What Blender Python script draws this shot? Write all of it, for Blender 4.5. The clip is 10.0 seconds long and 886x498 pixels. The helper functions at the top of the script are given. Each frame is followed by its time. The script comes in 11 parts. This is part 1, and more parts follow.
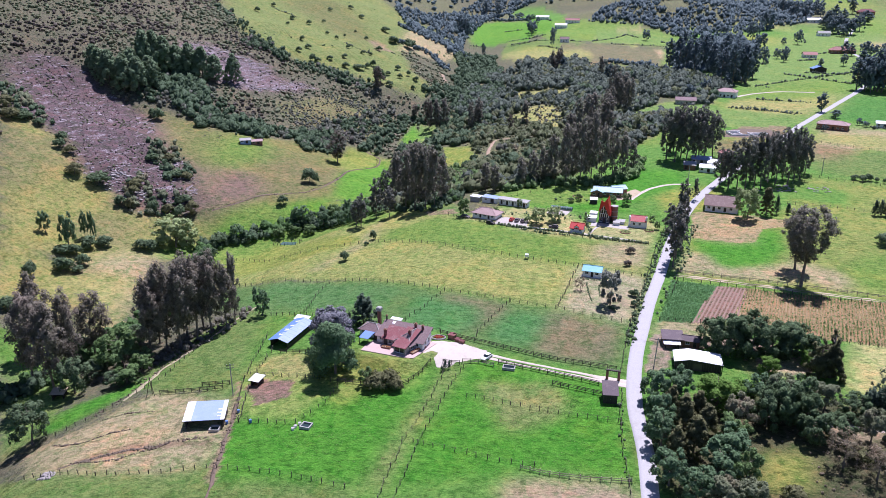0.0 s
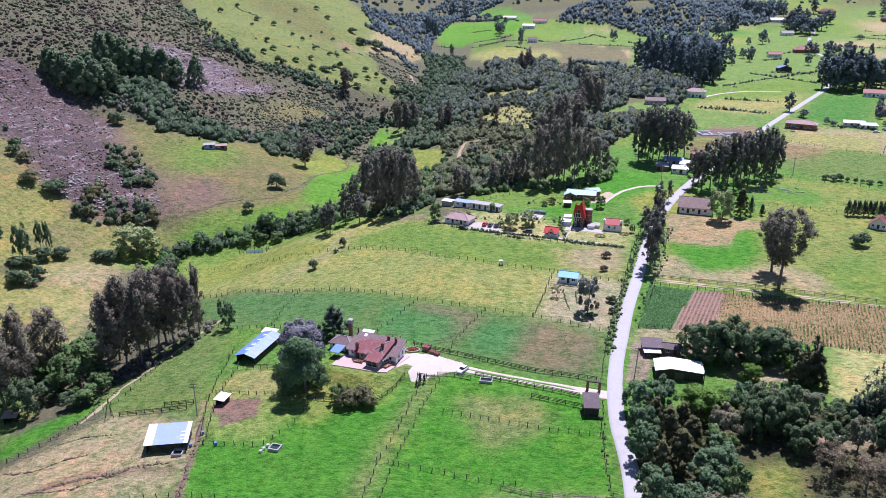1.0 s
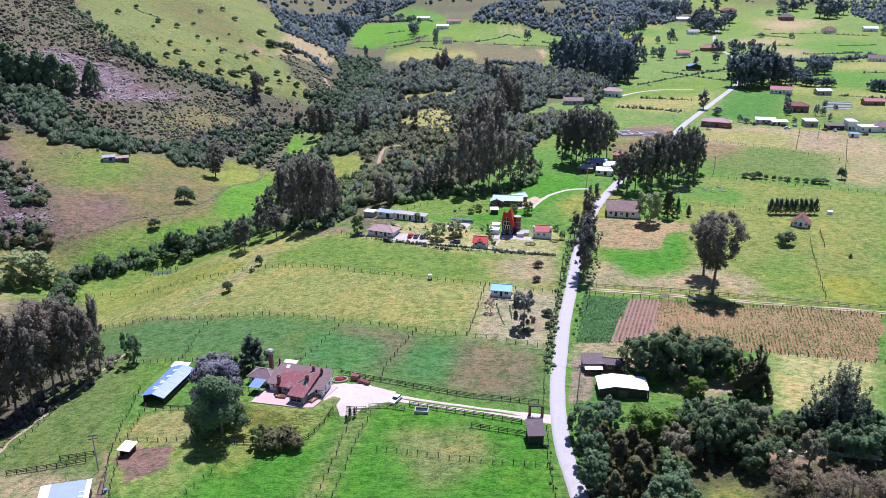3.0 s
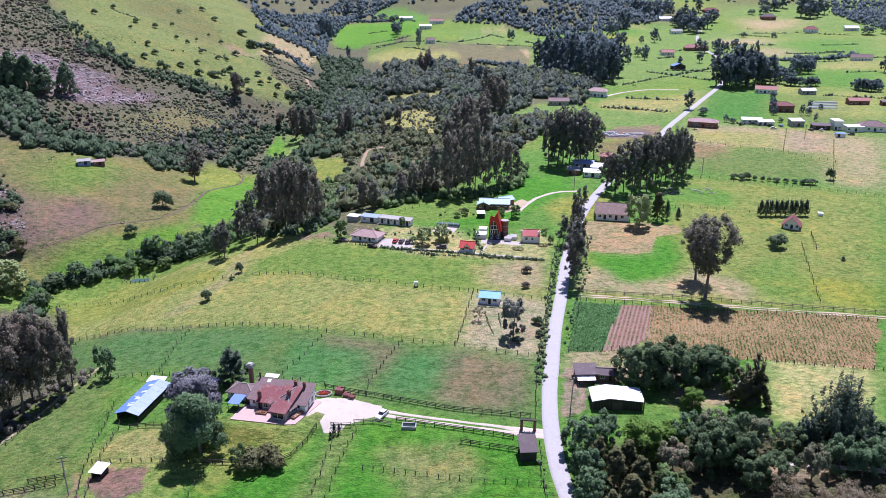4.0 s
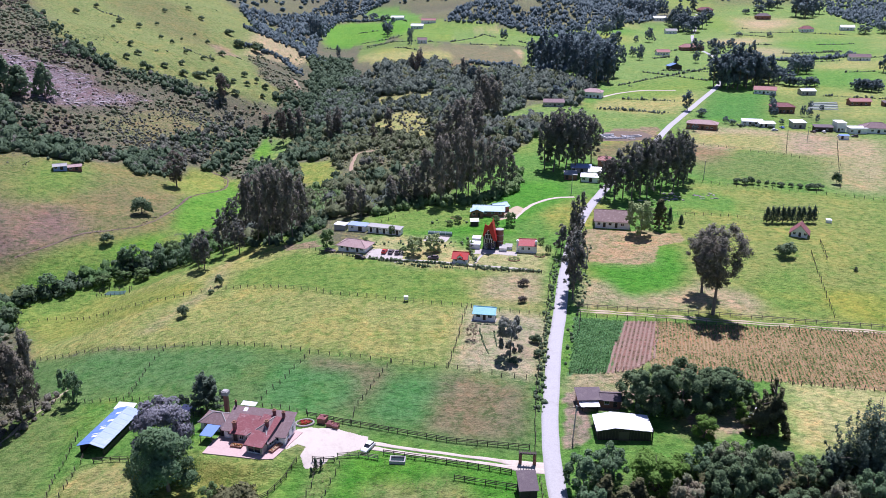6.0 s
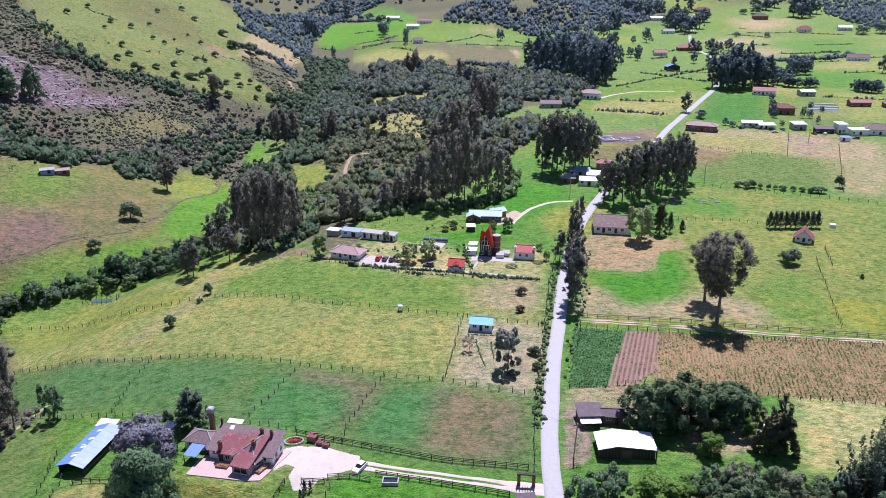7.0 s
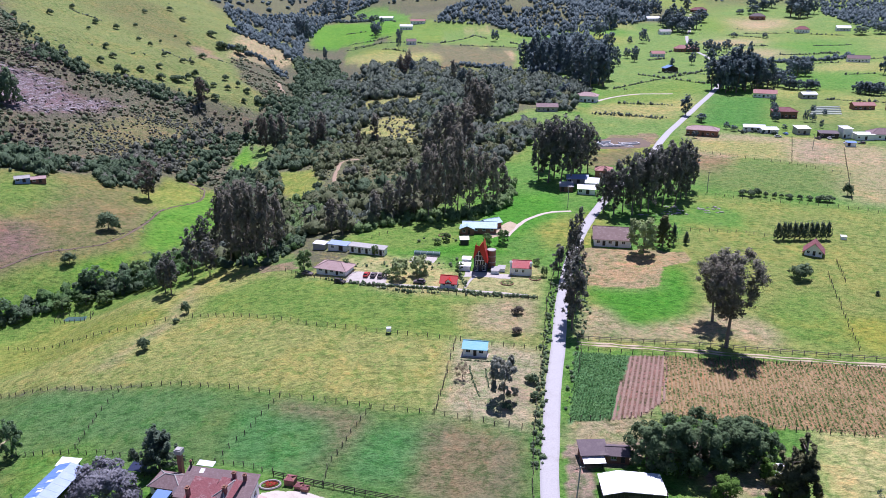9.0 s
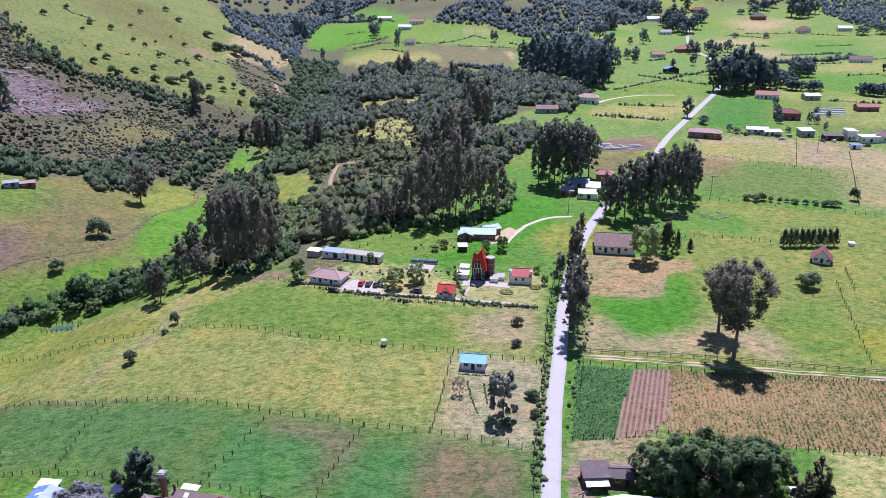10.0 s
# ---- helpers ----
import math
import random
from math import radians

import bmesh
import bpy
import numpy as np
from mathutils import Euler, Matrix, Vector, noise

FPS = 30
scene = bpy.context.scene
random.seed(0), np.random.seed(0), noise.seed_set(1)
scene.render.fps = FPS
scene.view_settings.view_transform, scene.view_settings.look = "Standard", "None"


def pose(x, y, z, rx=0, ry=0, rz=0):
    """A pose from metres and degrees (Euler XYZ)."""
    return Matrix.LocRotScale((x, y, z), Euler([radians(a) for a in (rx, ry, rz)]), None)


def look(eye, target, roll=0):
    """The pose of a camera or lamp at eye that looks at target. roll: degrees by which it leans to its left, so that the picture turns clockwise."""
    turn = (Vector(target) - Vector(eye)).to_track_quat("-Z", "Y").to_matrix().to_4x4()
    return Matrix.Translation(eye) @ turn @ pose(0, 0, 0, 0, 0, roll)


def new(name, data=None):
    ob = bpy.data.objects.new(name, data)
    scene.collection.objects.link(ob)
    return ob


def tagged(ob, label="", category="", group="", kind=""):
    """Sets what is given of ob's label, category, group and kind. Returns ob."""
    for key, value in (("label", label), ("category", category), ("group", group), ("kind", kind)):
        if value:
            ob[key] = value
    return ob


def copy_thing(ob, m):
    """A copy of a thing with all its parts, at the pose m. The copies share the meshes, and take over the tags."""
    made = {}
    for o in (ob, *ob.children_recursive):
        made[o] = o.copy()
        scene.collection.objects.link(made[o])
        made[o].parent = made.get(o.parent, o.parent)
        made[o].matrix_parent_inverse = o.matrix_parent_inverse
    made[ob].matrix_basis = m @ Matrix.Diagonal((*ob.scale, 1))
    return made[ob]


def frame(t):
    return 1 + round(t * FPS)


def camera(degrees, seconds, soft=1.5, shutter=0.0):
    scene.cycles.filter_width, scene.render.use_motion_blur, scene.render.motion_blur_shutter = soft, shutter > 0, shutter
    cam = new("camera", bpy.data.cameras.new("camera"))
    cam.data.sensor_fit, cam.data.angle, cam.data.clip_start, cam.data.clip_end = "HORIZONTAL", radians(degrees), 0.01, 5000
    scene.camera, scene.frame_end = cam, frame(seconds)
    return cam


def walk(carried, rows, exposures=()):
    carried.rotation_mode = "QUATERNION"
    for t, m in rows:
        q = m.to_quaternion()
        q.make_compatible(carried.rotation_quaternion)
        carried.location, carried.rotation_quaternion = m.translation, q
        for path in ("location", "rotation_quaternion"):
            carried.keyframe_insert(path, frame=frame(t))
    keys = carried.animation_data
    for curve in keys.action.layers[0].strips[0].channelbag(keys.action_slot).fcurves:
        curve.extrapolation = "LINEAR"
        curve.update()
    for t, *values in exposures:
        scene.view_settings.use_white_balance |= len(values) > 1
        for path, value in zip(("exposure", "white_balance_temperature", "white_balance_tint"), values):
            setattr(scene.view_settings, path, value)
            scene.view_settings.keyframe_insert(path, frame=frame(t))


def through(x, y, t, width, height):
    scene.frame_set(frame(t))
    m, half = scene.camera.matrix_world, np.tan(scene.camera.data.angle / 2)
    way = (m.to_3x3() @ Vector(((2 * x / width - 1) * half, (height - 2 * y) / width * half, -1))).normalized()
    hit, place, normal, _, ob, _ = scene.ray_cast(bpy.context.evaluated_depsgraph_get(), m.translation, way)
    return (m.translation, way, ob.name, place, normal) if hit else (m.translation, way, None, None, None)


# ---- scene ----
cam = camera(61.02, 10.0, soft=0.8)
PATH = [
    (0, 7.27, -40.49, 107.05, 70.39, 10.67),
    (0.5, 6.11, -36.37, 106.80, 70.41, 9.56),
    (1, 4.88, -32.25, 106.65, 70.43, 8.24),
    (1.5, 3.87, -28.13, 106.64, 70.44, 6.67),
    (2, 2.70, -24.18, 106.61, 70.43, 5.06),
    (2.5, 1.93, -20.16, 106.51, 70.44, 3.44),
    (3, 1.07, -16.14, 106.30, 70.45, 1.81),
    (4.5, -0.02, -4.09, 105.34, 70.46, 0.34),
    (5, 0.01, 0.00, 105.00, 70.46, 0.10),
    (5.5, 0.22, 3.89, 104.62, 70.46, 0.03),
    (7, 0.85, 15.77, 104.15, 70.46, -0.32),
    (7.5, 1.26, 19.78, 104.15, 70.46, -0.45),
    (8, 1.53, 23.83, 104.17, 70.47, -0.58),
    (8.5, 1.83, 27.82, 104.25, 70.46, -0.68),
    (9, 2.12, 31.81, 104.29, 70.45, -0.71),
    (9.5, 2.58, 35.81, 104.32, 70.44, -0.72),
    (10, 2.92, 39.90, 104.30, 70.44, -0.76),
]
walk(cam, [(t, pose(x, y, z, rx, 0, rz)) for t, x, y, z, rx, rz in PATH], ((0, 0.49, 5640, 30.5), (4, 0.46, 5640, 30.5), (10, 0.40, 5640, 30.5)))

# ---- light: a high sun ahead of the camera under a clear sky ----
SUN_FROM = Vector((0.11, 0.39, 0.914)).normalized()
world = bpy.data.worlds.new("sky")
scene.world = world
world.use_nodes = True
sky = world.node_tree.nodes.new("ShaderNodeTexSky")
sky.sky_type, sky.sun_disc = "NISHITA", False
sky.sun_elevation, sky.sun_rotation = math.asin(SUN_FROM.z), math.atan2(SUN_FROM.x, SUN_FROM.y)
sky.altitude, sky.dust_density, sky.ozone_density = 2600, 0.3, 2.2
back = world.node_tree.nodes["Background"]
back.inputs["Strength"].default_value = 0.070
world.node_tree.links.new(sky.outputs[0], back.inputs["Color"])
sun = new("sun", bpy.data.lights.new("sun", "SUN"))
sun.data.energy, sun.data.angle, sun.data.color = 4.9, radians(0.5), (1.0, 0.96, 0.89)
sun.matrix_world = look((0, 0, 300), Vector((0, 0, 300)) - SUN_FROM)

# ---- materials ----
def tree_of(name):
    mat = bpy.data.materials.new(name)
    mat.use_nodes = True
    nt = mat.node_tree
    return mat, nt, nt.nodes["Principled BSDF"]


def node(nt, kind, **values):
    n = nt.nodes.new(kind)
    for key, value in values.items():
        n.inputs[key].default_value = value
    return n


def noise_at(nt, scale, detail=4.0, rough=0.6, where=None, distortion=0.0):
    n = node(nt, "ShaderNodeTexNoise", Scale=scale, Detail=detail, Roughness=rough, Distortion=distortion)
    if where is None:
        where = nt.nodes.new("ShaderNodeNewGeometry").outputs["Position"]
    nt.links.new(where, n.inputs["Vector"])
    return n.outputs["Fac"]


def span(nt, value, lo, hi, a, b):
    n = nt.nodes.new("ShaderNodeMapRange")
    n.interpolation_type = "SMOOTHSTEP"
    for key, v in (("From Min", lo), ("From Max", hi), ("To Min", a), ("To Max", b)):
        n.inputs[key].default_value = v
    nt.links.new(value, n.inputs["Value"])
    return n.outputs["Result"]


def blend(nt, fac, a, b, kind="MIX"):
    n = nt.nodes.new("ShaderNodeMix")
    n.data_type, n.blend_type, n.clamp_factor = "RGBA", kind, True
    for slot, v in ((0, fac), (6, a), (7, b)):
        if isinstance(v, (int, float)):
            n.inputs[slot].default_value = v
        elif isinstance(v, tuple):
            n.inputs[slot].default_value = (*v, 1.0)
        else:
            nt.links.new(v, n.inputs[slot])
    return n.outputs[2]


def bump(nt, height, strength, distance, bsdf):
    n = node(nt, "ShaderNodeBump", Strength=strength, Distance=distance)
    nt.links.new(height, n.inputs["Height"])
    nt.links.new(n.outputs["Normal"], bsdf.inputs["Normal"])


def surface(name, colour, rough=0.8, metal=0.0, dirt=(0.12, 0.1, 0.08), stain=0.35, scale=0.8, grain=12.0, relief=0.02, per_piece=0.0, tone=0.35):
    """A plain worn surface: stains at a large scale, grain at a small one."""
    mat, nt, bsdf = tree_of(name)
    big, small = noise_at(nt, scale, 5, 0.65), noise_at(nt, grain, 3, 0.6)
    c = blend(nt, span(nt, big, 0.48, 0.78, 0.0, stain), colour, dirt)
    c = blend(nt, span(nt, small, 0.3, 0.75, 0.0, tone), c, tuple(v * 0.62 for v in colour))
    if per_piece:
        info = nt.nodes.new("ShaderNodeObjectInfo")
        c = blend(nt, span(nt, info.outputs["Random"], 0, 1, 0, per_piece), c, tuple(v * 0.5 for v in colour))
    nt.links.new(c, bsdf.inputs["Base Color"])
    nt.links.new(span(nt, small, 0.2, 0.8, max(rough - 0.12, 0.05), min(rough + 0.1, 1)), bsdf.inputs["Roughness"])
    bsdf.inputs["Metallic"].default_value = metal
    bump(nt, small, 0.5, relief, bsdf)
    return mat


def ground_material():
    """Grass, crops and bare earth, by the cover's colour; the lower its alpha, the more bare rock shows."""
    mat, nt, bsdf = tree_of("ground_cover")
    at = nt.nodes.new("ShaderNodeAttribute")
    at.attribute_name = "cover"
    broad, mid = noise_at(nt, 0.045, 6, 0.65), noise_at(nt, 0.22, 5, 0.7, distortion=0.8)
    flat = nt.nodes.new("ShaderNodeVectorMath")
    flat.operation = "MULTIPLY"
    flat.inputs[1].default_value = (0.55, 1.0, 1.0)
    nt.links.new(nt.nodes.new("ShaderNodeNewGeometry").outputs["Position"], flat.inputs[0])
    tuft, fine = noise_at(nt, 0.8, 4, 0.7, flat.outputs[0]), noise_at(nt, 2.6, 4, 0.8, flat.outputs[0])
    c = at.outputs["Color"]
    dry = blend(nt, 1.0, c, (1.32, 1.09, 1.02), "MULTIPLY")
    dark = blend(nt, 1.0, c, (0.34, 0.40, 0.34), "MULTIPLY")
    lush = blend(nt, 1.0, c, (0.60, 0.92, 0.62), "MULTIPLY")
    pale = blend(nt, 1.0, c, (1.7, 1.5, 1.5), "MULTIPLY")
    c = blend(nt, span(nt, broad, 0.47, 0.66, 0, 0.95), c, dry)
    c = blend(nt, span(nt, mid, 0.47, 0.66, 0, 0.85), c, lush)
    clump = noise_at(nt, 0.33, 4, 0.65, distortion=0.8)
    c = blend(nt, span(nt, clump, 0.50, 0.62, 0, 0.8), c, blend(nt, 1.0, c, (0.54, 0.70, 0.50), "MULTIPLY"))
    c = blend(nt, span(nt, clump, 0.47, 0.36, 0, 0.75), c, blend(nt, 1.0, c, (1.42, 1.20, 1.28), "MULTIPLY"))
    worn = noise_at(nt, 0.11, 5, 0.7, distortion=1.5)
    c = blend(nt, span(nt, worn, 0.52, 0.64, 0, 0.7), c, blend(nt, 1.0, c, (1.36, 1.10, 1.06), "MULTIPLY"))
    c = blend(nt, span(nt, tuft, 0.50, 0.30, 0, 0.75), c, pale)
    c = blend(nt, span(nt, fine, 0.50, 0.30, 0, 0.7), c, pale)
    c = blend(nt, span(nt, tuft, 0.52, 0.68, 0, 0.75), c, dark)
    c = blend(nt, span(nt, fine, 0.52, 0.70, 0, 0.7), c, dark)
    heath = noise_at(nt, 0.5, 5, 0.75)
    low = nt.nodes.new("ShaderNodeMath")
    low.operation = "MULTIPLY"
    nt.links.new(span(nt, at.outputs["Alpha"], 1.1, 2.0, 0, 1), low.inputs[0])
    nt.links.new(span(nt, heath, 0.42, 0.56, 0, 0.85), low.inputs[1])
    c = blend(nt, low.outputs[0], c, blend(nt, span(nt, fine, 0.4, 0.62, 0, 1), (0.190, 0.183, 0.118), (0.060, 0.064, 0.044)))
    level = nt.nodes.new("ShaderNodeVectorMath")
    level.operation = "MULTIPLY"
    level.inputs[1].default_value = (0.10, 0.10, 0.85)
    nt.links.new(nt.nodes.new("ShaderNodeNewGeometry").outputs["Position"], level.inputs[0])
    rock, crack = noise_at(nt, 1.0, 7, 0.72, level.outputs[0], 0.6), noise_at(nt, 0.9, 5, 0.8)
    step = noise_at(nt, 1.6, 4, 0.65, level.outputs[0], 0.4)
    sloping = nt.nodes.new("ShaderNodeSeparateXYZ")
    nt.links.new(nt.nodes.new("ShaderNodeNewGeometry").outputs["Normal"], sloping.inputs[0])
    ledge = nt.nodes.new("ShaderNodeMath")
    ledge.operation = "MULTIPLY"
    nt.links.new(span(nt, sloping.outputs["Z"], 0.985, 0.93, 0, 0.6), ledge.inputs[0])
    nt.links.new(span(nt, step, 0.5, 0.68, 0, 1), ledge.inputs[1])
    c = blend(nt, ledge.outputs[0], c, blend(nt, 1.0, c, (0.55, 0.55, 0.52), "MULTIPLY"))
    less = nt.nodes.new("ShaderNodeMath")
    less.operation = "SUBTRACT"
    nt.links.new(rock, less.inputs[0])
    nt.links.new(at.outputs["Alpha"], less.inputs[1])
    stone = blend(nt, span(nt, crack, 0.36, 0.54, 0, 0.95), (0.52, 0.47, 0.48), (0.19, 0.145, 0.155))
    c = blend(nt, span(nt, less.outputs[0], 0.0, 0.05, 0, 1), c, stone)
    nt.links.new(c, bsdf.inputs["Base Color"])
    bsdf.inputs["Roughness"].default_value = 0.95
    bsdf.inputs["Specular IOR Level"].default_value = 0.15
    both = nt.nodes.new("ShaderNodeMath")
    nt.links.new(tuft, both.inputs[0])
    nt.links.new(fine, both.inputs[1])
    bump(nt, both.outputs[0], 1.0, 0.6, bsdf)
    return mat


def leaf_material(name, dark, light, dry=None, gloss=0.6, through=0.36):
    """Foliage: each clump of its own tone, a little light let through."""
    mat, nt, bsdf = tree_of(name)
    info = nt.nodes.new("ShaderNodeObjectInfo")
    leafy = noise_at(nt, 1.7, 3, 0.7)
    c = blend(nt, span(nt, leafy, 0.3, 0.7, 0.12, 0.72), dark, light)
    c = blend(nt, span(nt, noise_at(nt, 0.22, 3), 0.4, 0.7, 0, 0.5), c, tuple(0.8 * v for v in dark))
    if dry:
        c = blend(nt, span(nt, noise_at(nt, 0.10, 3), 0.5, 0.7, 0, 0.85), c, dry)
    c = blend(nt, span(nt, info.outputs["Random"], 0, 1, 0, 0.3), c, tuple(0.6 * v for v in light))
    nt.links.new(c, bsdf.inputs["Base Color"])
    bsdf.inputs["Roughness"].default_value = gloss
    bsdf.inputs["Specular IOR Level"].default_value = 0.12
    bump(nt, leafy, 0.8, 0.5, bsdf)
    glow = nt.nodes.new("ShaderNodeBsdfTranslucent")
    nt.links.new(c, glow.inputs["Color"])
    mix = nt.nodes.new("ShaderNodeMixShader")
    mix.inputs[0].default_value = through
    nt.links.new(bsdf.outputs[0], mix.inputs[1])
    nt.links.new(glow.outputs[0], mix.inputs[2])
    nt.links.new(mix.outputs[0], nt.nodes["Material Output"].inputs["Surface"])
    return mat


M_GROUND = ground_material()
M_ROAD = surface("pale_road", (0.430, 0.420, 0.415), 0.9, dirt=(0.31, 0.29, 0.27), stain=0.6, scale=0.35, grain=3.0, relief=0.03)
M_TRACK = surface("pale_earth", (0.55, 0.48, 0.40), 0.95, dirt=(0.33, 0.26, 0.18), stain=0.6, scale=0.5, grain=2.5, relief=0.05)
M_LANE = surface("brown_earth", (0.46, 0.37, 0.25), 0.95, dirt=(0.24, 0.23, 0.09), stain=0.7, scale=0.4, grain=2.0, relief=0.06)
M_GRAVEL = surface("pale_gravel_yard", (0.53, 0.475, 0.405), 0.95, dirt=(0.40, 0.34, 0.29), stain=0.7, scale=0.4, grain=2.5, relief=0.03, tone=0.2)
M_GREENROOF = surface("dark_green_sheet", (0.035, 0.10, 0.085), 0.6, dirt=(0.08, 0.12, 0.1), stain=0.4, scale=0.4, grain=3)
M_WHITE = surface("white_render", (0.86, 0.86, 0.84), 0.8, dirt=(0.55, 0.5, 0.44), stain=0.3, scale=0.7, grain=6, tone=0.2)
M_WHITEROOF = surface("white_sheet", (0.80, 0.81, 0.82), 0.5, dirt=(0.5, 0.5, 0.5), stain=0.3, scale=0.4, grain=4, tone=0.15)
M_BLUEROOF = surface("blue_sheet", (0.13, 0.24, 0.56), 0.55, dirt=(0.28, 0.36, 0.56), stain=0.4, scale=0.3, grain=3, tone=0.2)
M_PALEBLUE = surface("pale_blue_sheet", (0.27, 0.36, 0.58), 0.55, dirt=(0.5, 0.55, 0.62), stain=0.4, scale=0.3, grain=3, tone=0.2)
M_CYANROOF = surface("turquoise_sheet", (0.13, 0.42, 0.52), 0.55, dirt=(0.25, 0.48, 0.52), stain=0.3, scale=0.4, grain=3, tone=0.2)
M_TEALROOF = surface("pale_teal_sheet", (0.36, 0.52, 0.58), 0.6, dirt=(0.26, 0.40, 0.42), stain=0.5, scale=0.3, grain=3)
M_REDTILE = surface("weathered_red_tile", (0.27, 0.09, 0.095), 0.85, dirt=(0.45, 0.31, 0.31), stain=1.0, scale=0.8, grain=3.5, relief=0.12, tone=0.9, per_piece=0.5)
M_GREYTILE = surface("weathered_grey_tile", (0.27, 0.185, 0.185), 0.9, dirt=(0.55, 0.46, 0.45), stain=1.0, scale=1.3, grain=3.5, relief=0.12, tone=0.9, per_piece=0.5)
M_REDPAINT = surface("red_paint", (0.50, 0.022, 0.016), 0.5, dirt=(0.32, 0.03, 0.03), stain=0.3, scale=0.6, grain=3)
M_REDROOF = surface("light_red_roof", (0.36, 0.16, 0.14), 0.8, dirt=(0.42, 0.28, 0.25), stain=0.8, scale=0.4, grain=3)
M_COTTAGE = surface("coral_red_roof", (0.50, 0.10, 0.10), 0.7, dirt=(0.45, 0.22, 0.2), stain=0.6, scale=0.5, grain=3)
M_BRICK = surface("brown_brick", (0.27, 0.13, 0.09), 0.9, dirt=(0.2, 0.13, 0.1), stain=0.5, scale=0.5, grain=4)
M_TERRACE = surface("pink_paving", (0.52, 0.38, 0.35), 0.85, dirt=(0.36, 0.26, 0.23), stain=0.5, scale=0.5, grain=3)
M_OLDTILE = surface("old_brown_tile", (0.21, 0.145, 0.13), 0.9, dirt=(0.42, 0.34, 0.31), stain=1.0, scale=1.0, grain=3.5, relief=0.1)
M_DARKROOF = surface("dark_asbestos_sheet", (0.13, 0.10, 0.11), 0.85, dirt=(0.22, 0.18, 0.17), stain=0.7, scale=0.6, grain=4)
M_DARKWOOD = surface("dark_wood", (0.055, 0.045, 0.038), 0.85, dirt=(0.10, 0.08, 0.06), stain=0.5, scale=1.0, grain=8)
M_POST = surface("weathered_post", (0.13, 0.11, 0.085), 0.9, dirt=(0.06, 0.05, 0.04), stain=0.5, scale=2.0, grain=10)
M_PALEWOOD = surface("bleached_wood", (0.36, 0.30, 0.23), 0.9, dirt=(0.2, 0.16, 0.12), stain=0.5, scale=2.0, grain=10)
M_STONE = surface("pale_stone", (0.36, 0.33, 0.31), 0.9, dirt=(0.2, 0.18, 0.15), stain=0.6, scale=0.8, grain=4, relief=0.08)
M_PALEROCK = surface("bleached_rock", (0.56, 0.52, 0.51), 0.9, dirt=(0.34, 0.30, 0.30), stain=0.6, scale=0.5, grain=2, relief=0.08)
M_CONCRETE = surface("concrete", (0.40, 0.39, 0.37), 0.9, dirt=(0.22, 0.21, 0.19), stain=0.6, scale=0.8, grain=5)
M_GLASS = surface("dark_window_glass", (0.02, 0.024, 0.03), 0.08, dirt=(0.05, 0.05, 0.05), stain=0.2, tone=0.1, relief=0.0)
M_WATER = surface("dark_water", (0.03, 0.05, 0.05), 0.08, dirt=(0.05, 0.07, 0.04), stain=0.3, tone=0.1, relief=0.002)
M_FLOWER = surface("red_flowers", (0.40, 0.03, 0.02), 0.8, dirt=(0.35, 0.14, 0.03), stain=0.8, scale=3.0, grain=8, relief=0.1)
M_BARK = surface("pale_bark", (0.20, 0.165, 0.13), 0.95, dirt=(0.09, 0.07, 0.055), stain=0.6, scale=1.5, grain=5, relief=0.05)
M_LEAF_EUC = leaf_material("eucalyptus_leaf", (0.070, 0.092, 0.072), (0.255, 0.315, 0.245), dry=(0.190, 0.180, 0.135))
M_LEAF_DUSK = leaf_material("dusky_eucalyptus_leaf", (0.118, 0.115, 0.092), (0.405, 0.395, 0.302), dry=(0.262, 0.231, 0.195))
M_LEAF_GROVE = leaf_material("grove_eucalyptus_leaf", (0.130, 0.120, 0.093), (0.426, 0.389, 0.295), dry=(0.315, 0.254, 0.210))
M_LEAF_SHADY = leaf_material("shady_eucalyptus_leaf", (0.086, 0.094, 0.080), (0.318, 0.335, 0.275), dry=(0.166, 0.138, 0.121))
M_LEAF_DARK = leaf_material("dark_leaf", (0.072, 0.118, 0.066), (0.284, 0.390, 0.198))
M_LEAF_PINE = leaf_material("pine_needle", (0.075, 0.115, 0.085), (0.210, 0.280, 0.190))
M_LEAF_PINEHILL = leaf_material("hill_pine_needle", (0.123, 0.181, 0.109), (0.348, 0.478, 0.261))
M_LEAF_OLIVE = leaf_material("olive_needle", (0.105, 0.115, 0.055), (0.320, 0.325, 0.155))
M_LEAF_GREEN = leaf_material("green_leaf", (0.095, 0.162, 0.062), (0.314, 0.470, 0.174))
M_LEAF_TEAL = leaf_material("grey_green_leaf", (0.088, 0.150, 0.086), (0.295, 0.462, 0.225))
M_LEAF_BRIGHT = leaf_material("bright_leaf", (0.100, 0.200, 0.035), (0.280, 0.470, 0.100))
M_LEAF_YELLOW = leaf_material("yellow_green_leaf", (0.26, 0.34, 0.13), (0.62, 0.73, 0.36))
M_LEAF_SILVER = leaf_material("silver_leaf", (0.154, 0.160, 0.176), (0.484, 0.484, 0.539), gloss=0.45)
M_LEAF_BROWN = leaf_material("brown_twig_leaf", (0.087, 0.075, 0.063), (0.282, 0.251, 0.194), dry=(0.237, 0.188, 0.170))
M_LEAF_SCRUB = leaf_material("scrub_leaf", (0.083, 0.098, 0.071), (0.345, 0.370, 0.285), dry=(0.239, 0.217, 0.184))
M_LEAF_HEATH = leaf_material("purple_heath_leaf", (0.106, 0.077, 0.083), (0.294, 0.225, 0.231), dry=(0.263, 0.213, 0.213))
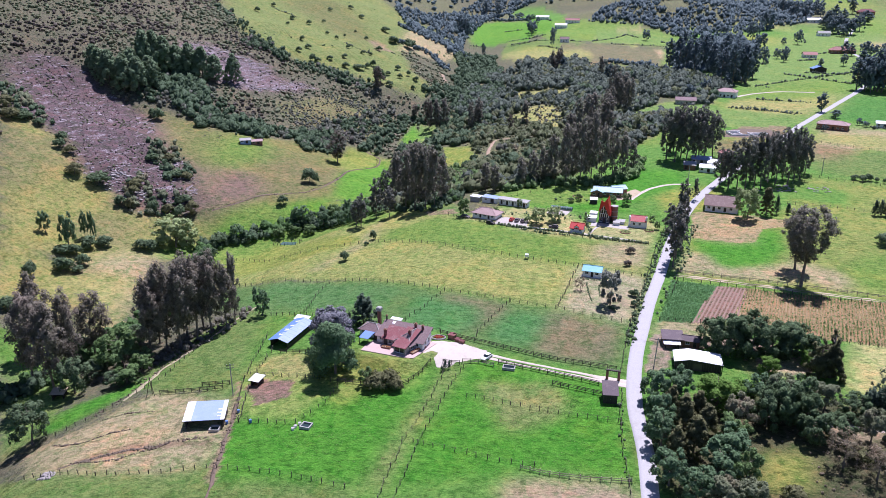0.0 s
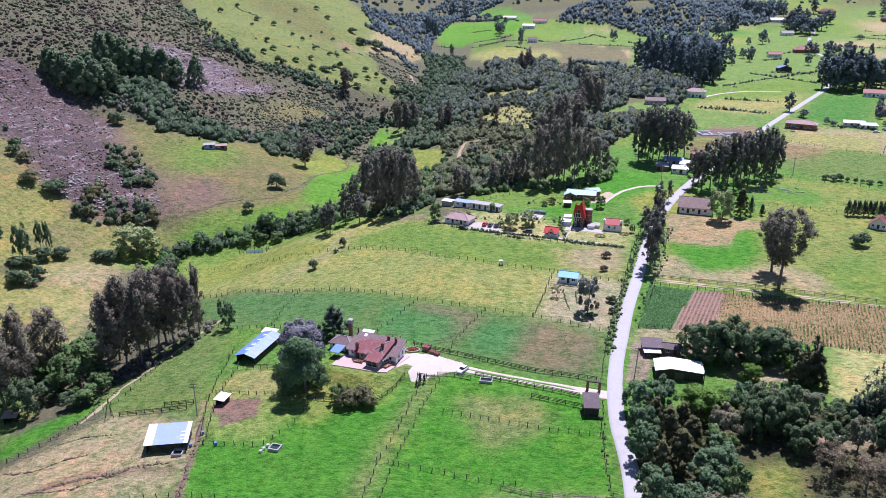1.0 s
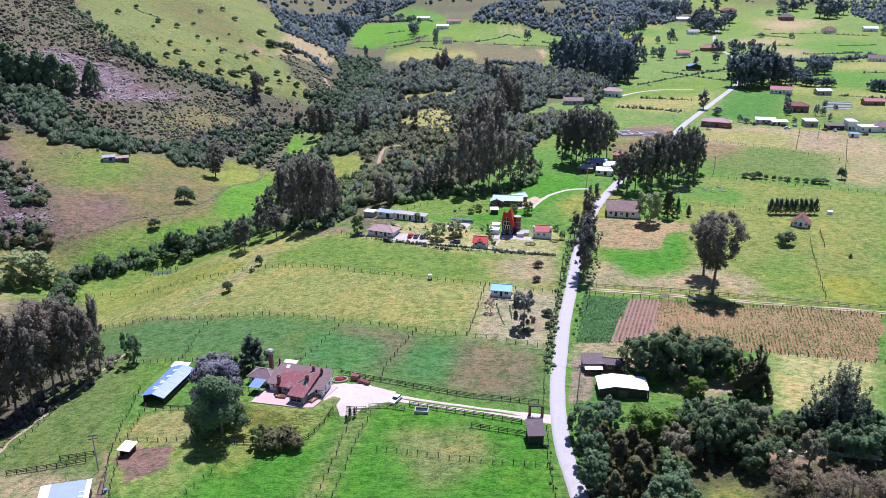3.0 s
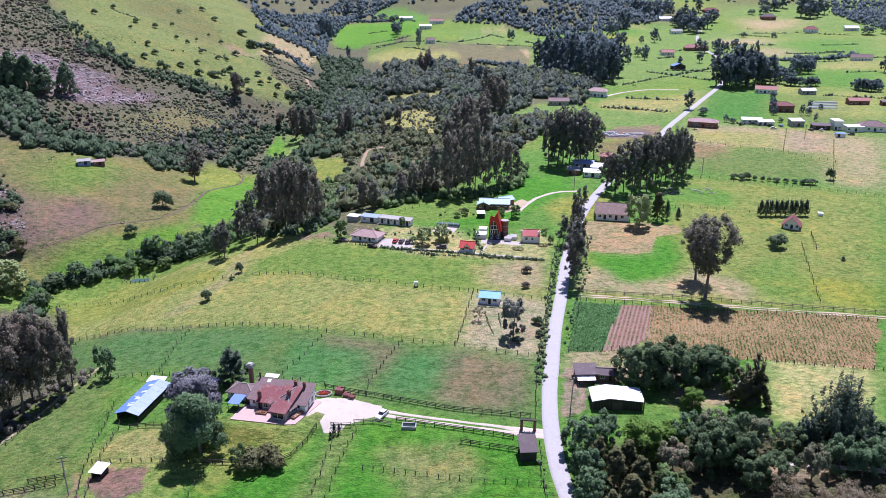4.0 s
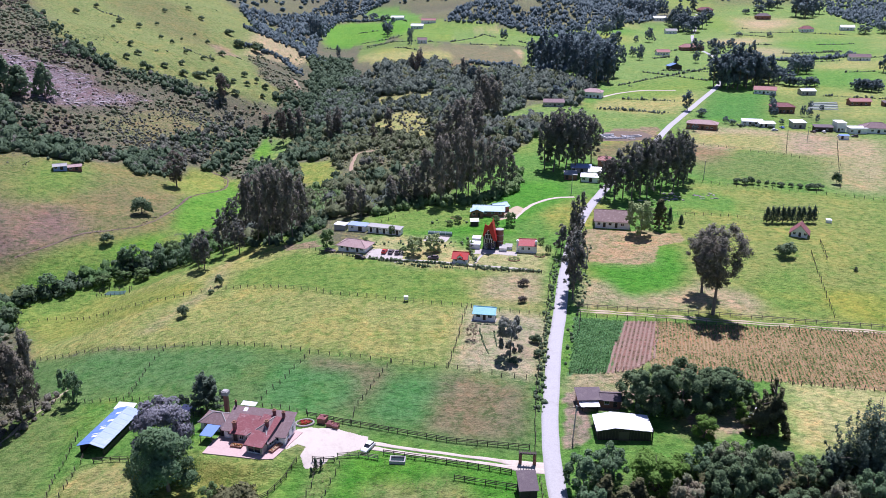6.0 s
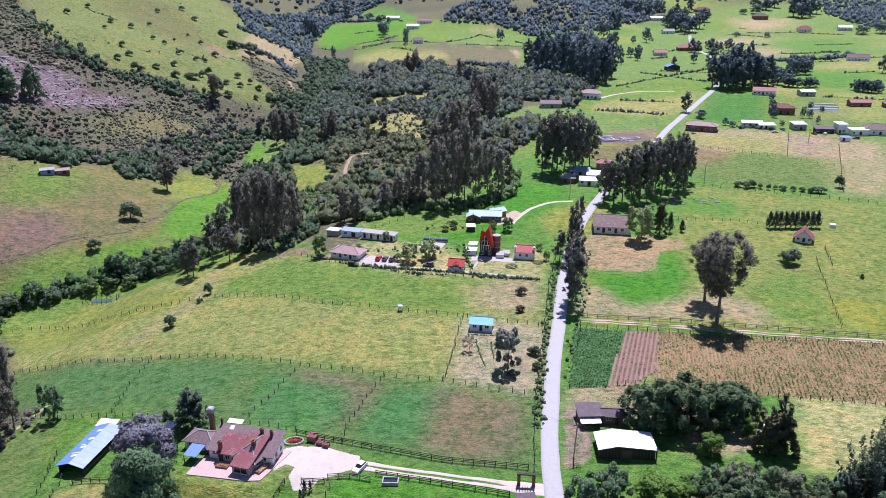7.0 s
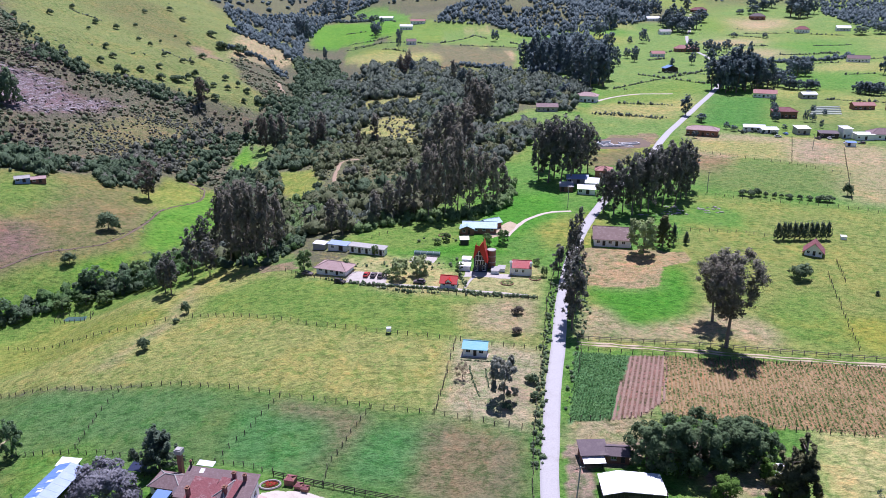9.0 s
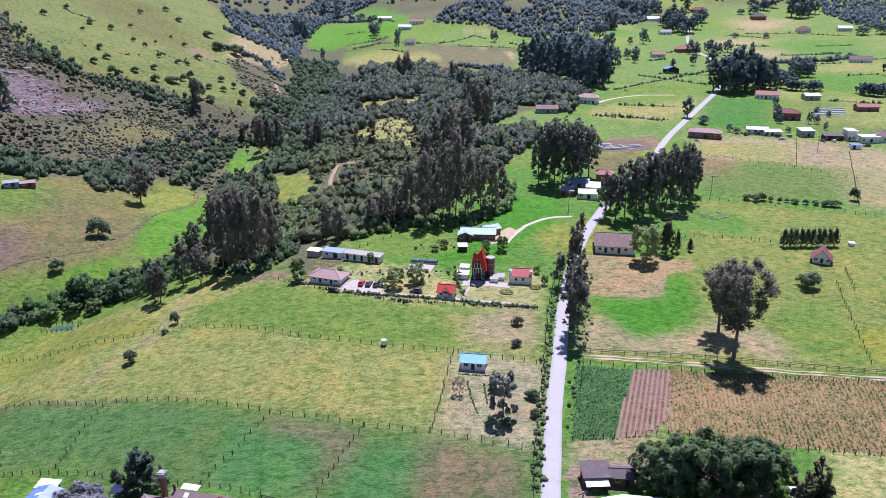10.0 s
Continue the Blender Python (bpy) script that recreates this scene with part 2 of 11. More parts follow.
# Leaf green pushed towards blue: the haze of distance is painted into it.
M_LEAF_HAZED = leaf_material("haze_blue_leaf", (0.062, 0.090, 0.102), (0.255, 0.350, 0.358))
M_LEAF_DULL = leaf_material("dull_olive_leaf", (0.126, 0.154, 0.090), (0.396, 0.444, 0.258), dry=(0.360, 0.288, 0.204))
M_LEAF_DRY = leaf_material("dry_twig_leaf", (0.144, 0.126, 0.084), (0.444, 0.384, 0.246), dry=(0.360, 0.276, 0.192))
M_LEAF_WOOD = leaf_material("valley_wood_leaf", (0.090, 0.110, 0.056), (0.292, 0.345, 0.170), dry=(0.200, 0.195, 0.118))
M_LEAF_THICKET = leaf_material("thicket_leaf", (0.056, 0.096, 0.056), (0.205, 0.298, 0.162))
M_LEAF_ROW = leaf_material("sea_green_leaf", (0.072, 0.122, 0.062), (0.270, 0.385, 0.185))
M_LEAF_CROP = leaf_material("crop_leaf", (0.120, 0.270, 0.090), (0.270, 0.500, 0.190))
M_LEAF_YOUNG = leaf_material("young_crop_leaf", (0.122, 0.215, 0.062), (0.255, 0.385, 0.118))
M_LEAF_STREAM = leaf_material("stream_leaf", (0.056, 0.122, 0.042), (0.215, 0.370, 0.125))
M_LEAF_PALE = leaf_material("pale_grey_green_leaf", (0.205, 0.225, 0.185), (0.540, 0.570, 0.480))
M_LEAF_HEAD = leaf_material("valley_head_leaf", (0.066, 0.088, 0.072), (0.250, 0.312, 0.235))

# ---- terrain ----
# Height of the plain along the road, by y.
PLAIN_Y = [-3000, 0, 100, 147, 200, 240, 280, 320, 380, 470, 600, 760, 900, 1100, 1200, 1400, 1700, 2300, 4500]
PLAIN_Z = [-6, -5, -2.8, 0.8, 3.7, 5.0, 7.5, 9.0, 11.5, 14.5, 17.5, 23, 27, 35, 44, 62, 120, 240, 420]
# Cross-sections of the valley west of the road, from south to north:
# y, then (x, z) of hill, middle slope, foot, stream, bank and the edge of the plain.
SECTIONS_SOUTH = [
    (-200, -480, 60, -330, 12, -250, -14, -185, -28, -110, -10, -50, -7),
    (100, -480, 66, -330, 14, -240, -12, -172, -26, -112, -9, -58, -3.6),
    (140, -480, 70, -320, 18, -215, -9, -165, -20, -112, -10, -58, -2.2),
    (230, -480, 76, -310, 22, -200, -8, -152, -20, -100, -6.5, -45, 3.4),
    (295, -480, 90, -300, 27, -205, -2, -138, -19, -92, -4, -45, 6.0),
    (340, -480, 92, -300, 30, -190, 0, -102, -13, -70, 0, -32, 8.0),
    (400, -480, 98, -300, 33, -205, 10, -112, -10, -45, 3, 0, 10.5),
]
SECTIONS_NORTH = [
    (450, -490, 108, -290, 46, -185, 6, -130, -9, -20, 8, 30, 12.5),
    (545, -500, 132, -300, 67, -190, 22, -124, -5, -20, 9, 60, 15.5),
    (640, -500, 145, -300, 74, -158, 26, -98, 0, -10, 12, 80, 18),
    (760, -500, 148, -295, 76, -195, 38, -110, 12, -20, 18, 100, 23),
    (900, -500, 150, -290, 78, -200, 44, -135, 20, -40, 27, 150, 27),
    (1050, -500, 150, -300, 78, -200, 42, -155, 28, -60, 35, 150, 33),
    (1200, -500, 150, -330, 82, -225, 47, -190, 40, -70, 50, 150, 47),
    (1400, -500, 165, -340, 100, -230, 64, -200, 58, -60, 62, 300, 62),
    (1700, -600, 210, -400, 140, -300, 120, -200, 118, -60, 120, 300, 120),
    (4500, -900, 520, -700, 480, -400, 430, -200, 420, -60, 420, 300, 420),
]

# Levelled ground under the larger buildings: x, y, half widths, height.
PADS = [(-44.5, 163.5, 16, 11, 1.5), (-86, 174, 7, 11, -5.2), (-89, 124, 7, 7, -6.6)]


def smooth_steps(at, xs, ys):
    """A curve through the given knots with no kinks."""
    xs, ys = np.asarray(xs, float), np.asarray(ys, float)
    slope = np.gradient(ys, xs)
    n = np.clip(np.searchsorted(xs, at) - 1, 0, len(xs) - 2)
    w = xs[n + 1] - xs[n]
    t = np.clip((at - xs[n]) / w, 0, 1)
    return ((2 * t**3 - 3 * t**2 + 1) * ys[n] + (t**3 - 2 * t**2 + t) * w * slope[n]
            + (3 * t**2 - 2 * t**3) * ys[n + 1] + (t**3 - t**2) * w * slope[n + 1])


def wave(x, y, size, seed):
    """Smooth value noise from -1 to 1, for whole arrays."""
    x, y = np.asarray(x, float) / size + seed * 17.31, np.asarray(y, float) / size - seed * 9.77
    i, j = np.floor(x), np.floor(y)
    u, v = x - i, y - j
    u, v = u * u * (3 - 2 * u), v * v * (3 - 2 * v)

    def corner(a, b):
        s = np.sin(a * 127.1 + b * 311.7 + seed * 74.7) * 43758.5453
        return (s - np.floor(s)) * 2 - 1

    return ((corner(i, j) * (1 - u) + corner(i + 1, j) * u) * (1 - v)
            + (corner(i, j + 1) * (1 - u) + corner(i + 1, j + 1) * u) * v)


def ground_z(x, y):
    """The height of the ground."""
    x, y = np.broadcast_arrays(np.asarray(x, float), np.asarray(y, float))
    rows = np.array(SECTIONS_SOUTH + SECTIONS_NORTH, float)
    cols = [smooth_steps(y, rows[:, 0], rows[:, k]) for k in range(1, 13)]
    knots_x, knots_z = cols[0::2], cols[1::2]
    flat = smooth_steps(y, PLAIN_Y, PLAIN_Z)
    z = flat + 0.0 * x
    # one far knot on each side closes the section
    knots_x = [knots_x[0] - 2500] + knots_x + [knots_x[-1] + 45]
    knots_z = [knots_z[0] + 500] + knots_z + [flat]
    for k in range(len(knots_x) - 1):
        x0, x1, z0, z1 = knots_x[k], knots_x[k + 1], knots_z[k], knots_z[k + 1]
        t = (x - x0) / (x1 - x0)
        lo = knots_z[k - 1] if k else z0
        lox = knots_x[k - 1] if k else x0 - 100
        hi = knots_z[k + 2] if k + 2 < len(knots_x) else z1
        hix = knots_x[k + 2] if k + 2 < len(knots_x) else x1 + 100
        m0, m1 = 0.8 * (z1 - lo) / (x1 - lox) * (x1 - x0), 0.8 * (hi - z0) / (hix - x0) * (x1 - x0)
        c = ((2 * t**3 - 3 * t**2 + 1) * z0 + (t**3 - 2 * t**2 + t) * m0
             + (3 * t**2 - 2 * t**3) * z1 + (t**3 - t**2) * m1)
        z = np.where((t >= 0) & (t < 1), c, z)
    hilly = np.clip((-x - 60 + 0.15 * (y - 200)) / 120, 0, 1) * np.clip((y + 50) / 150, 0, 1)
    far = np.clip((y - 900) / 500, 0, 1)
    rough = np.maximum(hilly, far)
    z = z + rough * (wave(x, y, 90, 1) * 5.0 + wave(x, y, 38, 2) * 2.2 + wave(x, y, 14, 3) * 0.7)
    z = z + far * wave(x, y, 260, 4) * 10
    z = z + 26 * np.exp(-((x - 130) / 130) ** 2 - ((y - 1290) / 130) ** 2)
    z = z + (1 - hilly) * (wave(x, y, 55, 5) * 0.45 + wave(x, y, 17, 6) * 0.12)
    for px, py, rx, ry, level in PADS:
        d = np.hypot((x - px) / rx, (y - py) / ry)
        t = np.clip((1.45 - d) / 0.45, 0, 1)
        t = t * t * (3 - 2 * t)
        z = z * (1 - t) + level * t
    return z

# ---- fields: ground cover and outline in plan ----
FIELDS = []
FIELDS.append(('wood', [(-119, 432), (-106, 523), (-103, 745), (-55, 871), (26, 793), (97, 756), (136, 673), (91, 542), (22, 390), (-12, 325), (-40, 285), (-62, 319), (-85, 309)]))
FIELDS.append(('scrub', [(-350, 624), (-349, 672), (-266, 575), (-230, 562), (-197, 584), (-146, 580), (-130, 660), (-113, 668), (-106, 523), (-119, 432), (-177, 440), (-224, 428), (-253, 425)]))
FIELDS.append(('scrub', [(-413, 484), (-346, 656), (-271, 553), (-185, 577), (-159, 549), (-161, 442), (-176, 419), (-247, 409), (-274, 423), (-335, 448), (-365, 416)]))
FIELDS.append(('hillfield', [(-367, 708), (-283, 575), (-249, 562), (-206, 587), (-156, 589), (-129, 605), (-127, 630), (-152, 658), (-196, 787), (-164, 864), (-121, 858), (-145, 906), (-270, 1054), (-352, 1235)]))
FIELDS.append(('straw2', [(-196, 787), (-224, 985), (-189, 957), (-141, 881), (-150, 822)]))
FIELDS.append(('burn', [(-363, 413), (-334, 433), (-305, 420), (-272, 413), (-240, 371), (-215, 347), (-186, 305), (-204, 290), (-228, 302), (-254, 309), (-282, 328), (-304, 332)]))
FIELDS.append(('rock', [(-293, 510), (-266, 526), (-231, 519), (-222, 502), (-239, 489), (-266, 506)]))
FIELDS.append(('rock', [(-363, 413), (-346, 421), (-334, 408), (-350, 394)]))
FIELDS.append(('meadow', [(-251, 420), (-214, 408), (-179, 437), (-129, 457), (-110, 408), (-124, 355), (-126, 316), (-160, 296), (-180, 279)]))
FIELDS.append(('meadow2', [(-219, 359), (-199, 363), (-163, 336), (-174, 318), (-191, 302)]))
FIELDS.append(('bright2', [(-139, 415), (-121, 453), (-107, 395), (-121, 359), (-132, 362)]))
FIELDS.append(('bright2', [(-145, 329), (-126, 350), (-129, 318), (-151, 297), (-177, 293), (-171, 311)]))
FIELDS.append(('pastL', [(-298, 324), (-284, 330), (-257, 309), (-237, 302), (-220, 304), (-184, 303), (-182, 280), (-191, 263), (-234, 234)]))
FIELDS.append(('straw', [(-212, 239), (-191, 263), (-178, 249), (-169, 211), (-160, 176), (-175, 188), (-192, 220)]))
FIELDS.append(('bright', [(-144, 132), (-121, 155), (-117, 151), (-136, 121), (-148, 122)]))
FIELDS.append(('bright', [(-171, 1132), (-169, 1259), (-83, 1197), (-69, 1100), (-80, 1035), (-153, 1022)]))
FIELDS.append(('mid', [(-148, 1412), (-88, 1432), (134, 1065), (110, 982), (10, 998), (-75, 1207)]))
FIELDS.append(('tan', [(57, 931), (97, 924), (87, 860), (51, 881)]))
FIELDS.append(('olive', [(-109, 1022), (-19, 1008), (91, 870), (79, 772), (26, 801), (-30, 885), (-94, 880)]))
FIELDS.append(('bright3', [(193, 898), (299, 1135), (502, 1421), (798, 1430), (468, 818), (328, 873), (273, 777), (146, 673)]))
FIELDS.append(('tan', [(477, 1267), (540, 1232), (478, 1132), (446, 1156)]))
FIELDS.append(('tan', [(365, 1040), (430, 1051), (386, 977), (349, 991)]))
FIELDS.append(('straw', [(365, 938), (424, 950), (385, 872), (338, 883)]))
FIELDS.append(('bright3', [(184, 800), (285, 821), (243, 686), (142, 628)]))
FIELDS.append(('olive', [(118, 601), (198, 644), (170, 542), (118, 555)]))
FIELDS.append(('bright', [(29, 526), (79, 578), (111, 565), (102, 492), (67, 513)]))
FIELDS.append(('mid', [(109, 554), (161, 532), (139, 468), (95, 475)]))
FIELDS.append(('bright', [(221, 642), (269, 621), (217, 512), (175, 518)]))
FIELDS.append(('bright3', [(363, 755), (425, 739), (358, 616), (334, 630), (325, 673)]))
FIELDS.append(('olive', [(287, 630), (358, 616), (290, 491), (236, 511)]))
FIELDS.append(('straw', [(161, 499), (191, 492), (220, 483), (194, 428), (147, 452)]))
FIELDS.append(('tan', [(219, 480), (245, 475), (213, 406), (194, 426)]))
FIELDS.append(('mid', [(146, 449), (193, 426), (216, 406), (193, 363), (124, 375)]))
FIELDS.append(('dirt', [(146, 447), (170, 436), (154, 399), (136, 411)]))
FIELDS.append(('straw', [(237, 450), (259, 436), (209, 345), (191, 358)]))
FIELDS.append(('pastR', [(121, 369), (207, 340), (139, 216), (45, 227), (50, 266), (84, 282), (102, 316)]))
FIELDS.append(('mid', [(107, 331), (129, 319), (137, 344), (119, 357)]))
FIELDS.append(('ylw', [(131, 248), (152, 239), (140, 217), (125, 225)]))
FIELDS.append(('straw', [(59, 296), (82, 277), (80, 265), (52, 265)]))
FIELDS.append(('bright', [(52, 265), (81, 266), (88, 272), (89, 261), (77, 241), (63, 241)]))
FIELDS.append(('straw', [(49, 253), (56, 253), (63, 241), (86, 244), (85, 230), (44, 233)]))
FIELDS.append(('straw', [(90, 232), (102, 246), (107, 237), (101, 226)]))
FIELDS.append(('strip', [(67, 222), (138, 214), (120, 181), (90, 186), (58, 193)]))
FIELDS.append(('dkcrop', [(42, 224), (57, 222), (45, 190), (35, 190)]))
FIELDS.append(('soil', [(57, 222), (68, 222), (61, 199), (52, 191), (45, 190)]))
FIELDS.append(('straw', [(35, 189), (59, 194), (49, 183), (33, 181)]))
FIELDS.append(('pale', [(93, 186), (120, 181), (105, 154), (82, 158)]))
FIELDS.append(('yard', [(33, 181), (52, 182), (46, 172), (30, 162)]))
FIELDS.append(('mid', [(35, 172), (59, 174), (67, 164), (52, 139), (29, 146)]))
FIELDS.append(('yard', [(58, 170), (77, 176), (77, 169), (64, 161)]))
FIELDS.append(('forest', [(39, 145), (59, 153), (70, 145), (79, 139), (86, 134), (80, 117), (30, 109), (24, 124)]))
FIELDS.append(('straw4', [(66, 141), (88, 139), (86, 135), (65, 136)]))
FIELDS.append(('lawn', [(55, 126), (66, 129), (64, 114), (51, 113)]))
FIELDS.append(('bright', [(-31, 310), (-17, 323), (4, 345), (33, 370), (59, 373), (60, 345), (50, 309), (41, 295), (17, 296), (-1, 295), (-20, 295)]))
FIELDS.append(('mid', [(27, 305), (53, 341), (63, 345), (45, 282), (36, 291)]))
FIELDS.append(('lawnS', [(-34, 294), (-15, 295), (3, 291), (12, 276), (37, 288), (41, 279), (37, 259), (-10, 264), (-44, 281)]))
FIELDS.append(('gravel', [(-28, 282), (-14, 278), (-16, 269), (-29, 273)]))
FIELDS.append(('past1', [(-44, 280), (-10, 264), (37, 258), (34, 225), (27, 186), (2, 194), (-42, 207), (-70, 217), (-100, 225), (-140, 236), (-161, 270), (-138, 294), (-89, 289), (-76, 311)]))
FIELDS.append(('past2', [(-58, 285), (-44, 280), (-10, 264), (37, 258), (31, 227), (10, 232), (-17, 237), (-37, 243), (-78, 264), (-77, 276)]))
FIELDS.append(('straw3', [(7, 255), (35, 251), (32, 229), (12, 234)]))
FIELDS.append(('yardB', [(9, 233), (33, 224), (26, 186), (3, 194)]))
FIELDS.append(('past3', [(-161, 270), (-138, 294), (-86, 269), (-96, 258), (-123, 250), (-147, 250)]))
FIELDS.append(('crop', [(-140, 236), (-100, 223), (-69, 216), (-39, 204), (2, 193), (26, 185), (22, 155), (6, 159), (-21, 166), (-37, 174), (-54, 178), (-101, 191), (-129, 208)]))
FIELDS.append(('cropdk', [(-117, 228), (-69, 214), (-53, 207), (-57, 190), (-87, 196), (-119, 212)]))
FIELDS.append(('cropbrown', [(-38, 202), (-14, 195), (-20, 177), (-25, 175), (-23, 186), (-37, 192)]))
FIELDS.append(('cropteal', [(-48, 201), (-24, 192), (-22, 180), (-29, 171), (-47, 179)]))
FIELDS.append(('cropteal', [(-14, 190), (2, 186), (1, 176), (-7, 167), (-18, 170)]))
FIELDS.append(('cropbrown', [(1, 191), (22, 183), (20, 163), (13, 160), (-4, 165)]))
FIELDS.append(('olive', [(-124, 180), (-112, 196), (-101, 190), (-94, 175), (-101, 156), (-108, 154)]))
FIELDS.append(('garden', [(-93, 160), (-54, 156), (-45, 170), (-26, 159), (-23, 151), (-37, 141), (-86, 138)]))
FIELDS.append(('mid', [(-106, 180), (-72, 178), (-66, 158), (-88, 154), (-107, 144), (-119, 148)]))
FIELDS.append(('mid', [(-116, 193), (-82, 193), (-69, 169), (-86, 163), (-105, 170)]))
FIELDS.append(('olive', [(-128, 150), (-123, 185), (-110, 199), (-100, 190), (-94, 155), (-91, 142), (-115, 139)]))
FIELDS.append(('straw', [(-116, 140), (-104, 139), (-88, 133), (-80, 116), (-81, 97), (-127, 97), (-141, 113), (-125, 124)]))
FIELDS.append(('olive', [(-129, 99), (-89, 99), (-73, 104), (-40, 99), (-35, 80), (-119, 57), (-169, 104)]))
FIELDS.append(('straw4', [(-5, 106), (10, 109), (24, 110), (24, 89), (-7, 84)]))
FIELDS.append(('bright', [(-73, 98), (-79, 114), (-81, 125), (-64, 121), (-60, 135), (-36, 141), (-34, 154), (-21, 158), (-7, 155), (19, 150), (22, 124), (24, 111), (10, 110), (-3, 110), (-21, 104), (-29, 100), (-73, 97)]))
FIELDS.append(('garden', [(-83, 127), (-85, 137), (-63, 139), (-60, 135), (-64, 122)]))
FIELDS.append(('dirtred', [(-86, 141), (-84, 145), (-72, 143), (-70, 134), (-78, 130)]))
FIELDS.append(('pastR2', [(-38, 99), (-34, 126), (-28, 153), (-23, 155), (-29, 126), (-33, 100)]))
FIELDS.append(('pastR2', [(-19, 145), (3, 148), (9, 138), (4, 130), (-7, 124)]))
FIELDS.append(('dirt', [(-76, 95), (-79, 108), (-84, 125), (-90, 145), (-89, 145), (-82, 125), (-77, 108), (-73, 95)]))
FIELDS.append(('dirt', [(-118, 104), (-106, 111), (-95, 113), (-83, 113), (-81, 110), (-93, 110), (-104, 107), (-114, 102)]))
FIELDS.append(('yardpale', [(-36, 156), (-34, 163), (-32, 166), (-28, 166), (-24, 166), (-19, 162), (-18, 160), (-22, 158), (-25, 155), (-31, 154), (-33, 156)]))


# ---- mesh helpers ----
def mesh_from(name, verts, faces, material, smooth=False):
    me = bpy.data.meshes.new(name)
    me.from_pydata([tuple(v) for v in verts], [], [tuple(f) for f in faces])
    me.materials.append(material)
    if smooth:
        me.shade_smooth()
    me.update()
    return me


def fast_mesh(name, verts, faces, material, smooth=False):
    """A mesh from arrays; all faces with the same number of corners."""
    verts, faces = np.asarray(verts, np.float32), np.asarray(faces, np.int32)
    me = bpy.data.meshes.new(name)
    me.vertices.add(len(verts))
    me.vertices.foreach_set("co", verts.ravel())
    k = faces.shape[1]
    me.loops.add(faces.size)
    me.loops.foreach_set("vertex_index", faces.ravel())
    me.polygons.add(len(faces))
    me.polygons.foreach_set("loop_start", np.arange(0, faces.size, k, dtype=np.int32))
    me.materials.append(material)
    me.update(calc_edges=True)
    if smooth:
        me.shade_smooth()
    return me


# ---- ground ----
COVER = {
    "bright": (0.076, 0.258, 0.024), "bright2": (0.118, 0.278, 0.032), "bright3": (0.174, 0.274, 0.073), "mid": (0.120, 0.262, 0.048),
    "pastR": (0.225, 0.278, 0.072), "pastR2": (0.210, 0.262, 0.085), "past1": (0.282, 0.315, 0.096), "past2": (0.166, 0.269, 0.054),
    "past3": (0.236, 0.282, 0.062), "pastL": (0.285, 0.280, 0.092), "pastO": (0.235, 0.225, 0.095), "straw": (0.364, 0.319, 0.179), "straw2": (0.392, 0.325, 0.185),
    "straw3": (0.320, 0.319, 0.116), "straw4": (0.364, 0.295, 0.188), "tan": (0.446, 0.335, 0.204), "olive": (0.150, 0.226, 0.062),
    "crop": (0.112, 0.205, 0.060), "cropdk": (0.098, 0.208, 0.064), "cropteal": (0.084, 0.222, 0.066), "cropbrown": (0.190, 0.180, 0.098),
    "dkcrop": (0.090, 0.210, 0.080), "soil": (0.232, 0.148, 0.114), "strip": (0.300, 0.212, 0.105), "pale": (0.418, 0.416, 0.168),
    "yard": (0.326, 0.260, 0.189), "yardB": (0.389, 0.351, 0.216), "wood": (0.185, 0.195, 0.088), "scrub": (0.168, 0.158, 0.100), "rough": (0.140, 0.138, 0.080),
    "burn": (0.132, 0.097, 0.101), "rock": (0.185, 0.140, 0.145), "meadow": (0.196, 0.198, 0.074), "heathgrass": (0.190, 0.190, 0.090), "meadow2": (0.215, 0.148, 0.118),
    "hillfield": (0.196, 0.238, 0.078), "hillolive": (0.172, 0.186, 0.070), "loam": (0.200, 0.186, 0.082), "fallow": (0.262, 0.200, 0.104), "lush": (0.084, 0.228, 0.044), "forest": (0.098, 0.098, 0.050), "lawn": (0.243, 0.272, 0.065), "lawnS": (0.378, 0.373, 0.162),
    "gravel": (0.489, 0.432, 0.452), "garden": (0.235, 0.315, 0.078), "dirt": (0.270, 0.215, 0.130), "dirtred": (0.255, 0.172, 0.132),
    "plot": (0.340, 0.280, 0.150), "ylw": (0.250, 0.292, 0.050), "yardpale": (0.200, 0.240, 0.090),
}

BARE = {"burn": 0.55, "rock": 0.49, "scrub": 2.0, "wood": 2.0}
PLAIN_GREENS = ("bright3", "past2", "mid", "pastR", "bright3", "past1", "past3", "mid", "straw3", "bright3", "past2")
HARD = ("plot", "soil", "dkcrop", "strip", "yard", "gravel", "dirt", "dirtred")

CLEARINGS = [
    ("hillfield", [(-86, 463), (-73, 462), (-64, 438), (-59, 399), (-72, 399), (-80, 436)]), ("straw3", [(-64, 663), (-40, 667), (-37, 650), (-57, 649)]),
    ("straw3", [(-40, 600), (-20, 600), (-6, 536), (-8, 482), (-25, 520)]), ("bright3", [(-110, 450), (-122, 556), (-104, 541), (-101, 483)]),
    ("bright3", [(-208, 380), (-206, 400), (-190, 404), (-177, 381), (-188, 364), (-198, 363)]),
]
FIELDS.extend(CLEARINGS)
FIELDS.append(("past3", [(-156, 464), (-146, 461), (-136, 462), (-121, 449), (-116, 432), (-131, 432), (-135, 402), (-153, 407), (-152, 439)]))
FIELDS.append(("bright2", [(-133, 397), (-131, 432), (-116, 432), (-103, 385), (-109, 361), (-119, 343), (-131, 352)]))
FIELDS.append(("bright2", [(-130, 550), (-124, 552), (-113, 499), (-119, 482), (-126, 490), (-126, 504)]))
FIELDS.append(("past3", [(-91, 470), (-81, 470), (-69, 463), (-58, 427), (-61, 402), (-70, 401), (-80, 431)]))
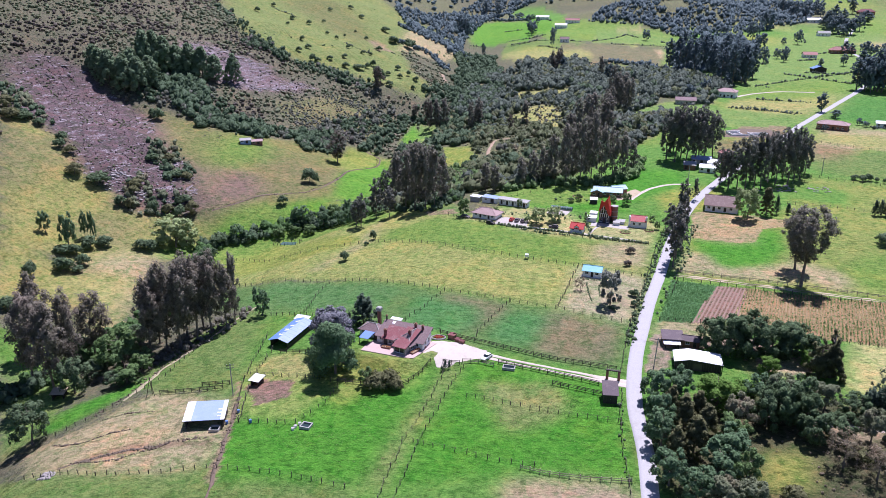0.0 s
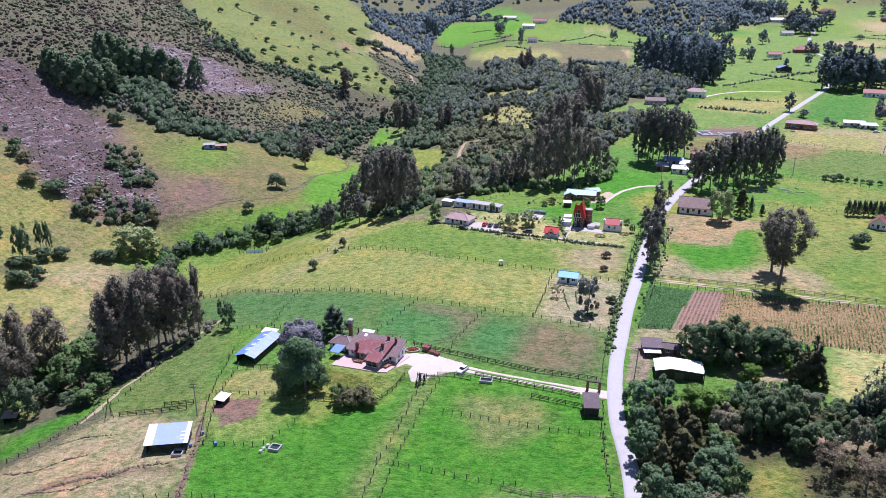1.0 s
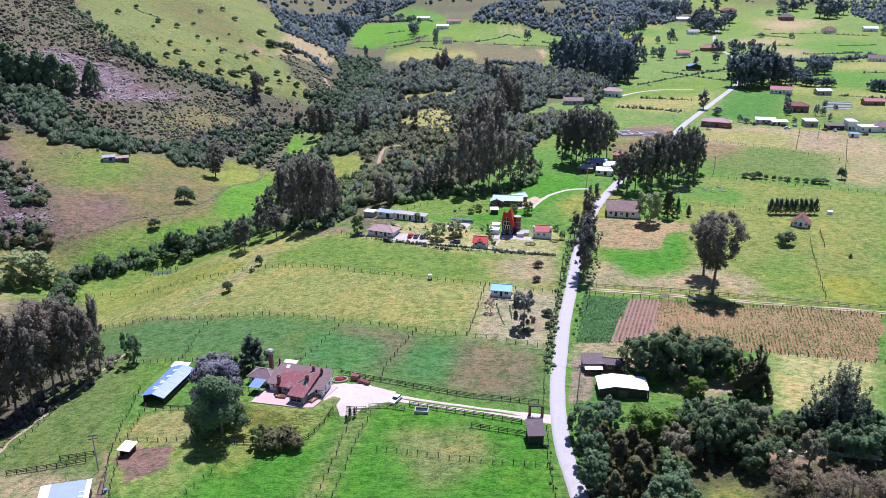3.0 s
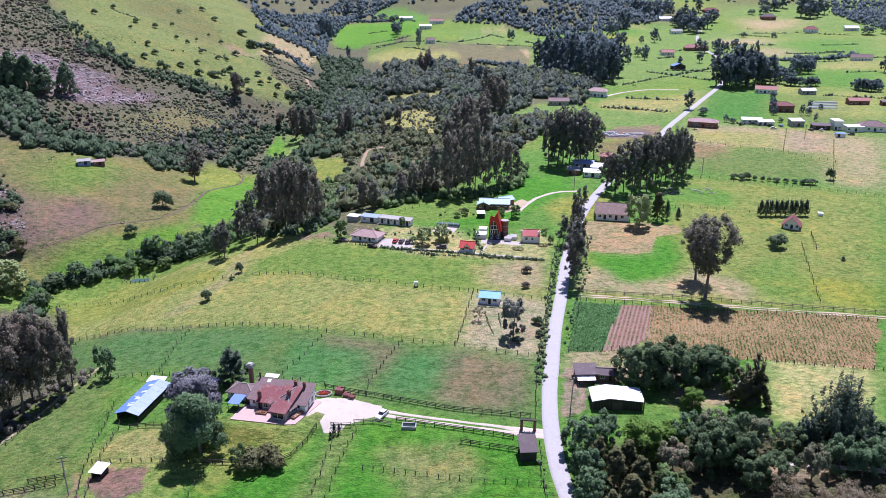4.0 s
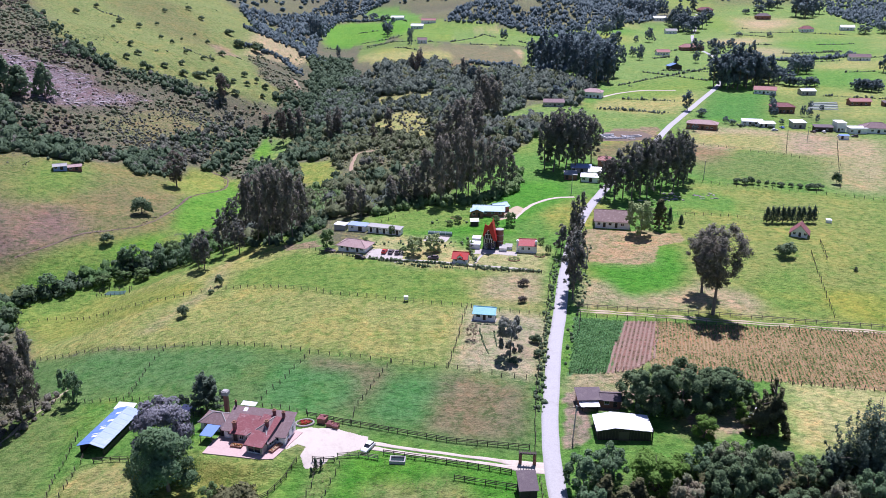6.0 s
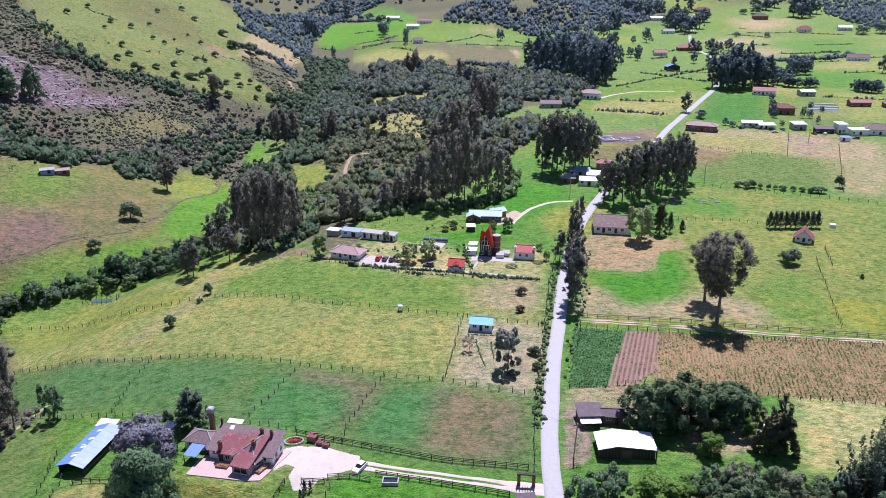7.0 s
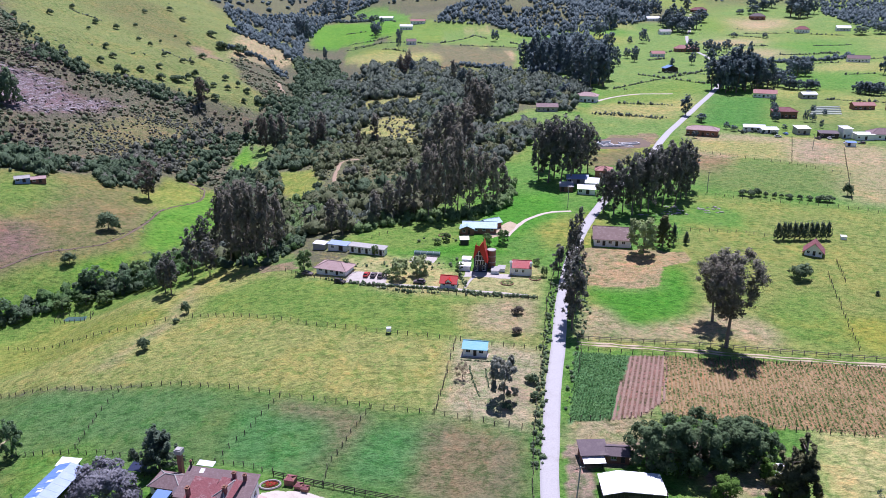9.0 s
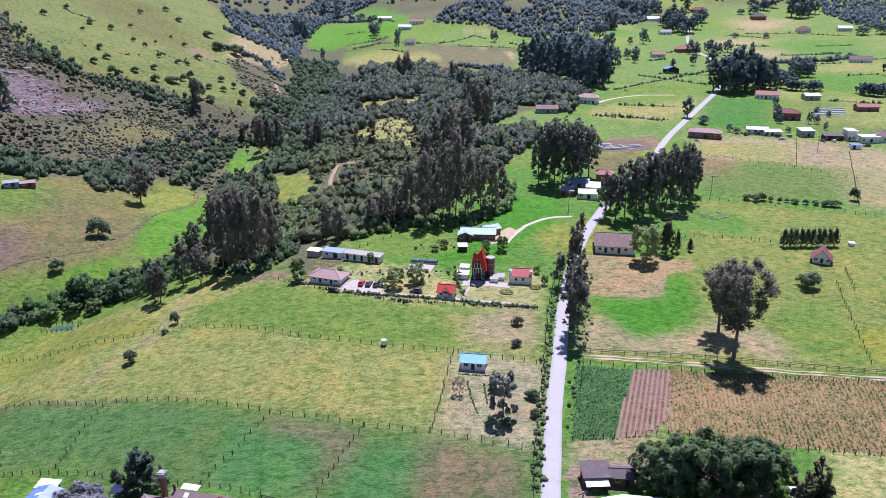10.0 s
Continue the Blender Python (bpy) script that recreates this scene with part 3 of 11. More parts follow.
FIELDS.append(("straw3", [(-51, 547), (-47, 576), (-31, 586), (-18, 571), (-25, 545), (-12, 509), (-27, 512)]))
FIELDS.append(("straw3", [(-88, 158), (-79, 161), (-70, 157), (-65, 147), (-72, 145), (-87, 148)]))
FIELDS.append(("lawn", [(-59, 137), (-52, 141), (-57, 152), (-41, 153), (-46, 148), (-53, 129)]))
FIELDS.append(("straw", [(16, 256), (26, 259), (35, 258), (33, 235), (14, 239)]))
FIELDS.append(("bright", [(52, 268), (79, 266), (85, 283), (93, 283), (88, 258), (77, 256), (71, 240), (61, 242), (55, 254)]))
FIELDS.append(("plot", [(58, 301), (65, 303), (97, 298), (94, 287), (84, 284), (79, 267), (54, 269)]))
FIELDS.append(("dirt", [(-65, 298), (-51, 296), (-46, 288), (-62, 290)]))
FIELDS.append(("rock", [(-302, 500), (-285, 520), (-240, 541), (-224, 522), (-233, 488), (-262, 492)]))
FIELDS.append(("bright3", [(-192, 168), (-187, 177), (-169, 167), (-147, 147), (-143, 120), (-148, 112), (-159, 125)]))
FIELDS.append(("wood", [(-39, 1384), (60, 1247), (289, 1464), (380, 1465), (404, 1235), (243, 1195), (170, 1126), (115, 1126), (51, 1103), (-31, 1160)]))
FIELDS.append(("bright3", [(-157, 1029), (-90, 1043), (-82, 1067), (-99, 1155), (-120, 1245), (-191, 1249)]))
FIELDS.append(("past2", [(-40, 1007), (120, 960), (128, 1090), (83, 1118), (-13, 1202), (-106, 1188), (-75, 1103)]))
FIELDS.append(("past3", [(-78, 910), (-29, 908), (-36, 994), (-76, 1025), (-99, 1020)]))
FIELDS.append(("straw3", [(-93, 889), (-35, 888), (-28, 842), (-71, 856)]))
FIELDS.append(("cropbrown", [(-25, 879), (9, 839), (79, 778), (94, 874), (56, 924), (14, 966), (-27, 958)]))
FIELDS.append(("straw2", [(54, 894), (86, 860), (97, 916), (74, 940)]))
FIELDS.append(("straw3", [(11, 1024), (65, 950), (67, 1011), (15, 1052)]))
FIELDS.append(("bright3", [(180, 546), (227, 532), (265, 618), (231, 642), (213, 610)]))
FIELDS.append(("past1", [(131, 563), (165, 545), (185, 598), (137, 597)]))
FIELDS.append(("bright3", [(109, 521), (147, 508), (160, 541), (111, 552)]))
FIELDS.append(("past3", [(93, 440), (103, 415), (142, 478), (135, 504), (109, 469), (96, 454)]))
FIELDS.append(("straw4", [(145, 447), (171, 445), (159, 409), (136, 418)]))
FIELDS.append(("pastR", [(159, 409), (200, 435), (217, 416), (203, 388), (159, 392)]))
FIELDS.append(("straw2", [(193, 492), (244, 475), (219, 422), (198, 428), (174, 451), (147, 454), (154, 477)]))
FIELDS.append(("straw2", [(244, 468), (265, 454), (210, 355), (197, 364)]))
FIELDS.append(("straw3", [(369, 1043), (407, 1083), (457, 1019), (473, 1065), (396, 1098)]))
FIELDS.append(("straw2", [(386, 952), (413, 952), (386, 886), (354, 887)]))
FIELDS.append(("straw3", [(403, 827), (472, 848), (426, 763), (381, 782)]))
FIELDS.append(("past2", [(335, 742), (405, 762), (348, 656), (302, 624), (321, 710)]))
FIELDS.append(("past1", [(328, 650), (360, 623), (301, 519), (280, 520), (300, 574)]))
FIELDS.append(("pastL", [(-324, 340), (-299, 334), (-277, 322), (-247, 299), (-222, 288), (-208, 280), (-197, 258), (-209, 236), (-221, 238), (-232, 216)]))
FIELDS.append(("pastO", [(-313, 326), (-298, 324), (-278, 317), (-259, 300), (-258, 280), (-268, 266)]))
FIELDS.append(("pastO", [(-235, 258), (-220, 286), (-207, 283), (-197, 261), (-218, 254)]))
FIELDS.append(("pastL", [(-245, 228), (-227, 230), (-217, 234), (-197, 222), (-188, 205), (-190, 180), (-215, 190)]))
FIELDS.append(("straw3", [(-205, 226), (-197, 234), (-183, 236), (-173, 210), (-160, 179), (-162, 170), (-178, 199)]))
FIELDS.append(("burn", [(-374, 406), (-365, 427), (-350, 433), (-327, 423), (-306, 421), (-282, 414), (-267, 402), (-237, 359), (-223, 355), (-211, 348), (-194, 322), (-187, 303), (-217, 285), (-225, 297), (-249, 303), (-269, 316), (-282, 328), (-299, 334), (-324, 340)]))
FIELDS.append(("meadow", [(-281, 414), (-265, 419), (-252, 417), (-222, 402), (-205, 400), (-188, 362), (-187, 322), (-189, 311), (-210, 349), (-223, 356), (-237, 360), (-267, 403)]))
FIELDS.append(("meadow2", [(-275, 410), (-268, 413), (-237, 369), (-224, 356), (-235, 359), (-260, 393)]))
FIELDS.append(("meadow2", [(-197, 339), (-196, 357), (-182, 363), (-164, 336), (-170, 327), (-179, 320), (-185, 309)]))
FIELDS.append(("bright2", [(-137, 385), (-132, 416), (-111, 418), (-107, 390), (-113, 362), (-124, 358)]))
FIELDS.append(("hillfield", [(-262, 1023), (-221, 1017), (-171, 1004), (-166, 904), (-210, 936), (-232, 904)]))
FIELDS.append(("straw2", [(-207, 851), (-210, 899), (-174, 883), (-151, 886), (-153, 847), (-172, 845), (-194, 839)]))
FIELDS.append(("hillfield", [(-153, 847), (-151, 886), (-129, 850), (-132, 826)]))
FIELDS.append(("bright2", [(-183, 1242), (-154, 1025), (-91, 1056), (-55, 1081), (-41, 1137), (-54, 1219), (-147, 1287)]))
FIELDS.append(("straw3", [(-101, 914), (-2, 921), (13, 887), (13, 858), (-44, 858), (-74, 860)]))
FIELDS.append(("olive", [(-97, 967), (-101, 1040), (-30, 1009), (-26, 924)]))
FIELDS.append(("tan", [(55, 902), (70, 937), (96, 931), (86, 864), (64, 883)]))
FIELDS.append(("cropbrown", [(14, 982), (89, 924), (79, 786), (44, 816), (14, 904)]))
FIELDS.append(("past2", [(17, 1187), (82, 1153), (76, 1125), (16, 1136)]))
FIELDS.append(("bright3", [(16, 1129), (74, 1095), (126, 1048), (116, 987), (60, 978), (15, 996)]))
FIELDS.append(("straw2", [(44, 1113), (82, 1123), (81, 1106), (48, 1101)]))
FIELDS.append(("bright3", [(216, 643), (228, 647), (268, 628), (231, 545), (178, 544)]))
FIELDS.append(("tan", [(491, 1259), (521, 1264), (540, 1210), (496, 1161), (447, 1140)]))
FIELDS.append(("straw2", [(370, 1041), (440, 1063), (418, 1003), (353, 987)]))
FIELDS.append(("straw2", [(373, 941), (408, 952), (397, 898), (351, 870)]))
FIELDS.append(("straw3", [(401, 819), (470, 828), (435, 765), (374, 776)]))
FIELDS.append(("bright3", [(355, 748), (431, 758), (386, 677), (329, 687)]))
FIELDS.append(("past2", [(422, 1290), (493, 1284), (440, 1141), (370, 1141)]))
FIELDS.append(("past3", [(529, 1108), (568, 1125), (563, 1083), (515, 1079)]))
FIELDS.append(("past1", [(135, 601), (173, 586), (167, 538), (131, 549), (113, 577)]))
FIELDS.append(("past2", [(447, 1062), (534, 1026), (491, 906), (410, 913)]))
FIELDS.append(("straw4", [(129, 434), (145, 424), (135, 409), (120, 415)]))
FIELDS.append(("bright2", [(-200, 172), (-190, 179), (-181, 167), (-176, 158), (-182, 150), (-192, 160)]))
FIELDS.append(("straw", [(59, 171), (62, 172), (60, 163), (57, 160)]))
FIELDS.append(("yard", [(64, 165), (70, 171), (78, 173), (75, 165), (70, 163), (64, 162)]))
FIELDS.append(("yard", [(48, 181), (51, 185), (64, 183), (69, 180), (68, 174), (52, 176)]))
FIELDS.append(("yardB", [(66, 173), (78, 174), (74, 166), (66, 162), (63, 166)]))
FIELDS.append(("yard", [(32, 179), (35, 179), (38, 173), (35, 160), (29, 157)]))
FIELDS.append(("past2", [(-43, 311), (-22, 330), (4, 346), (20, 358), (25, 345), (16, 313), (-2, 302), (-20, 299)]))
FIELDS.append(("past3", [(44, 323), (56, 339), (74, 345), (77, 330), (60, 301), (47, 301)]))
FIELDS.append(("heathgrass", [(-216, 483), (-207, 514), (-190, 546), (-165, 556), (-140, 542), (-139, 498), (-158, 474), (-176, 465), (-194, 463)]))
FIELDS.append(("rock", [(-290, 527), (-268, 529), (-255, 530), (-242, 532), (-228, 532), (-213, 537), (-202, 543), (-211, 522), (-221, 503), (-231, 489), (-242, 478), (-262, 468)]))
FIELDS.append(("hillolive", [(-334, 827), (-322, 953), (-284, 883), (-253, 835), (-230, 784), (-210, 684), (-260, 730), (-335, 796)]))
FIELDS.append(("dirt", [(-232, 792), (-219, 795), (-192, 747), (-198, 684)]))
FIELDS.append(("bright3", [(27, 519), (71, 584), (123, 551), (158, 530), (147, 502), (104, 487), (72, 512)]))
FIELDS.append(("straw3", [(120, 589), (185, 595), (172, 554), (138, 540), (111, 565)]))
FIELDS.append(("dirt", [(111, 491), (142, 499), (136, 469), (113, 455), (102, 465)]))
FIELDS.append(("loam", [(88, 442), (106, 454), (123, 467), (103, 418), (81, 408)]))
FIELDS.append(("lush", [(222, 634), (268, 628), (221, 519), (176, 524)]))
FIELDS.append(("straw3", [(126, 603), (197, 645), (187, 601), (177, 588), (131, 596)]))
FIELDS.append(("pastR2", [(282, 593), (312, 598), (283, 538), (254, 523), (263, 554)]))
FIELDS.append(("straw3", [(155, 480), (213, 471), (196, 430), (171, 443), (145, 451)]))
FIELDS.append(("straw4", [(216, 475), (247, 478), (219, 420), (195, 428)]))
FIELDS.append(("olive", [(163, 437), (194, 423), (212, 409), (196, 373), (158, 364), (130, 378), (131, 406)]))
FIELDS.append(("straw3", [(-71, 691), (-40, 679), (-4, 665), (-10, 640), (-45, 656), (-66, 672)]))
FIELDS.append(("straw3", [(-41, 589), (-22, 594), (-18, 558), (-33, 552)]))
FIELDS.append(("straw3", [(-44, 540), (-32, 541), (-34, 516)]))
FIELDS.append(("fallow", [(4, 810), (27, 850), (39, 826), (12, 768)]))
FIELDS.append(("fallow", [(29, 792), (50, 782), (52, 749), (32, 761)]))
FIELDS.append(("fallow", [(147, 446), (164, 437), (158, 419), (145, 405), (134, 411)]))
FIELDS.append(("tan", [(470, 1268), (555, 1260), (504, 1160), (432, 1119)]))
FIELDS.append(("mid", [(436, 1024), (549, 1051), (482, 907), (406, 910)]))
FIELDS.append(("mid", [(351, 751), (440, 768), (379, 659), (297, 674)]))
FIELDS.append(("past2", [(136, 647), (212, 714), (247, 703), (228, 658), (181, 608), (126, 596)]))
FIELDS.append(("straw", [(50, 255), (57, 250), (63, 240), (71, 242), (85, 248), (91, 253), (98, 245), (98, 232), (48, 235)]))
FIELDS.append(("past2", [(114, 258), (130, 264), (128, 239), (123, 225), (107, 230), (105, 242)]))
FIELDS.append(("past2", [(-215, 393), (-208, 412), (-193, 408), (-187, 390), (-186, 372), (-192, 358), (-204, 356), (-212, 370)]))
FIELDS.append(("loam", [(-194, 370), (-169, 390), (-146, 396), (-142, 412), (-136, 370), (-144, 344), (-160, 337), (-180, 357)]))
FIELDS.append(("meadow2", [(-200, 362), (-184, 358), (-164, 333), (-169, 327), (-185, 315)]))
FIELDS.append(("bright2", [(-131, 355), (-135, 404), (-126, 430), (-124, 448), (-107, 392), (-112, 358), (-117, 349)]))
FIELDS.append(("past2", [(-170, 315), (-161, 324), (-147, 326), (-142, 314), (-152, 304), (-161, 297)]))
FIELDS.append(("straw4", [(-101.2, 233.3), (-93.2, 247.8), (-87.2, 260.8), (-85.7, 276.7), (-86.9, 291.7), (-84.3, 291.7), (-83.1, 276.7), (-84.6, 260.8), (-90.6, 247.8), (-98.6, 233.3)]))
FIELDS.append(("straw4", [(21, 206), (26, 208), (28, 202), (26, 197), (21, 199)]))
FIELDS.insert(0, ("past2", [(-210, 240), (-190, 305), (-150, 330), (-100, 350), (-60, 345), (-45, 312), (-85, 285), (-130, 285), (-160, 265)]))
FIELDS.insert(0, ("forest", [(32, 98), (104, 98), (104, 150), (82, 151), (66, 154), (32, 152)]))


def inside(poly, x, y):
    """Which of the points lie inside the outline."""
    ins = np.zeros(x.shape, bool)
    for (x0, y0), (x1, y1) in zip(poly, poly[1:] + poly[:1]):
        if y0 == y1:
            continue
        hit = ((y0 > y) != (y1 > y)) & (x < (x1 - x0) * (y - y0) / (y1 - y0) + x0)
        ins ^= hit
    return ins


def cover_at(x, y, ragged=1.0):
    """The index into the list of fields, -1 for open ground."""
    size = ragged * np.clip(np.hypot(x, y) / 260, 0.5, 4)
    wx = x + (wave(x, y, 7, 11) + 0.6 * wave(x, y, 2.6, 12)) * 1.0 * size
    wy = y + (wave(x, y, 7, 13) + 0.6 * wave(x, y, 2.6, 14)) * 1.0 * size
    which = np.full(x.shape, -1)
    for n, (_, poly) in enumerate(FIELDS):
        which[inside(poly, wx, wy)] = n
    return which


def graded(lo, hi, step, first, last, growth):
    """Grid lines: even between lo and hi, widening outwards to first and last."""
    mids = list(np.arange(lo, hi + step / 2, step))
    for end, sign in ((first, -1), (last, 1)):
        at, s, out = mids[0] if sign < 0 else mids[-1], step, []
        while (end - at) * sign > 0:
            s = min(s * growth, 160)
            at += sign * s
            out.append(at)
        mids = out[::-1] + mids if sign < 0 else mids + out
    return np.array(mids)


def build_ground():
    gx = graded(-135, 125, 1.15, -2600, 2600, 1.05)
    gy = graded(88, 310, 1.15, -1500, 4300, 1.024)
    x, y = np.meshgrid(gx, gy)
    z = ground_z(x, y)
    nx, ny = len(gx), len(gy)
    idx = np.arange(nx * ny).reshape(ny, nx)
    quads = np.stack([idx[:-1, :-1], idx[:-1, 1:], idx[1:, 1:], idx[1:, :-1]], -1).reshape(-1, 4)
    me = fast_mesh("ground", np.stack([x, y, z], -1).reshape(-1, 3), quads, M_GROUND, smooth=True)
    fx, fy = x.ravel(), y.ravel()
    which = cover_at(fx, fy)
    west = np.clip((-fx - 30 + 0.25 * (fy - 300)) / 60, 0, 1)[:, None]
    colour = np.array(COVER["mid"]) * (1 - west) + np.array(COVER["rough"]) * west
    u = np.floor((0.92 * fx - 0.38 * fy) / 58 + 0.12 * wave(fx, fy, 70, 91))
    v = np.floor((0.38 * fx + 0.92 * fy) / 84 + 0.12 * wave(fx, fy, 70, 92))
    pick = ((u * 7 + v * 13 + u * v * 3) % len(PLAIN_GREENS)).astype(int)
    plots = np.array([COVER[k] for k in PLAIN_GREENS])[pick]
    share = (np.clip((fy - 420) / 30, 0, 1)[:, None]) * (1 - west)
    colour = colour * (1 - share) + plots * share
    far = np.clip((fy - 1150) / 150, 0, 1)[:, None] * (wave(fx, fy, 120, 21) > -0.1)[:, None]
    colour = colour * (1 - far) + np.array(COVER["wood"]) * far
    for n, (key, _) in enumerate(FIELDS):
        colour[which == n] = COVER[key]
    names = np.array([k for k, _ in FIELDS] + [""])
    soft = ~np.isin(names[which], HARD)
    soft = soft.reshape(ny, nx)[..., None].astype(float)
    grid = colour.reshape(ny, nx, 3)
    near = ((np.abs(x) < 230) & (y < 420) & (y > 60))[..., None]
    for k in range(9):
        if k == 2:
            soft = soft * near
        total, weight = grid * soft, soft.copy()
        for axis, step in ((0, 1), (0, -1), (1, 1), (1, -1)):
            total = total + np.roll(grid * soft, step, axis)
            weight = weight + np.roll(soft, step, axis)
        grid = np.where(soft > 0, total / np.maximum(weight, 1), grid)
    colour = grid.reshape(-1, 3)
    solid = np.where((which < 0)[:, None] & (west > 0.5), 2.0, 1.0)
    for n, (key, _) in enumerate(FIELDS):
        solid[which == n] = BARE.get(key, 1.0)
    at = me.color_attributes.new("cover", "FLOAT_COLOR", "POINT")
    at.data.foreach_set("color", np.concatenate([colour, solid], 1).astype(np.float32).ravel())
    tagged(new("ground", me), "rolling farmland of green paddocks, straw pasture and scrubby hillside", "ground", kind="structure")


build_ground()


def ribbon(name, line, width, lift, material, label, category, kind="structure", step=2.0, ragged=0.15, parent=None):
    """A strip of ground along a line in plan, draped on the terrain, with thickness at its edges. width: one, or one at each point."""
    pts = np.array(line, float)
    w = np.full(len(pts), float(width)) if np.ndim(width) == 0 else np.array(width, float)
    seg = np.r_[0, np.cumsum(np.hypot(*np.diff(pts, axis=0).T))]
    s = np.arange(0, seg[-1], step)
    px, py = smooth_steps(s, seg, pts[:, 0]), smooth_steps(s, seg, pts[:, 1])
    half = np.interp(s, seg, w) / 2
    tx, ty = np.gradient(px), np.gradient(py)
    n = np.hypot(tx, ty)
    nxn, nyn = ty / n, -tx / n
    verts, across = [], [-1.0, -0.96, -0.5, 0, 0.5, 0.96, 1.0]
    for k, a in enumerate(across):
        jag = half * a + (ragged * wave(s, s * 0 + a * 50, 3.0, 31) if abs(a) > 0.6 else 0)
        x, y = px + nxn * jag, py + nyn * jag
        z = ground_z(x, y) + (lift if 0 < k < len(across) - 1 else -0.15)
        verts.append(np.stack([x, y, z], -1))
    m, c = len(s), len(across)
    verts = np.stack(verts, 1).reshape(-1, 3)
    i = np.arange(m * c).reshape(m, c)
    quads = np.stack([i[:-1, :-1], i[:-1, 1:], i[1:, 1:], i[1:, :-1]], -1).reshape(-1, 4)
    ob = new(name, fast_mesh(name, verts, quads, material, smooth=True))
    if parent:
        ob.parent = parent
        return ob
    return tagged(ob, label, category, kind=kind)


def patch(name, outline, lift, material, label, category, cell=0.22):
    """A thin sheet of ground inside an outline, draped on the terrain."""
    pts = np.array(outline, float)
    gx, gy = np.arange(pts[:, 0].min() - 1, pts[:, 0].max() + 1, cell), np.arange(pts[:, 1].min() - 1, pts[:, 1].max() + 1, cell)
    x, y = np.meshgrid(gx, gy)
    inner = inside([tuple(p) for p in outline], x + 0.35 * wave(x, y, 2.2, 17), y + 0.35 * wave(x, y, 2.2, 18))
    verts = np.stack([x, y, ground_z(x, y) + np.where(inner, lift, -0.05)], -1).reshape(-1, 3)
    idx = np.arange(x.size).reshape(x.shape)
    near = inner[:-1, :-1] | inner[:-1, 1:] | inner[1:, 1:] | inner[1:, :-1]
    quads = np.stack([idx[:-1, :-1], idx[:-1, 1:], idx[1:, 1:], idx[1:, :-1]], -1)[near]
    used, place = np.unique(quads, return_inverse=True)
    tagged(new(name, fast_mesh(name, verts[used], place.reshape(-1, 4), material, smooth=True)), label, category, kind="structure")


M_LANEGREY = surface("pale_paving", (0.46, 0.42, 0.38), 0.9, dirt=(0.3, 0.27, 0.2), stain=0.6, scale=0.5, grain=2.5)
M_DITCH = surface("dark_earth", (0.16, 0.115, 0.08), 0.95, dirt=(0.1, 0.1, 0.05), stain=0.6, scale=0.5, grain=2.5, relief=0.06)
# ---- roads and tracks ----
ROAD = [(30, 40), (28.2, 85), (27.2, 106), (26.9, 122), (25.2, 140), (25.4, 152), (26.9, 168), (29.5, 184), (32.8, 203), (37.9, 227), (43.4, 255), (51.6, 288),
        (60.4, 316), (74.2, 349), (88.7, 379), (108, 411), (146.7, 494), (172, 542), (204, 603), (240, 670), (281, 770), (305, 880), (312, 950), (340, 1067),
        (372, 1156), (392, 1230), (430, 1330)]
M_TAN = surface("tan_earth", (0.36, 0.26, 0.17), 0.95, dirt=(0.24, 0.18, 0.11), stain=0.6, scale=0.5, grain=2.5, relief=0.05)
ribbon("road", ROAD, 4.3, 0.07, M_ROAD, "narrow pale rural road between fenced paddocks", "road", ragged=0.07)
ribbon("driveway_wheel_track", [(25, 150.6), (20.5, 151.3), (12.6, 153.5), (1.9, 156.0), (-9.1, 158.4), (-19, 161)], [3.4, 3.0, 1.0, 0.9, 0.9, 1.6], 0.05, M_TRACK, "pale earth wheel track of the farm driveway", "track")
ribbon("driveway_wheel_track", [(24, 149.2), (20.0, 149.9), (12.2, 151.9), (1.5, 154.4), (-9.5, 156.8), (-19, 159.2)], [1.6, 2.0, 1.0, 0.9, 0.9, 1.6], 0.055, M_TRACK, "pale earth wheel track of the farm driveway", "track")
for side in (-0.75, 0.75):
    ribbon("farm_lane_track", [(x, y + side) for x, y in ((44, 229.4), (54.8, 227.8), (76.3, 224.6), (93.6, 221.4), (110.4, 218.4), (150, 212))], 0.6, 0.05, M_LANE, "worn tan wheel track of the grassy farm lane", "track", ragged=0.55)
ribbon("curved_track", [(62, 346), (53.3, 345), (44.6, 338.7), (36.9, 328), (31.1, 315)], 1.8, 0.06, M_TRACK, "curved pale track leading to a teal-roofed house", "track", ragged=0.2)
ribbon("far_track", [(196, 646), (164, 643), (135, 620), (126, 609)], 3.0, 0.08, M_TRACK, "pale access track to a distant pink house", "track", ragged=0.3)
ribbon("hill_footpath", [(-145, 463), (-132, 455), (-127, 434), (-135, 410), (-136, 388), (-136, 368), (-143, 345), (-153, 338), (-167, 329), (-172, 321), (-183, 308)], 1.0, 0.06, M_DITCH, "worn dark earth footpath across the hillside meadow", "path", ragged=0.4)
ribbon("wood_path", [(-52.0, 427), (-53.0, 450), (-50.0, 472), (-40.8, 468)], 2.2, 0.06, M_TAN, "tan earth path through the valley scrub", "path", ragged=0.5)
ribbon("woodland_path", [(66, 140.5), (74.3, 140.3), (86.1, 139.7), (100.8, 137.7)], 1.6, 0.05, M_TRACK, "pale earth path through the roadside woodland", "path", ragged=0.4)
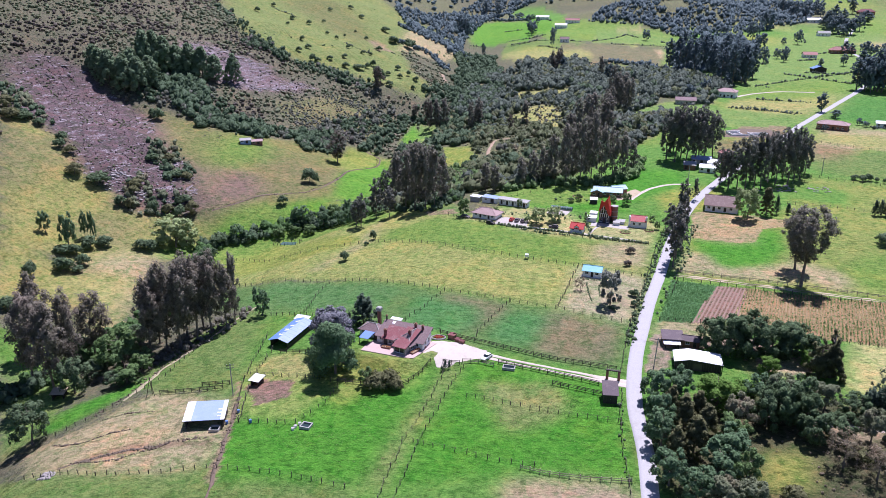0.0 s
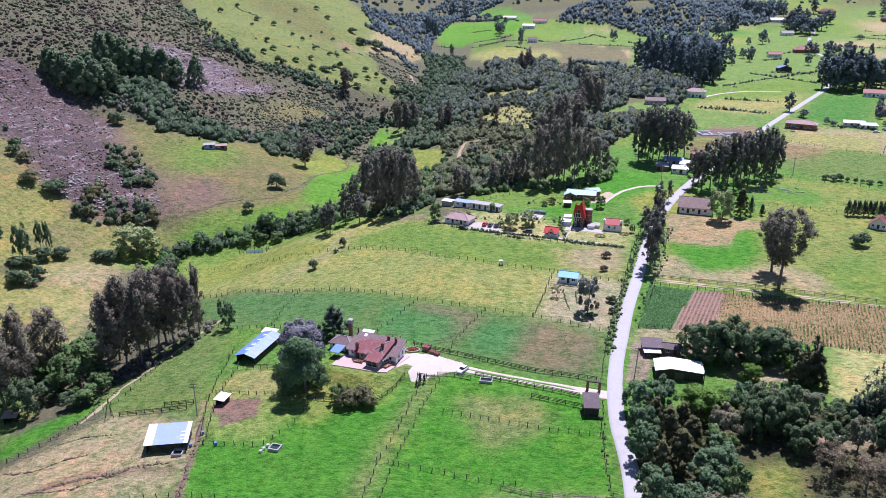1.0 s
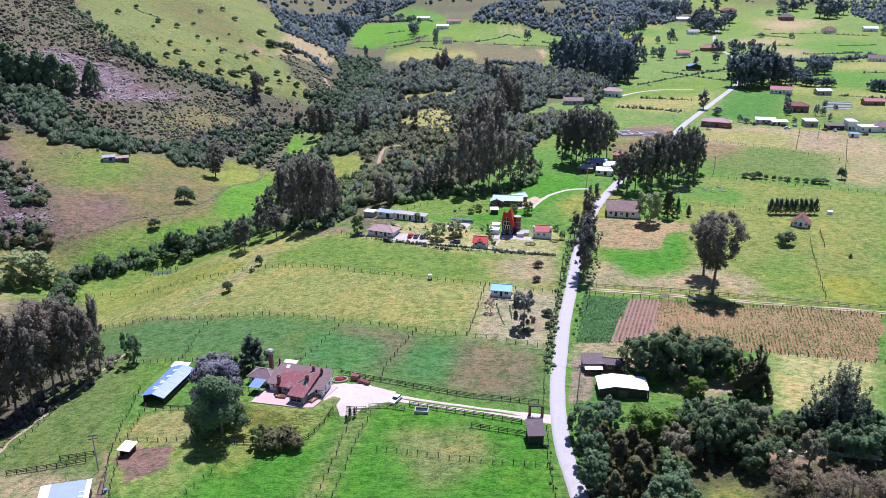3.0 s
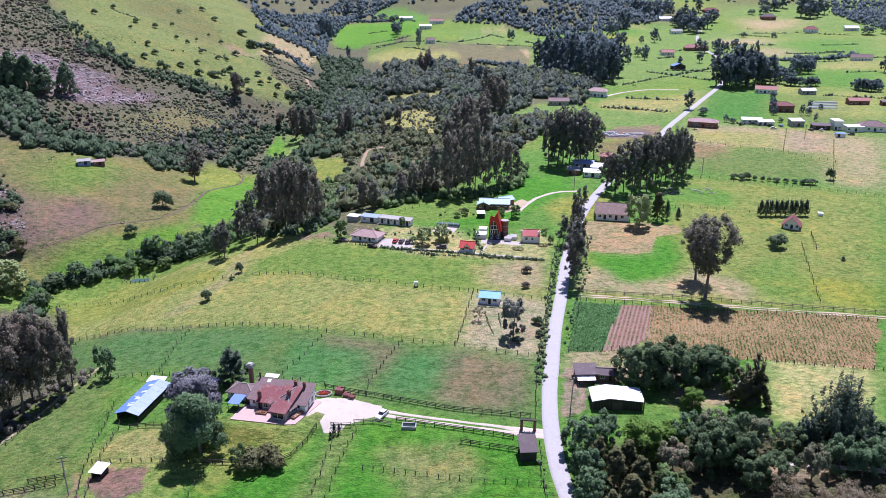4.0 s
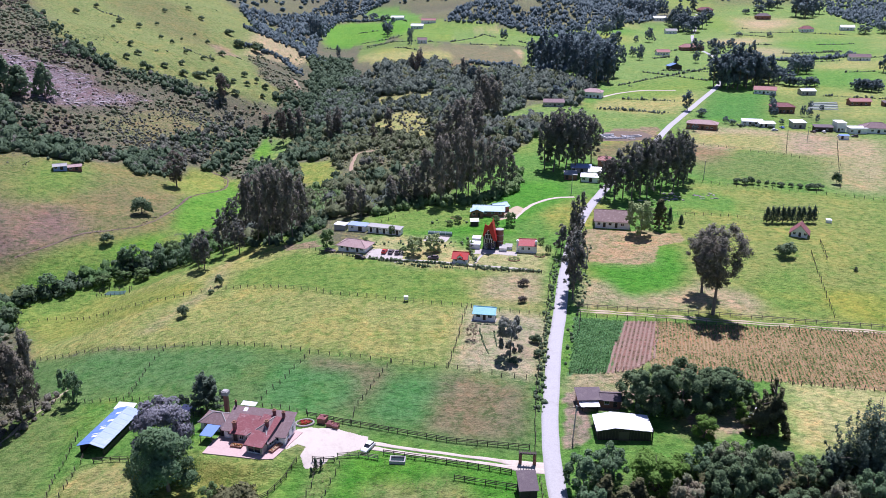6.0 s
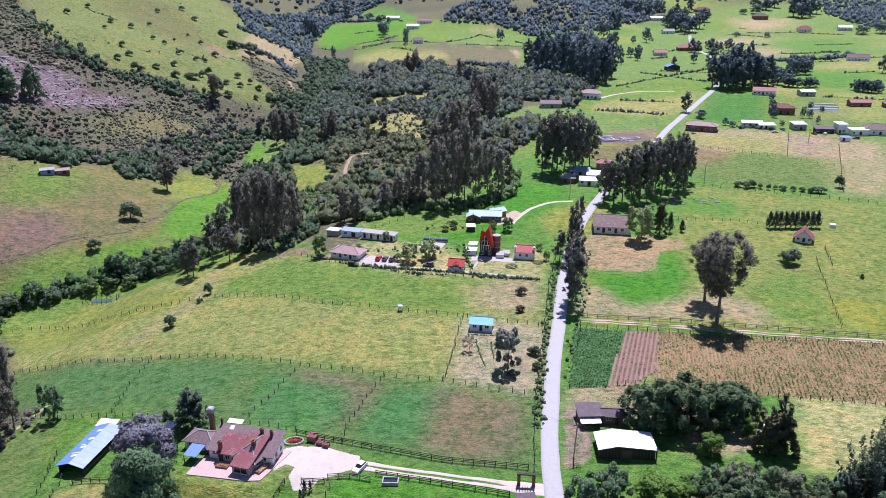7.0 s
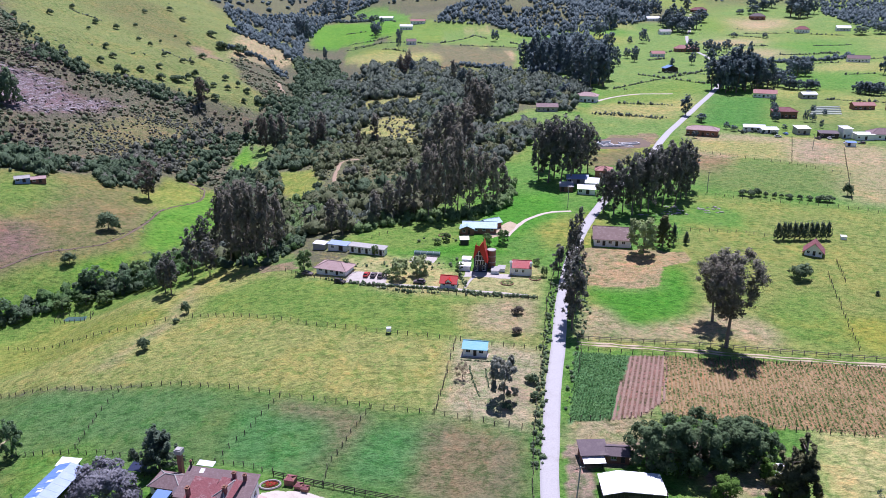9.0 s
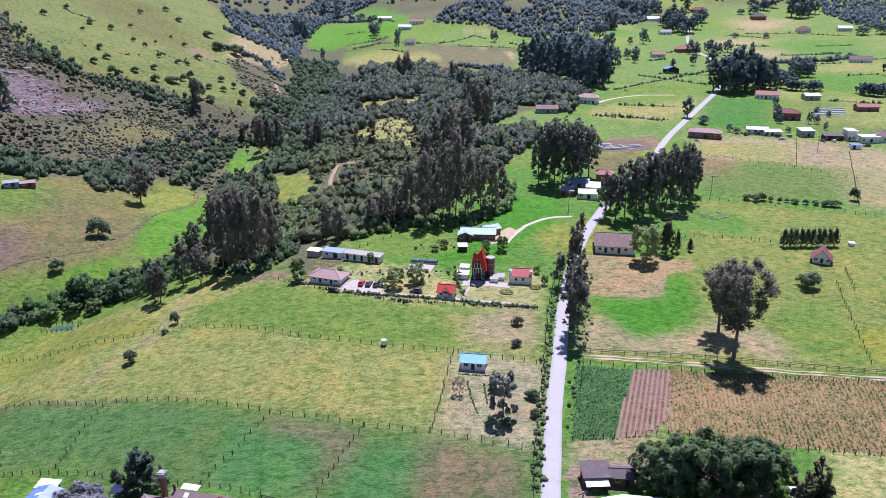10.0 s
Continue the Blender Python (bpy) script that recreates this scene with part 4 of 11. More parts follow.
patch("farmyard", [(-37.4, 161.0), (-35.0, 166.4), (-27.2, 167.0), (-17.5, 163.0), (-17.0, 159.0), (-21.8, 156.8), (-25.8, 155.4), (-27.6, 152.2), (-30.8, 151.9), (-32.4, 155.5), (-31.6, 158.7), (-33.7, 159.6), (-36.1, 157.6)], 0.05, M_GRAVEL, "pale pinkish gravel farmyard beside the house", "yard")
ribbon("garden_lane", [(-27.5, 273.5), (-17.0, 270.8), (-2.6, 268.4), (15.5, 265.0), (35.2, 261.2)], 1.3, 0.05, M_LANEGREY, "narrow pale lane in front of the garden hedge", "track", ragged=0.2)
ribbon("garden_path", [(12.4, 267.3), (16.0, 275.7), (20.3, 279.4), (27.0, 279.6)], 0.9, 0.05, M_LANEGREY, "pale paved garden path to the A-frame house", "path")
patch("car_park", [(-29, 273), (-25.5, 281.5), (-14.4, 279.6), (-14.6, 271.6), (-17, 270.9)], 0.06, M_LANEGREY, "pale gravel car park beside the white house", "yard")
patch("house_apron", [(9.4, 221.6), (16.8, 220.2), (17.8, 226.2), (10.6, 227.4)], 0.05, M_LANEGREY, "pale concrete apron around the blue-roofed house", "yard")
patch("house_forecourt", [(12, 276), (13.5, 281), (17, 280), (29, 277.5), (28.5, 274), (19, 276)], 0.06, M_LANEGREY, "pale paving around the A-frame house", "yard")
patch("earth_terrace", [(28, 326), (34, 333), (37, 329), (32, 318), (25.2, 314.5), (24, 318)], 0.06, M_LANE, "bare brown earth beside the teal-roofed house", "yard")
patch("site_earth", [(95, 455), (98, 474), (108, 484), (128, 484), (131, 470), (126, 460), (108, 456)], 0.08, M_DITCH, "bare earth of the building site", "yard", 1.0)
ribbon("eroded_bank", [(-140, 720), (-131, 697), (-119, 657), (-112, 643)], 3.4, 0.1, M_TAN, "tan eroded bank below the hill pasture", "bank", ragged=1.5)
ribbon("dry_ditch", [(-120, 101), (-116.9, 102.6), (-110.9, 105.1), (-105.9, 108.1), (-98.6, 109.9), (-92.7, 112.9)], 0.9, 0.03, M_DITCH, "dark eroded ditch across the dry paddock", "ditch", ragged=0.5)
ribbon("farm_track", [(-66, 50), (-70, 78), (-75.6, 100.8), (-77.9, 108.5), (-80.5, 118.0), (-83.8, 127.7), (-85.6, 136.6)], 0.9, 0.04, M_DITCH, "worn brown earth track beside the hay shed", "track", ragged=0.5)
patch("pond_cover", [(-139, 293.6), (-130, 292.2), (-130.5, 295.6), (-138, 296.4)], 0.12, M_GREENROOF, "dark green covered pond inside a small fence", "pond")
M_DRYGRASS = surface("dry_bank_grass", (0.40, 0.35, 0.21), 0.95, dirt=(0.22, 0.2, 0.1), stain=0.8, scale=0.5, grain=2.0, relief=0.1, tone=0.6)
ribbon("dry_bank", [(-124, 136), (-122.9, 143.3), (-122.2, 154.9), (-119.5, 167.7), (-115.6, 180.3), (-112.5, 194.0), (-109, 203)], 1.3, 0.04, M_DRYGRASS, "straw-coloured bank beside the eucalyptus grove", "bank", ragged=0.7)

# ---- where the trees stand: x, y, height, width ----
EUC_STREAM = [
    (-154.3, 144.9, 42.8, 14.2), (-166.2, 149.8, 37.4, 12.7), (-156.8, 169.7, 27.5, 11.7), (-154.1, 154.2, 37.6, 11.0), (-175.7, 166.3, 33.5, 11.7),
    (-132.7, 166.0, 30.9, 11.3), (-129.4, 169.9, 34.6, 12.4), (-124.3, 171.5, 35.9, 12.4), (-121.7, 177.6, 34.1, 12.6), (-118.0, 181.6, 31.4, 11.8),
    (-114.1, 185.4, 25.5, 9.9), (-113.4, 190.7, 27.1, 6.1), (-128.4, 182.4, 31.8, 11.9), (-139.3, 182.0, 30.1, 12.0), (-126.3, 190.9, 29.4, 12.3),
]
BUSH_STREAM = [
    (-148.2, 173.1, 9.8, 14.7), (-131.7, 160.0, 6.8, 9.2), (-147.5, 161.0, 6.7, 11.2), (-130.6, 148.3, 5.9, 10.5), (-142.1, 118.2, 13.5, 11.0),
    (-146.9, 144.4, 12.8, 10.5), (-147.4, 182.3, 7.8, 10.1), (-133.9, 147.4, 5.0, 7.9), (-146.4, 153.6, 7.2, 9.1), (-160.7, 167.5, 10.8, 8.7),
]
GARDEN_TREE = [
    (-103.9, 193.3, 10.6, 6.3), (-44.7, 140.5, 8.3, 12.0), (-28.2, 151.1, 7.7, 2.4), (-27.1, 151.0, 5.7, 1.9), (-29.1, 150.9, 5.1, 1.9),
    (-69.4, 184.0, 2.5, 2.5),
]
CONIFER_DARK = [
    (-60.2, 176.8, 11.1, 7.6), (77.4, 162.5, 15.4, 9.3), (85.4, 136.7, 25.7, 15.4), (78.4, 137.7, 13.8, 7.4),
]
SILVER = [
    (-66.0, 160.8, 14.7, 14.8), (-60.3, 147.1, 17.6, 15.7),
]
BROAD_ROW = [
    (49.2, 173.0, 11.6, 10.4), (53.5, 171.4, 14.1, 11.0), (59.5, 171.5, 14.8, 11.8), (65.9, 173.1, 14.5, 11.9), (71.7, 173.7, 14.6, 11.9),
    (77.1, 176.4, 8.4, 7.5), (57.8, 176.3, 10.9, 10.5), (69.9, 176.4, 12.4, 10.5),
]
CONE_ROW = [
    (136.7, 309.6, 9.3, 3.4), (138.9, 309.6, 9.3, 3.4), (141.1, 309.6, 9.3, 3.4), (143.3, 309.6, 9.3, 3.4), (145.5, 309.6, 9.3, 3.4),
    (147.7, 309.6, 9.3, 3.4), (149.8, 309.6, 9.3, 3.4), (152.0, 309.6, 9.3, 3.4), (154.2, 309.6, 9.3, 3.4), (156.4, 309.6, 9.3, 3.4),
]
HEDGE_FAR = [
    (145.0, 366.7, 3.5, 5.1), (148.2, 364.7, 3.8, 5.1), (151.4, 365.7, 4.1, 4.5), (154.6, 363.8, 3.2, 2.8), (157.9, 362.1, 3.4, 2.5),
    (161.6, 363.1, 2.3, 2.5), (164.2, 361.3, 2.9, 4.5), (168.9, 360.4, 2.6, 3.3), (173.0, 359.5, 2.6, 3.9), (177.0, 357.8, 3.4, 5.5),
    (180.8, 357.1, 3.7, 6.1), (193.8, 366.4, 6.9, 5.7),
]
EUC_ROAD = [
    (75.5, 344.5, 20.4, 7.0), (79.1, 340.0, 24.6, 7.4), (84.1, 344.6, 25.7, 7.5), (87.1, 340.1, 27.8, 7.4), (92.7, 347.2, 27.7, 7.6),
    (95.3, 344.4, 28.8, 7.0), (100.9, 358.0, 25.7, 7.2), (103.3, 351.5, 28.2, 7.6), (109.8, 365.3, 26.6, 7.3), (109.5, 353.1, 30.5, 7.7),
    (114.5, 361.3, 28.0, 7.3), (118.2, 365.1, 26.6, 7.3), (123.1, 374.9, 21.0, 6.4), (92.2, 356.6, 22.3, 7.7), (104.7, 365.5, 24.4, 7.3),
    (80.1, 353.9, 16.7, 6.6), (117.4, 375.2, 23.2, 6.9),
]
EUC_MID = [
    (54.0, 393.5, 27.4, 8.5), (58.0, 389.1, 32.1, 9.0), (63.7, 387.1, 32.6, 9.5), (68.8, 389.4, 31.3, 9.6), (74.3, 393.7, 29.5, 9.1),
    (80.6, 404.9, 25.1, 8.7), (62.6, 400.2, 28.7, 9.2), (73.3, 405.9, 28.2, 9.3), (59.5, 412.1, 25.1, 8.2),
]
EUC_WEST = [
    (-92.2, 346.4, 30.1, 9.3), (-77.7, 309.4, 33.1, 8.8), (-71.3, 302.8, 34.3, 9.1), (-66.1, 302.5, 33.7, 9.1), (-61.8, 304.6, 31.0, 8.7),
    (-59.8, 315.2, 24.7, 7.5), (-67.9, 326.0, 28.8, 9.3), (-80.7, 336.0, 30.3, 9.6), (-94.0, 361.1, 28.0, 8.5), (-73.1, 323.5, 31.5, 9.2),
]
EUC_VALLEY = [
    (-6.4, 339.3, 25.9, 7.9), (-0.3, 334.6, 32.8, 8.4), (6.8, 338.7, 34.9, 9.0), (12.2, 343.0, 37.3, 9.1), (17.6, 342.9, 30.1, 8.0),
    (23.2, 347.3, 28.3, 8.1), (28.4, 351.8, 25.1, 7.6), (33.9, 365.7, 17.2, 6.8), (33.0, 551.2, 24.8, 9.1), (39.0, 541.6, 26.4, 8.9),
    (-39.8, 325.0, 15.2, 7.1), (-34.9, 321.7, 14.5, 6.6), (-22.4, 332.5, 15.2, 6.8), (-16.8, 335.2, 17.6, 7.3), (-11.7, 339.7, 18.1, 7.4),
    (2.4, 349.8, 29.5, 8.1), (9.8, 351.2, 31.7, 8.2),
]
EUC_BROWN = [
    (-148.0, 415.3, 21.2, 13.5), (-111.3, 530.1, 26.8, 8.9), (-105.8, 536.0, 22.3, 8.1), (-75.5, 541.4, 18.0, 10.7), (-23.4, 772.2, 22.1, 12.5),
    (-164.7, 579.7, 20.3, 12.1), (-129.9, 561.4, 13.5, 6.8), (-44.7, 498.7, 13.3, 5.3),
]
EUC_VERGE = [
    (43.6, 237.5, 24.6, 8.8), (48.4, 257.0, 23.2, 6.4), (50.0, 275.2, 23.6, 5.6), (45.2, 275.1, 12.4, 6.6), (45.6, 246.0, 22.8, 7.4),
    (61.1, 319.7, 11.1, 4.0), (51.1, 285.1, 15.3, 4.5),
]
WILLOW = [
    (80.5, 296.1, 14.1, 12.6), (89.7, 302.8, 13.1, 6.7),
]
SMALL_CONE = [
    (94.5, 304.8, 8.7, 3.1), (99.5, 305.3, 5.3, 2.6), (149.0, 259.9, 1.8, 1.7),
]
SETTLE_TREE = [
    (-9.4, 266.6, 8.3, 8.5), (-4.5, 266.0, 9.0, 8.1), (-44.5, 285.1, 8.3, 5.9), (28.8, 307.6, 6.0, 5.3), (22.6, 305.5, 5.0, 3.9),
    (-14.5, 275.8, 2.8, 3.1), (3.4, 307.2, 2.5, 3.4), (7.0, 310.2, 3.6, 3.4), (-20.2, 296.7, 3.9, 3.3), (11.0, 281.9, 2.8, 3.1),
    (40.5, 276.0, 3.7, 2.6), (39.0, 285.5, 2.9, 2.7), (-29.6, 283.5, 4.3, 3.2),
]
DOME_BUSH = [
    (28.5, 248.5, 3.0, 4.4), (26.6, 235.3, 2.9, 3.8), (-88.3, 242.1, 5.2, 4.8), (-81.9, 265.6, 4.6, 3.4), (-146.5, 360.0, 9.0, 10.7),
    (-149.2, 325.8, 6.3, 6.7), (129.4, 273.1, 6.2, 8.7), (-83.4, 259.0, 1.8, 2.5), (28.2, 206.9, 3.4, 3.1), (27.6, 199.3, 2.6, 2.7),
]
PINE_HILL = [
    (-312.4, 429.4, 21.5, 17.8), (-300.9, 427.6, 23.5, 17.8), (-291.3, 429.8, 23.7, 17.8), (-300.2, 453.8, 28.6, 17.1), (-296.5, 460.9, 26.4, 16.5),
    (-290.6, 464.3, 23.4, 16.6), (-282.8, 467.5, 19.2, 16.7), (-274.0, 468.9, 22.2, 16.8), (-265.3, 470.4, 22.3, 16.8), (-257.4, 473.9, 18.7, 15.4),
    (-248.3, 483.6, 20.6, 12.5), (-304.0, 443.6, 19.5, 18.2), (-289.5, 440.4, 19.5, 18.1),
    (-321.0, 432.5, 18.0, 15.0), (-327.5, 437.0, 15.5, 13.0),
]
HILL_BUSH = [
    (-269.0, 410.5, 6.5, 9.5),
]
LEFT_TREE = [
    (-234.5, 249.9, 10.2, 6.1), (-220.0, 245.2, 17.1, 7.6), (-220.2, 257.7, 13.6, 4.2), (-215.6, 257.7, 15.2, 3.6), (-183.2, 272.7, 14.9, 20.4),
    (-181.7, 280.3, 11.5, 13.7), (-211.1, 228.2, 7.7, 9.6), (-207.5, 236.3, 6.5, 7.4), (-218.1, 217.1, 7.5, 7.0), (-167.5, 286.8, 7.3, 11.1),
    (-164.4, 268.6, 8.4, 9.5),
]
DOTS = [
    (-323.3, 704.3, 6.2, 6.5), (-293.6, 721.6, 5.3, 6.6), (-274.6, 719.9, 5.3, 6.6), (-294.9, 845.6, 4.9, 6.4), (-247.4, 694.5, 4.6, 4.8),
    (-213.8, 656.3, 4.9, 5.1), (-250.5, 633.8, 5.7, 5.9), (-237.9, 591.3, 4.9, 6.0), (-236.3, 610.5, 5.1, 6.7), (-223.7, 585.5, 8.1, 6.4),
    (-220.5, 589.5, 5.0, 6.5), (-215.3, 605.4, 4.6, 6.6), (-207.5, 623.6, 4.3, 6.3), (-200.2, 603.3, 6.0, 7.6), (-191.1, 613.0, 6.1, 12.5),
    (-186.6, 624.6, 6.7, 5.9), (-185.0, 637.1, 6.8, 6.0), (-168.0, 592.4, 16.0, 12.1), (-158.8, 592.9, 5.5, 7.5), (-151.4, 632.0, 5.8, 4.9),
    (-165.9, 650.9, 5.9, 7.1),
]
DOTS2 = [
    (-130.6, 652.1, 5.0, 5.1), (-133.2, 614.6, 4.8, 5.8), (-327.2, 757.4, 4.9, 5.8), (-271.1, 754.1, 4.4, 4.6), (-233.2, 680.7, 4.1, 4.2),
    (-200.9, 659.1, 4.5, 5.1), (-194.9, 665.2, 4.0, 4.1), (-283.1, 682.9, 4.0, 4.2), (-168.1, 624.9, 4.8, 5.9), (-156.3, 621.0, 5.2, 5.8),
    (-142.8, 626.2, 4.8, 5.9), (-141.3, 607.4, 4.2, 4.8), (-232.2, 703.0, 4.2, 3.2), (-245.1, 782.2, 4.0, 3.6), (-230.4, 771.9, 5.1, 5.9),
    (-194.8, 694.6, 5.7, 7.5), (-210.2, 809.9, 8.3, 12.4), (-192.1, 812.1, 12.0, 14.9), (-227.3, 841.6, 7.4, 12.8), (-262.1, 863.1, 5.6, 9.1),
    (-281.1, 883.9, 5.1, 8.0),
]
FAR_TREE = [
    (177.6, 553.5, 15.1, 9.1), (181.1, 532.0, 6.0, 8.8), (408.5, 1222.7, 21.0, 26.4), (348.1, 1136.1, 25.9, 24.6), (343.0, 1162.1, 20.0, 20.1),
    (354.6, 1117.1, 21.6, 19.4), (270.4, 777.0, 21.0, 13.7), (237.1, 654.8, 28.3, 14.5), (246.7, 654.6, 30.6, 15.5), (260.0, 664.2, 25.8, 13.8),
    (272.4, 670.9, 26.5, 12.9), (337.1, 847.2, 20.9, 7.4), (230.8, 768.2, 13.2, 6.8), (282.8, 678.3, 16.2, 15.0), (295.6, 679.1, 12.8, 13.1),
    (338.4, 737.0, 16.9, 16.3), (346.3, 736.6, 13.2, 13.0), (300.2, 666.3, 10.6, 14.8), (317.6, 666.6, 8.2, 11.8), (236.5, 545.6, 8.9, 6.5),
    (239.0, 646.3, 27.0, 13.4),
]
FAR_TREE2 = [
    (348.1, 644.3, 10.3, 10.5), (352.3, 638.5, 9.3, 9.5), (365.6, 650.1, 8.5, 9.6), (424.8, 746.4, 17.6, 11.0), (191.1, 831.5, 16.5, 12.2),
    (219.1, 859.1, 14.6, 7.5), (211.0, 953.5, 20.0, 16.7), (265.9, 1006.2, 17.6, 11.7), (89.4, 603.4, 11.1, 9.0), (104.9, 630.7, 11.5, 11.2),
    (-38.3, 937.3, 19.7, 6.8), (-72.2, 1162.6, 12.0, 6.7), (-75.2, 1078.8, 17.3, 10.9), (-119.5, 900.2, 17.9, 5.3), (-166.1, 1083.1, 27.9, 14.2),
    (-179.5, 1094.5, 28.1, 14.3), (80.9, 1024.0, 14.3, 11.9), (251.9, 534.3, 8.0, 4.0), (251.4, 511.4, 5.7, 3.1), (579.9, 1262.8, 28.4, 27.2),
    (627.7, 1317.9, 22.4, 18.9),
]


# ---- trees ----
def leaf_cards(rng, lobes, count, size, droop=0.0, shell=0.55, loose=0.45):
    """Small leaf sprays spread through the lobes of a crown: (n, 3, 6) corners with the soft normals of their clumps."""
    lobes = np.array(lobes, float)
    share = (lobes[:, 3] * lobes[:, 4] * lobes[:, 5]) ** 0.67
    pick = rng.choice(len(lobes), count, p=share / share.sum())
    way = rng.normal(size=(count, 3))
    way /= np.linalg.norm(way, axis=1, keepdims=True)
    way[:, 2] = np.where(way[:, 2] < -0.45, -way[:, 2], way[:, 2])
    r = shell + (1.06 - shell) * rng.random(count) ** 0.7
    centre = lobes[pick, :3] + way * lobes[pick, 3:6] * r[:, None]
    out = centre - np.average(lobes[:, :3], axis=0, weights=share)
    out /= np.abs(out).max(0) + 1e-6
    soft = way * 0.5 + out * 0.75 + rng.normal(size=(count, 3)) * 0.22
    soft[:, 2] += 0.15
    soft /= np.linalg.norm(soft, axis=1, keepdims=True)
    normal = soft + rng.normal(size=(count, 3)) * loose
    normal /= np.linalg.norm(normal, axis=1, keepdims=True)
    side = np.cross(normal, rng.normal(size=(count, 3)))
    side /= np.linalg.norm(side, axis=1, keepdims=True)
    up = np.cross(normal, side)
    s = size * (0.55 + 0.9 * rng.random(count))[:, None]
    a, b = side * s, up * s * (0.45 + 0.5 * rng.random(count))[:, None]
    sag = normal * s * 0.25
    sag[:, 2] += droop * s[:, 0]
    corners = np.stack([centre - a - b * 0.6, centre + a * 0.95 - b * 0.5, centre + b * 1.15 - sag], 1)
    return np.concatenate([corners, np.repeat(soft[:, None], 3, 1)], 2)


def cards_mesh(name, quads, material):
    """One mesh of loose sprays; the last three of six values at a corner are its normal."""
    n, k, d = quads.shape
    me = fast_mesh(name, quads[..., :3].reshape(-1, 3), np.arange(k * n).reshape(n, k), material, smooth=d > 3)
    if d > 3:
        soft = me.attributes.new("custom_normal", "FLOAT_VECTOR", "POINT")
        soft.data.foreach_set("vector", np.ascontiguousarray(quads[..., 3:], np.float32).ravel())
    return me


def tube(points, radii, sides=5):
    """Vertices and faces of a tapered limb along a line."""
    verts, faces = [], []
    for k, (p, r) in enumerate(zip(points, radii)):
        for s in range(sides):
            a = 2 * math.pi * s / sides
            verts.append((p[0] + r * math.cos(a), p[1] + r * math.sin(a), p[2]))
        if k:
            for s in range(sides):
                b, c = (k - 1) * sides + s, (k - 1) * sides + (s + 1) % sides
                faces.append((b, c, c + sides, b + sides))
    faces.append(tuple((len(points) - 1) * sides + s for s in range(sides)))
    return verts, faces


def woodwork(name, limbs, material):
    verts, faces = [], []
    for points, radii in limbs:
        v, f = tube(points, radii)
        faces += [tuple(i + len(verts) for i in face) for face in f]
        verts += v
    return mesh_from(name, verts, faces, material, smooth=True)


def make_tree(kind, seed, crown_material, lobes, count, size, height, trunk_r, bend=0.4, base=0.35, droop=0.0, shell=0.5, bare=0):
    """A tree of one trunk, limbs that reach each lobe, and a crown of leaf sprays."""
    rng = np.random.default_rng(seed)
    tree = new(kind)
    top = (rng.normal() * bend * 0.5, rng.normal() * bend * 0.5, height * 0.9)
    mid = (rng.normal() * bend, rng.normal() * bend, height * 0.5)
    spine = [(0, 0, -0.4), (mid[0] * 0.4, mid[1] * 0.4, height * 0.25), mid, top]
    limbs = [(spine, [trunk_r * 1.25, trunk_r * 0.85, trunk_r * 0.55, trunk_r * 0.12])]
    for lx, ly, lz, lr, *_ in lobes[:: max(1, len(lobes) // 14)]:
        t = np.clip((lz - lr * 0.9) / height, base * 0.8, 0.85)
        root = [float(np.interp(t, [0, 0.25, 0.5, 0.9], [s[k] for s in spine])) for k in range(2)] + [t * height * 0.92]
        limbs.append(([root, ((root[0] + lx) / 2, (root[1] + ly) / 2, (root[2] + lz) / 2 - 0.1), (lx, ly, lz)], [trunk_r * 0.42, trunk_r * 0.28, trunk_r * 0.08]))
    for _ in range(bare):
        lx, ly, lz, lr, *_ = lobes[rng.integers(len(lobes))]
        w = rng.normal(size=3) * lr
        limbs.append(([(lx, ly, lz - lr), (lx + w[0], ly + w[1], lz + abs(w[2]))], [trunk_r * 0.14, trunk_r * 0.05]))
    trunk = new("trunk", woodwork("trunk", limbs, M_BARK))
    crown = new("crown", cards_mesh("crown", leaf_cards(rng, lobes, count, size, droop, shell), crown_material))
    trunk.parent = crown.parent = tree
    tree["height"], tree["width"] = height, 2 * max(max(abs(l[0]) + l[3], abs(l[1]) + l[4]) for l in lobes)
    return tree


def lobes_eucalyptus(rng, h, w, n=34, low=0.14):
    """A tall irregular crown: many small sprays on rising limbs."""
    out = [(rng.normal() * 0.06 * w, rng.normal() * 0.06 * w, h * 0.94, w * 0.11, w * 0.11, h * 0.06)]
    for k in range(n):
        t = low + (0.9 - low) * ((k + rng.random()) / n) ** 0.85
        full = 0.5 + 0.5 * math.sin(math.pi * min(1, (t - low + 0.08) / (1.0 - low)))
        a, reach = k * 2.4 + rng.random() * 1.6, w * 0.40 * full * (0.25 + 0.85 * rng.random())
        r = w * (0.09 + 0.09 * rng.random()) * (0.6 + 0.4 * full)
        out.append((reach * math.cos(a), reach * math.sin(a), h * t, r, r, r * (1.1 + 0.6 * rng.random())))
    return out


def lobes_grove(rng, h, w):
    return lobes_eucalyptus(rng, h, w, 52, 0.2)


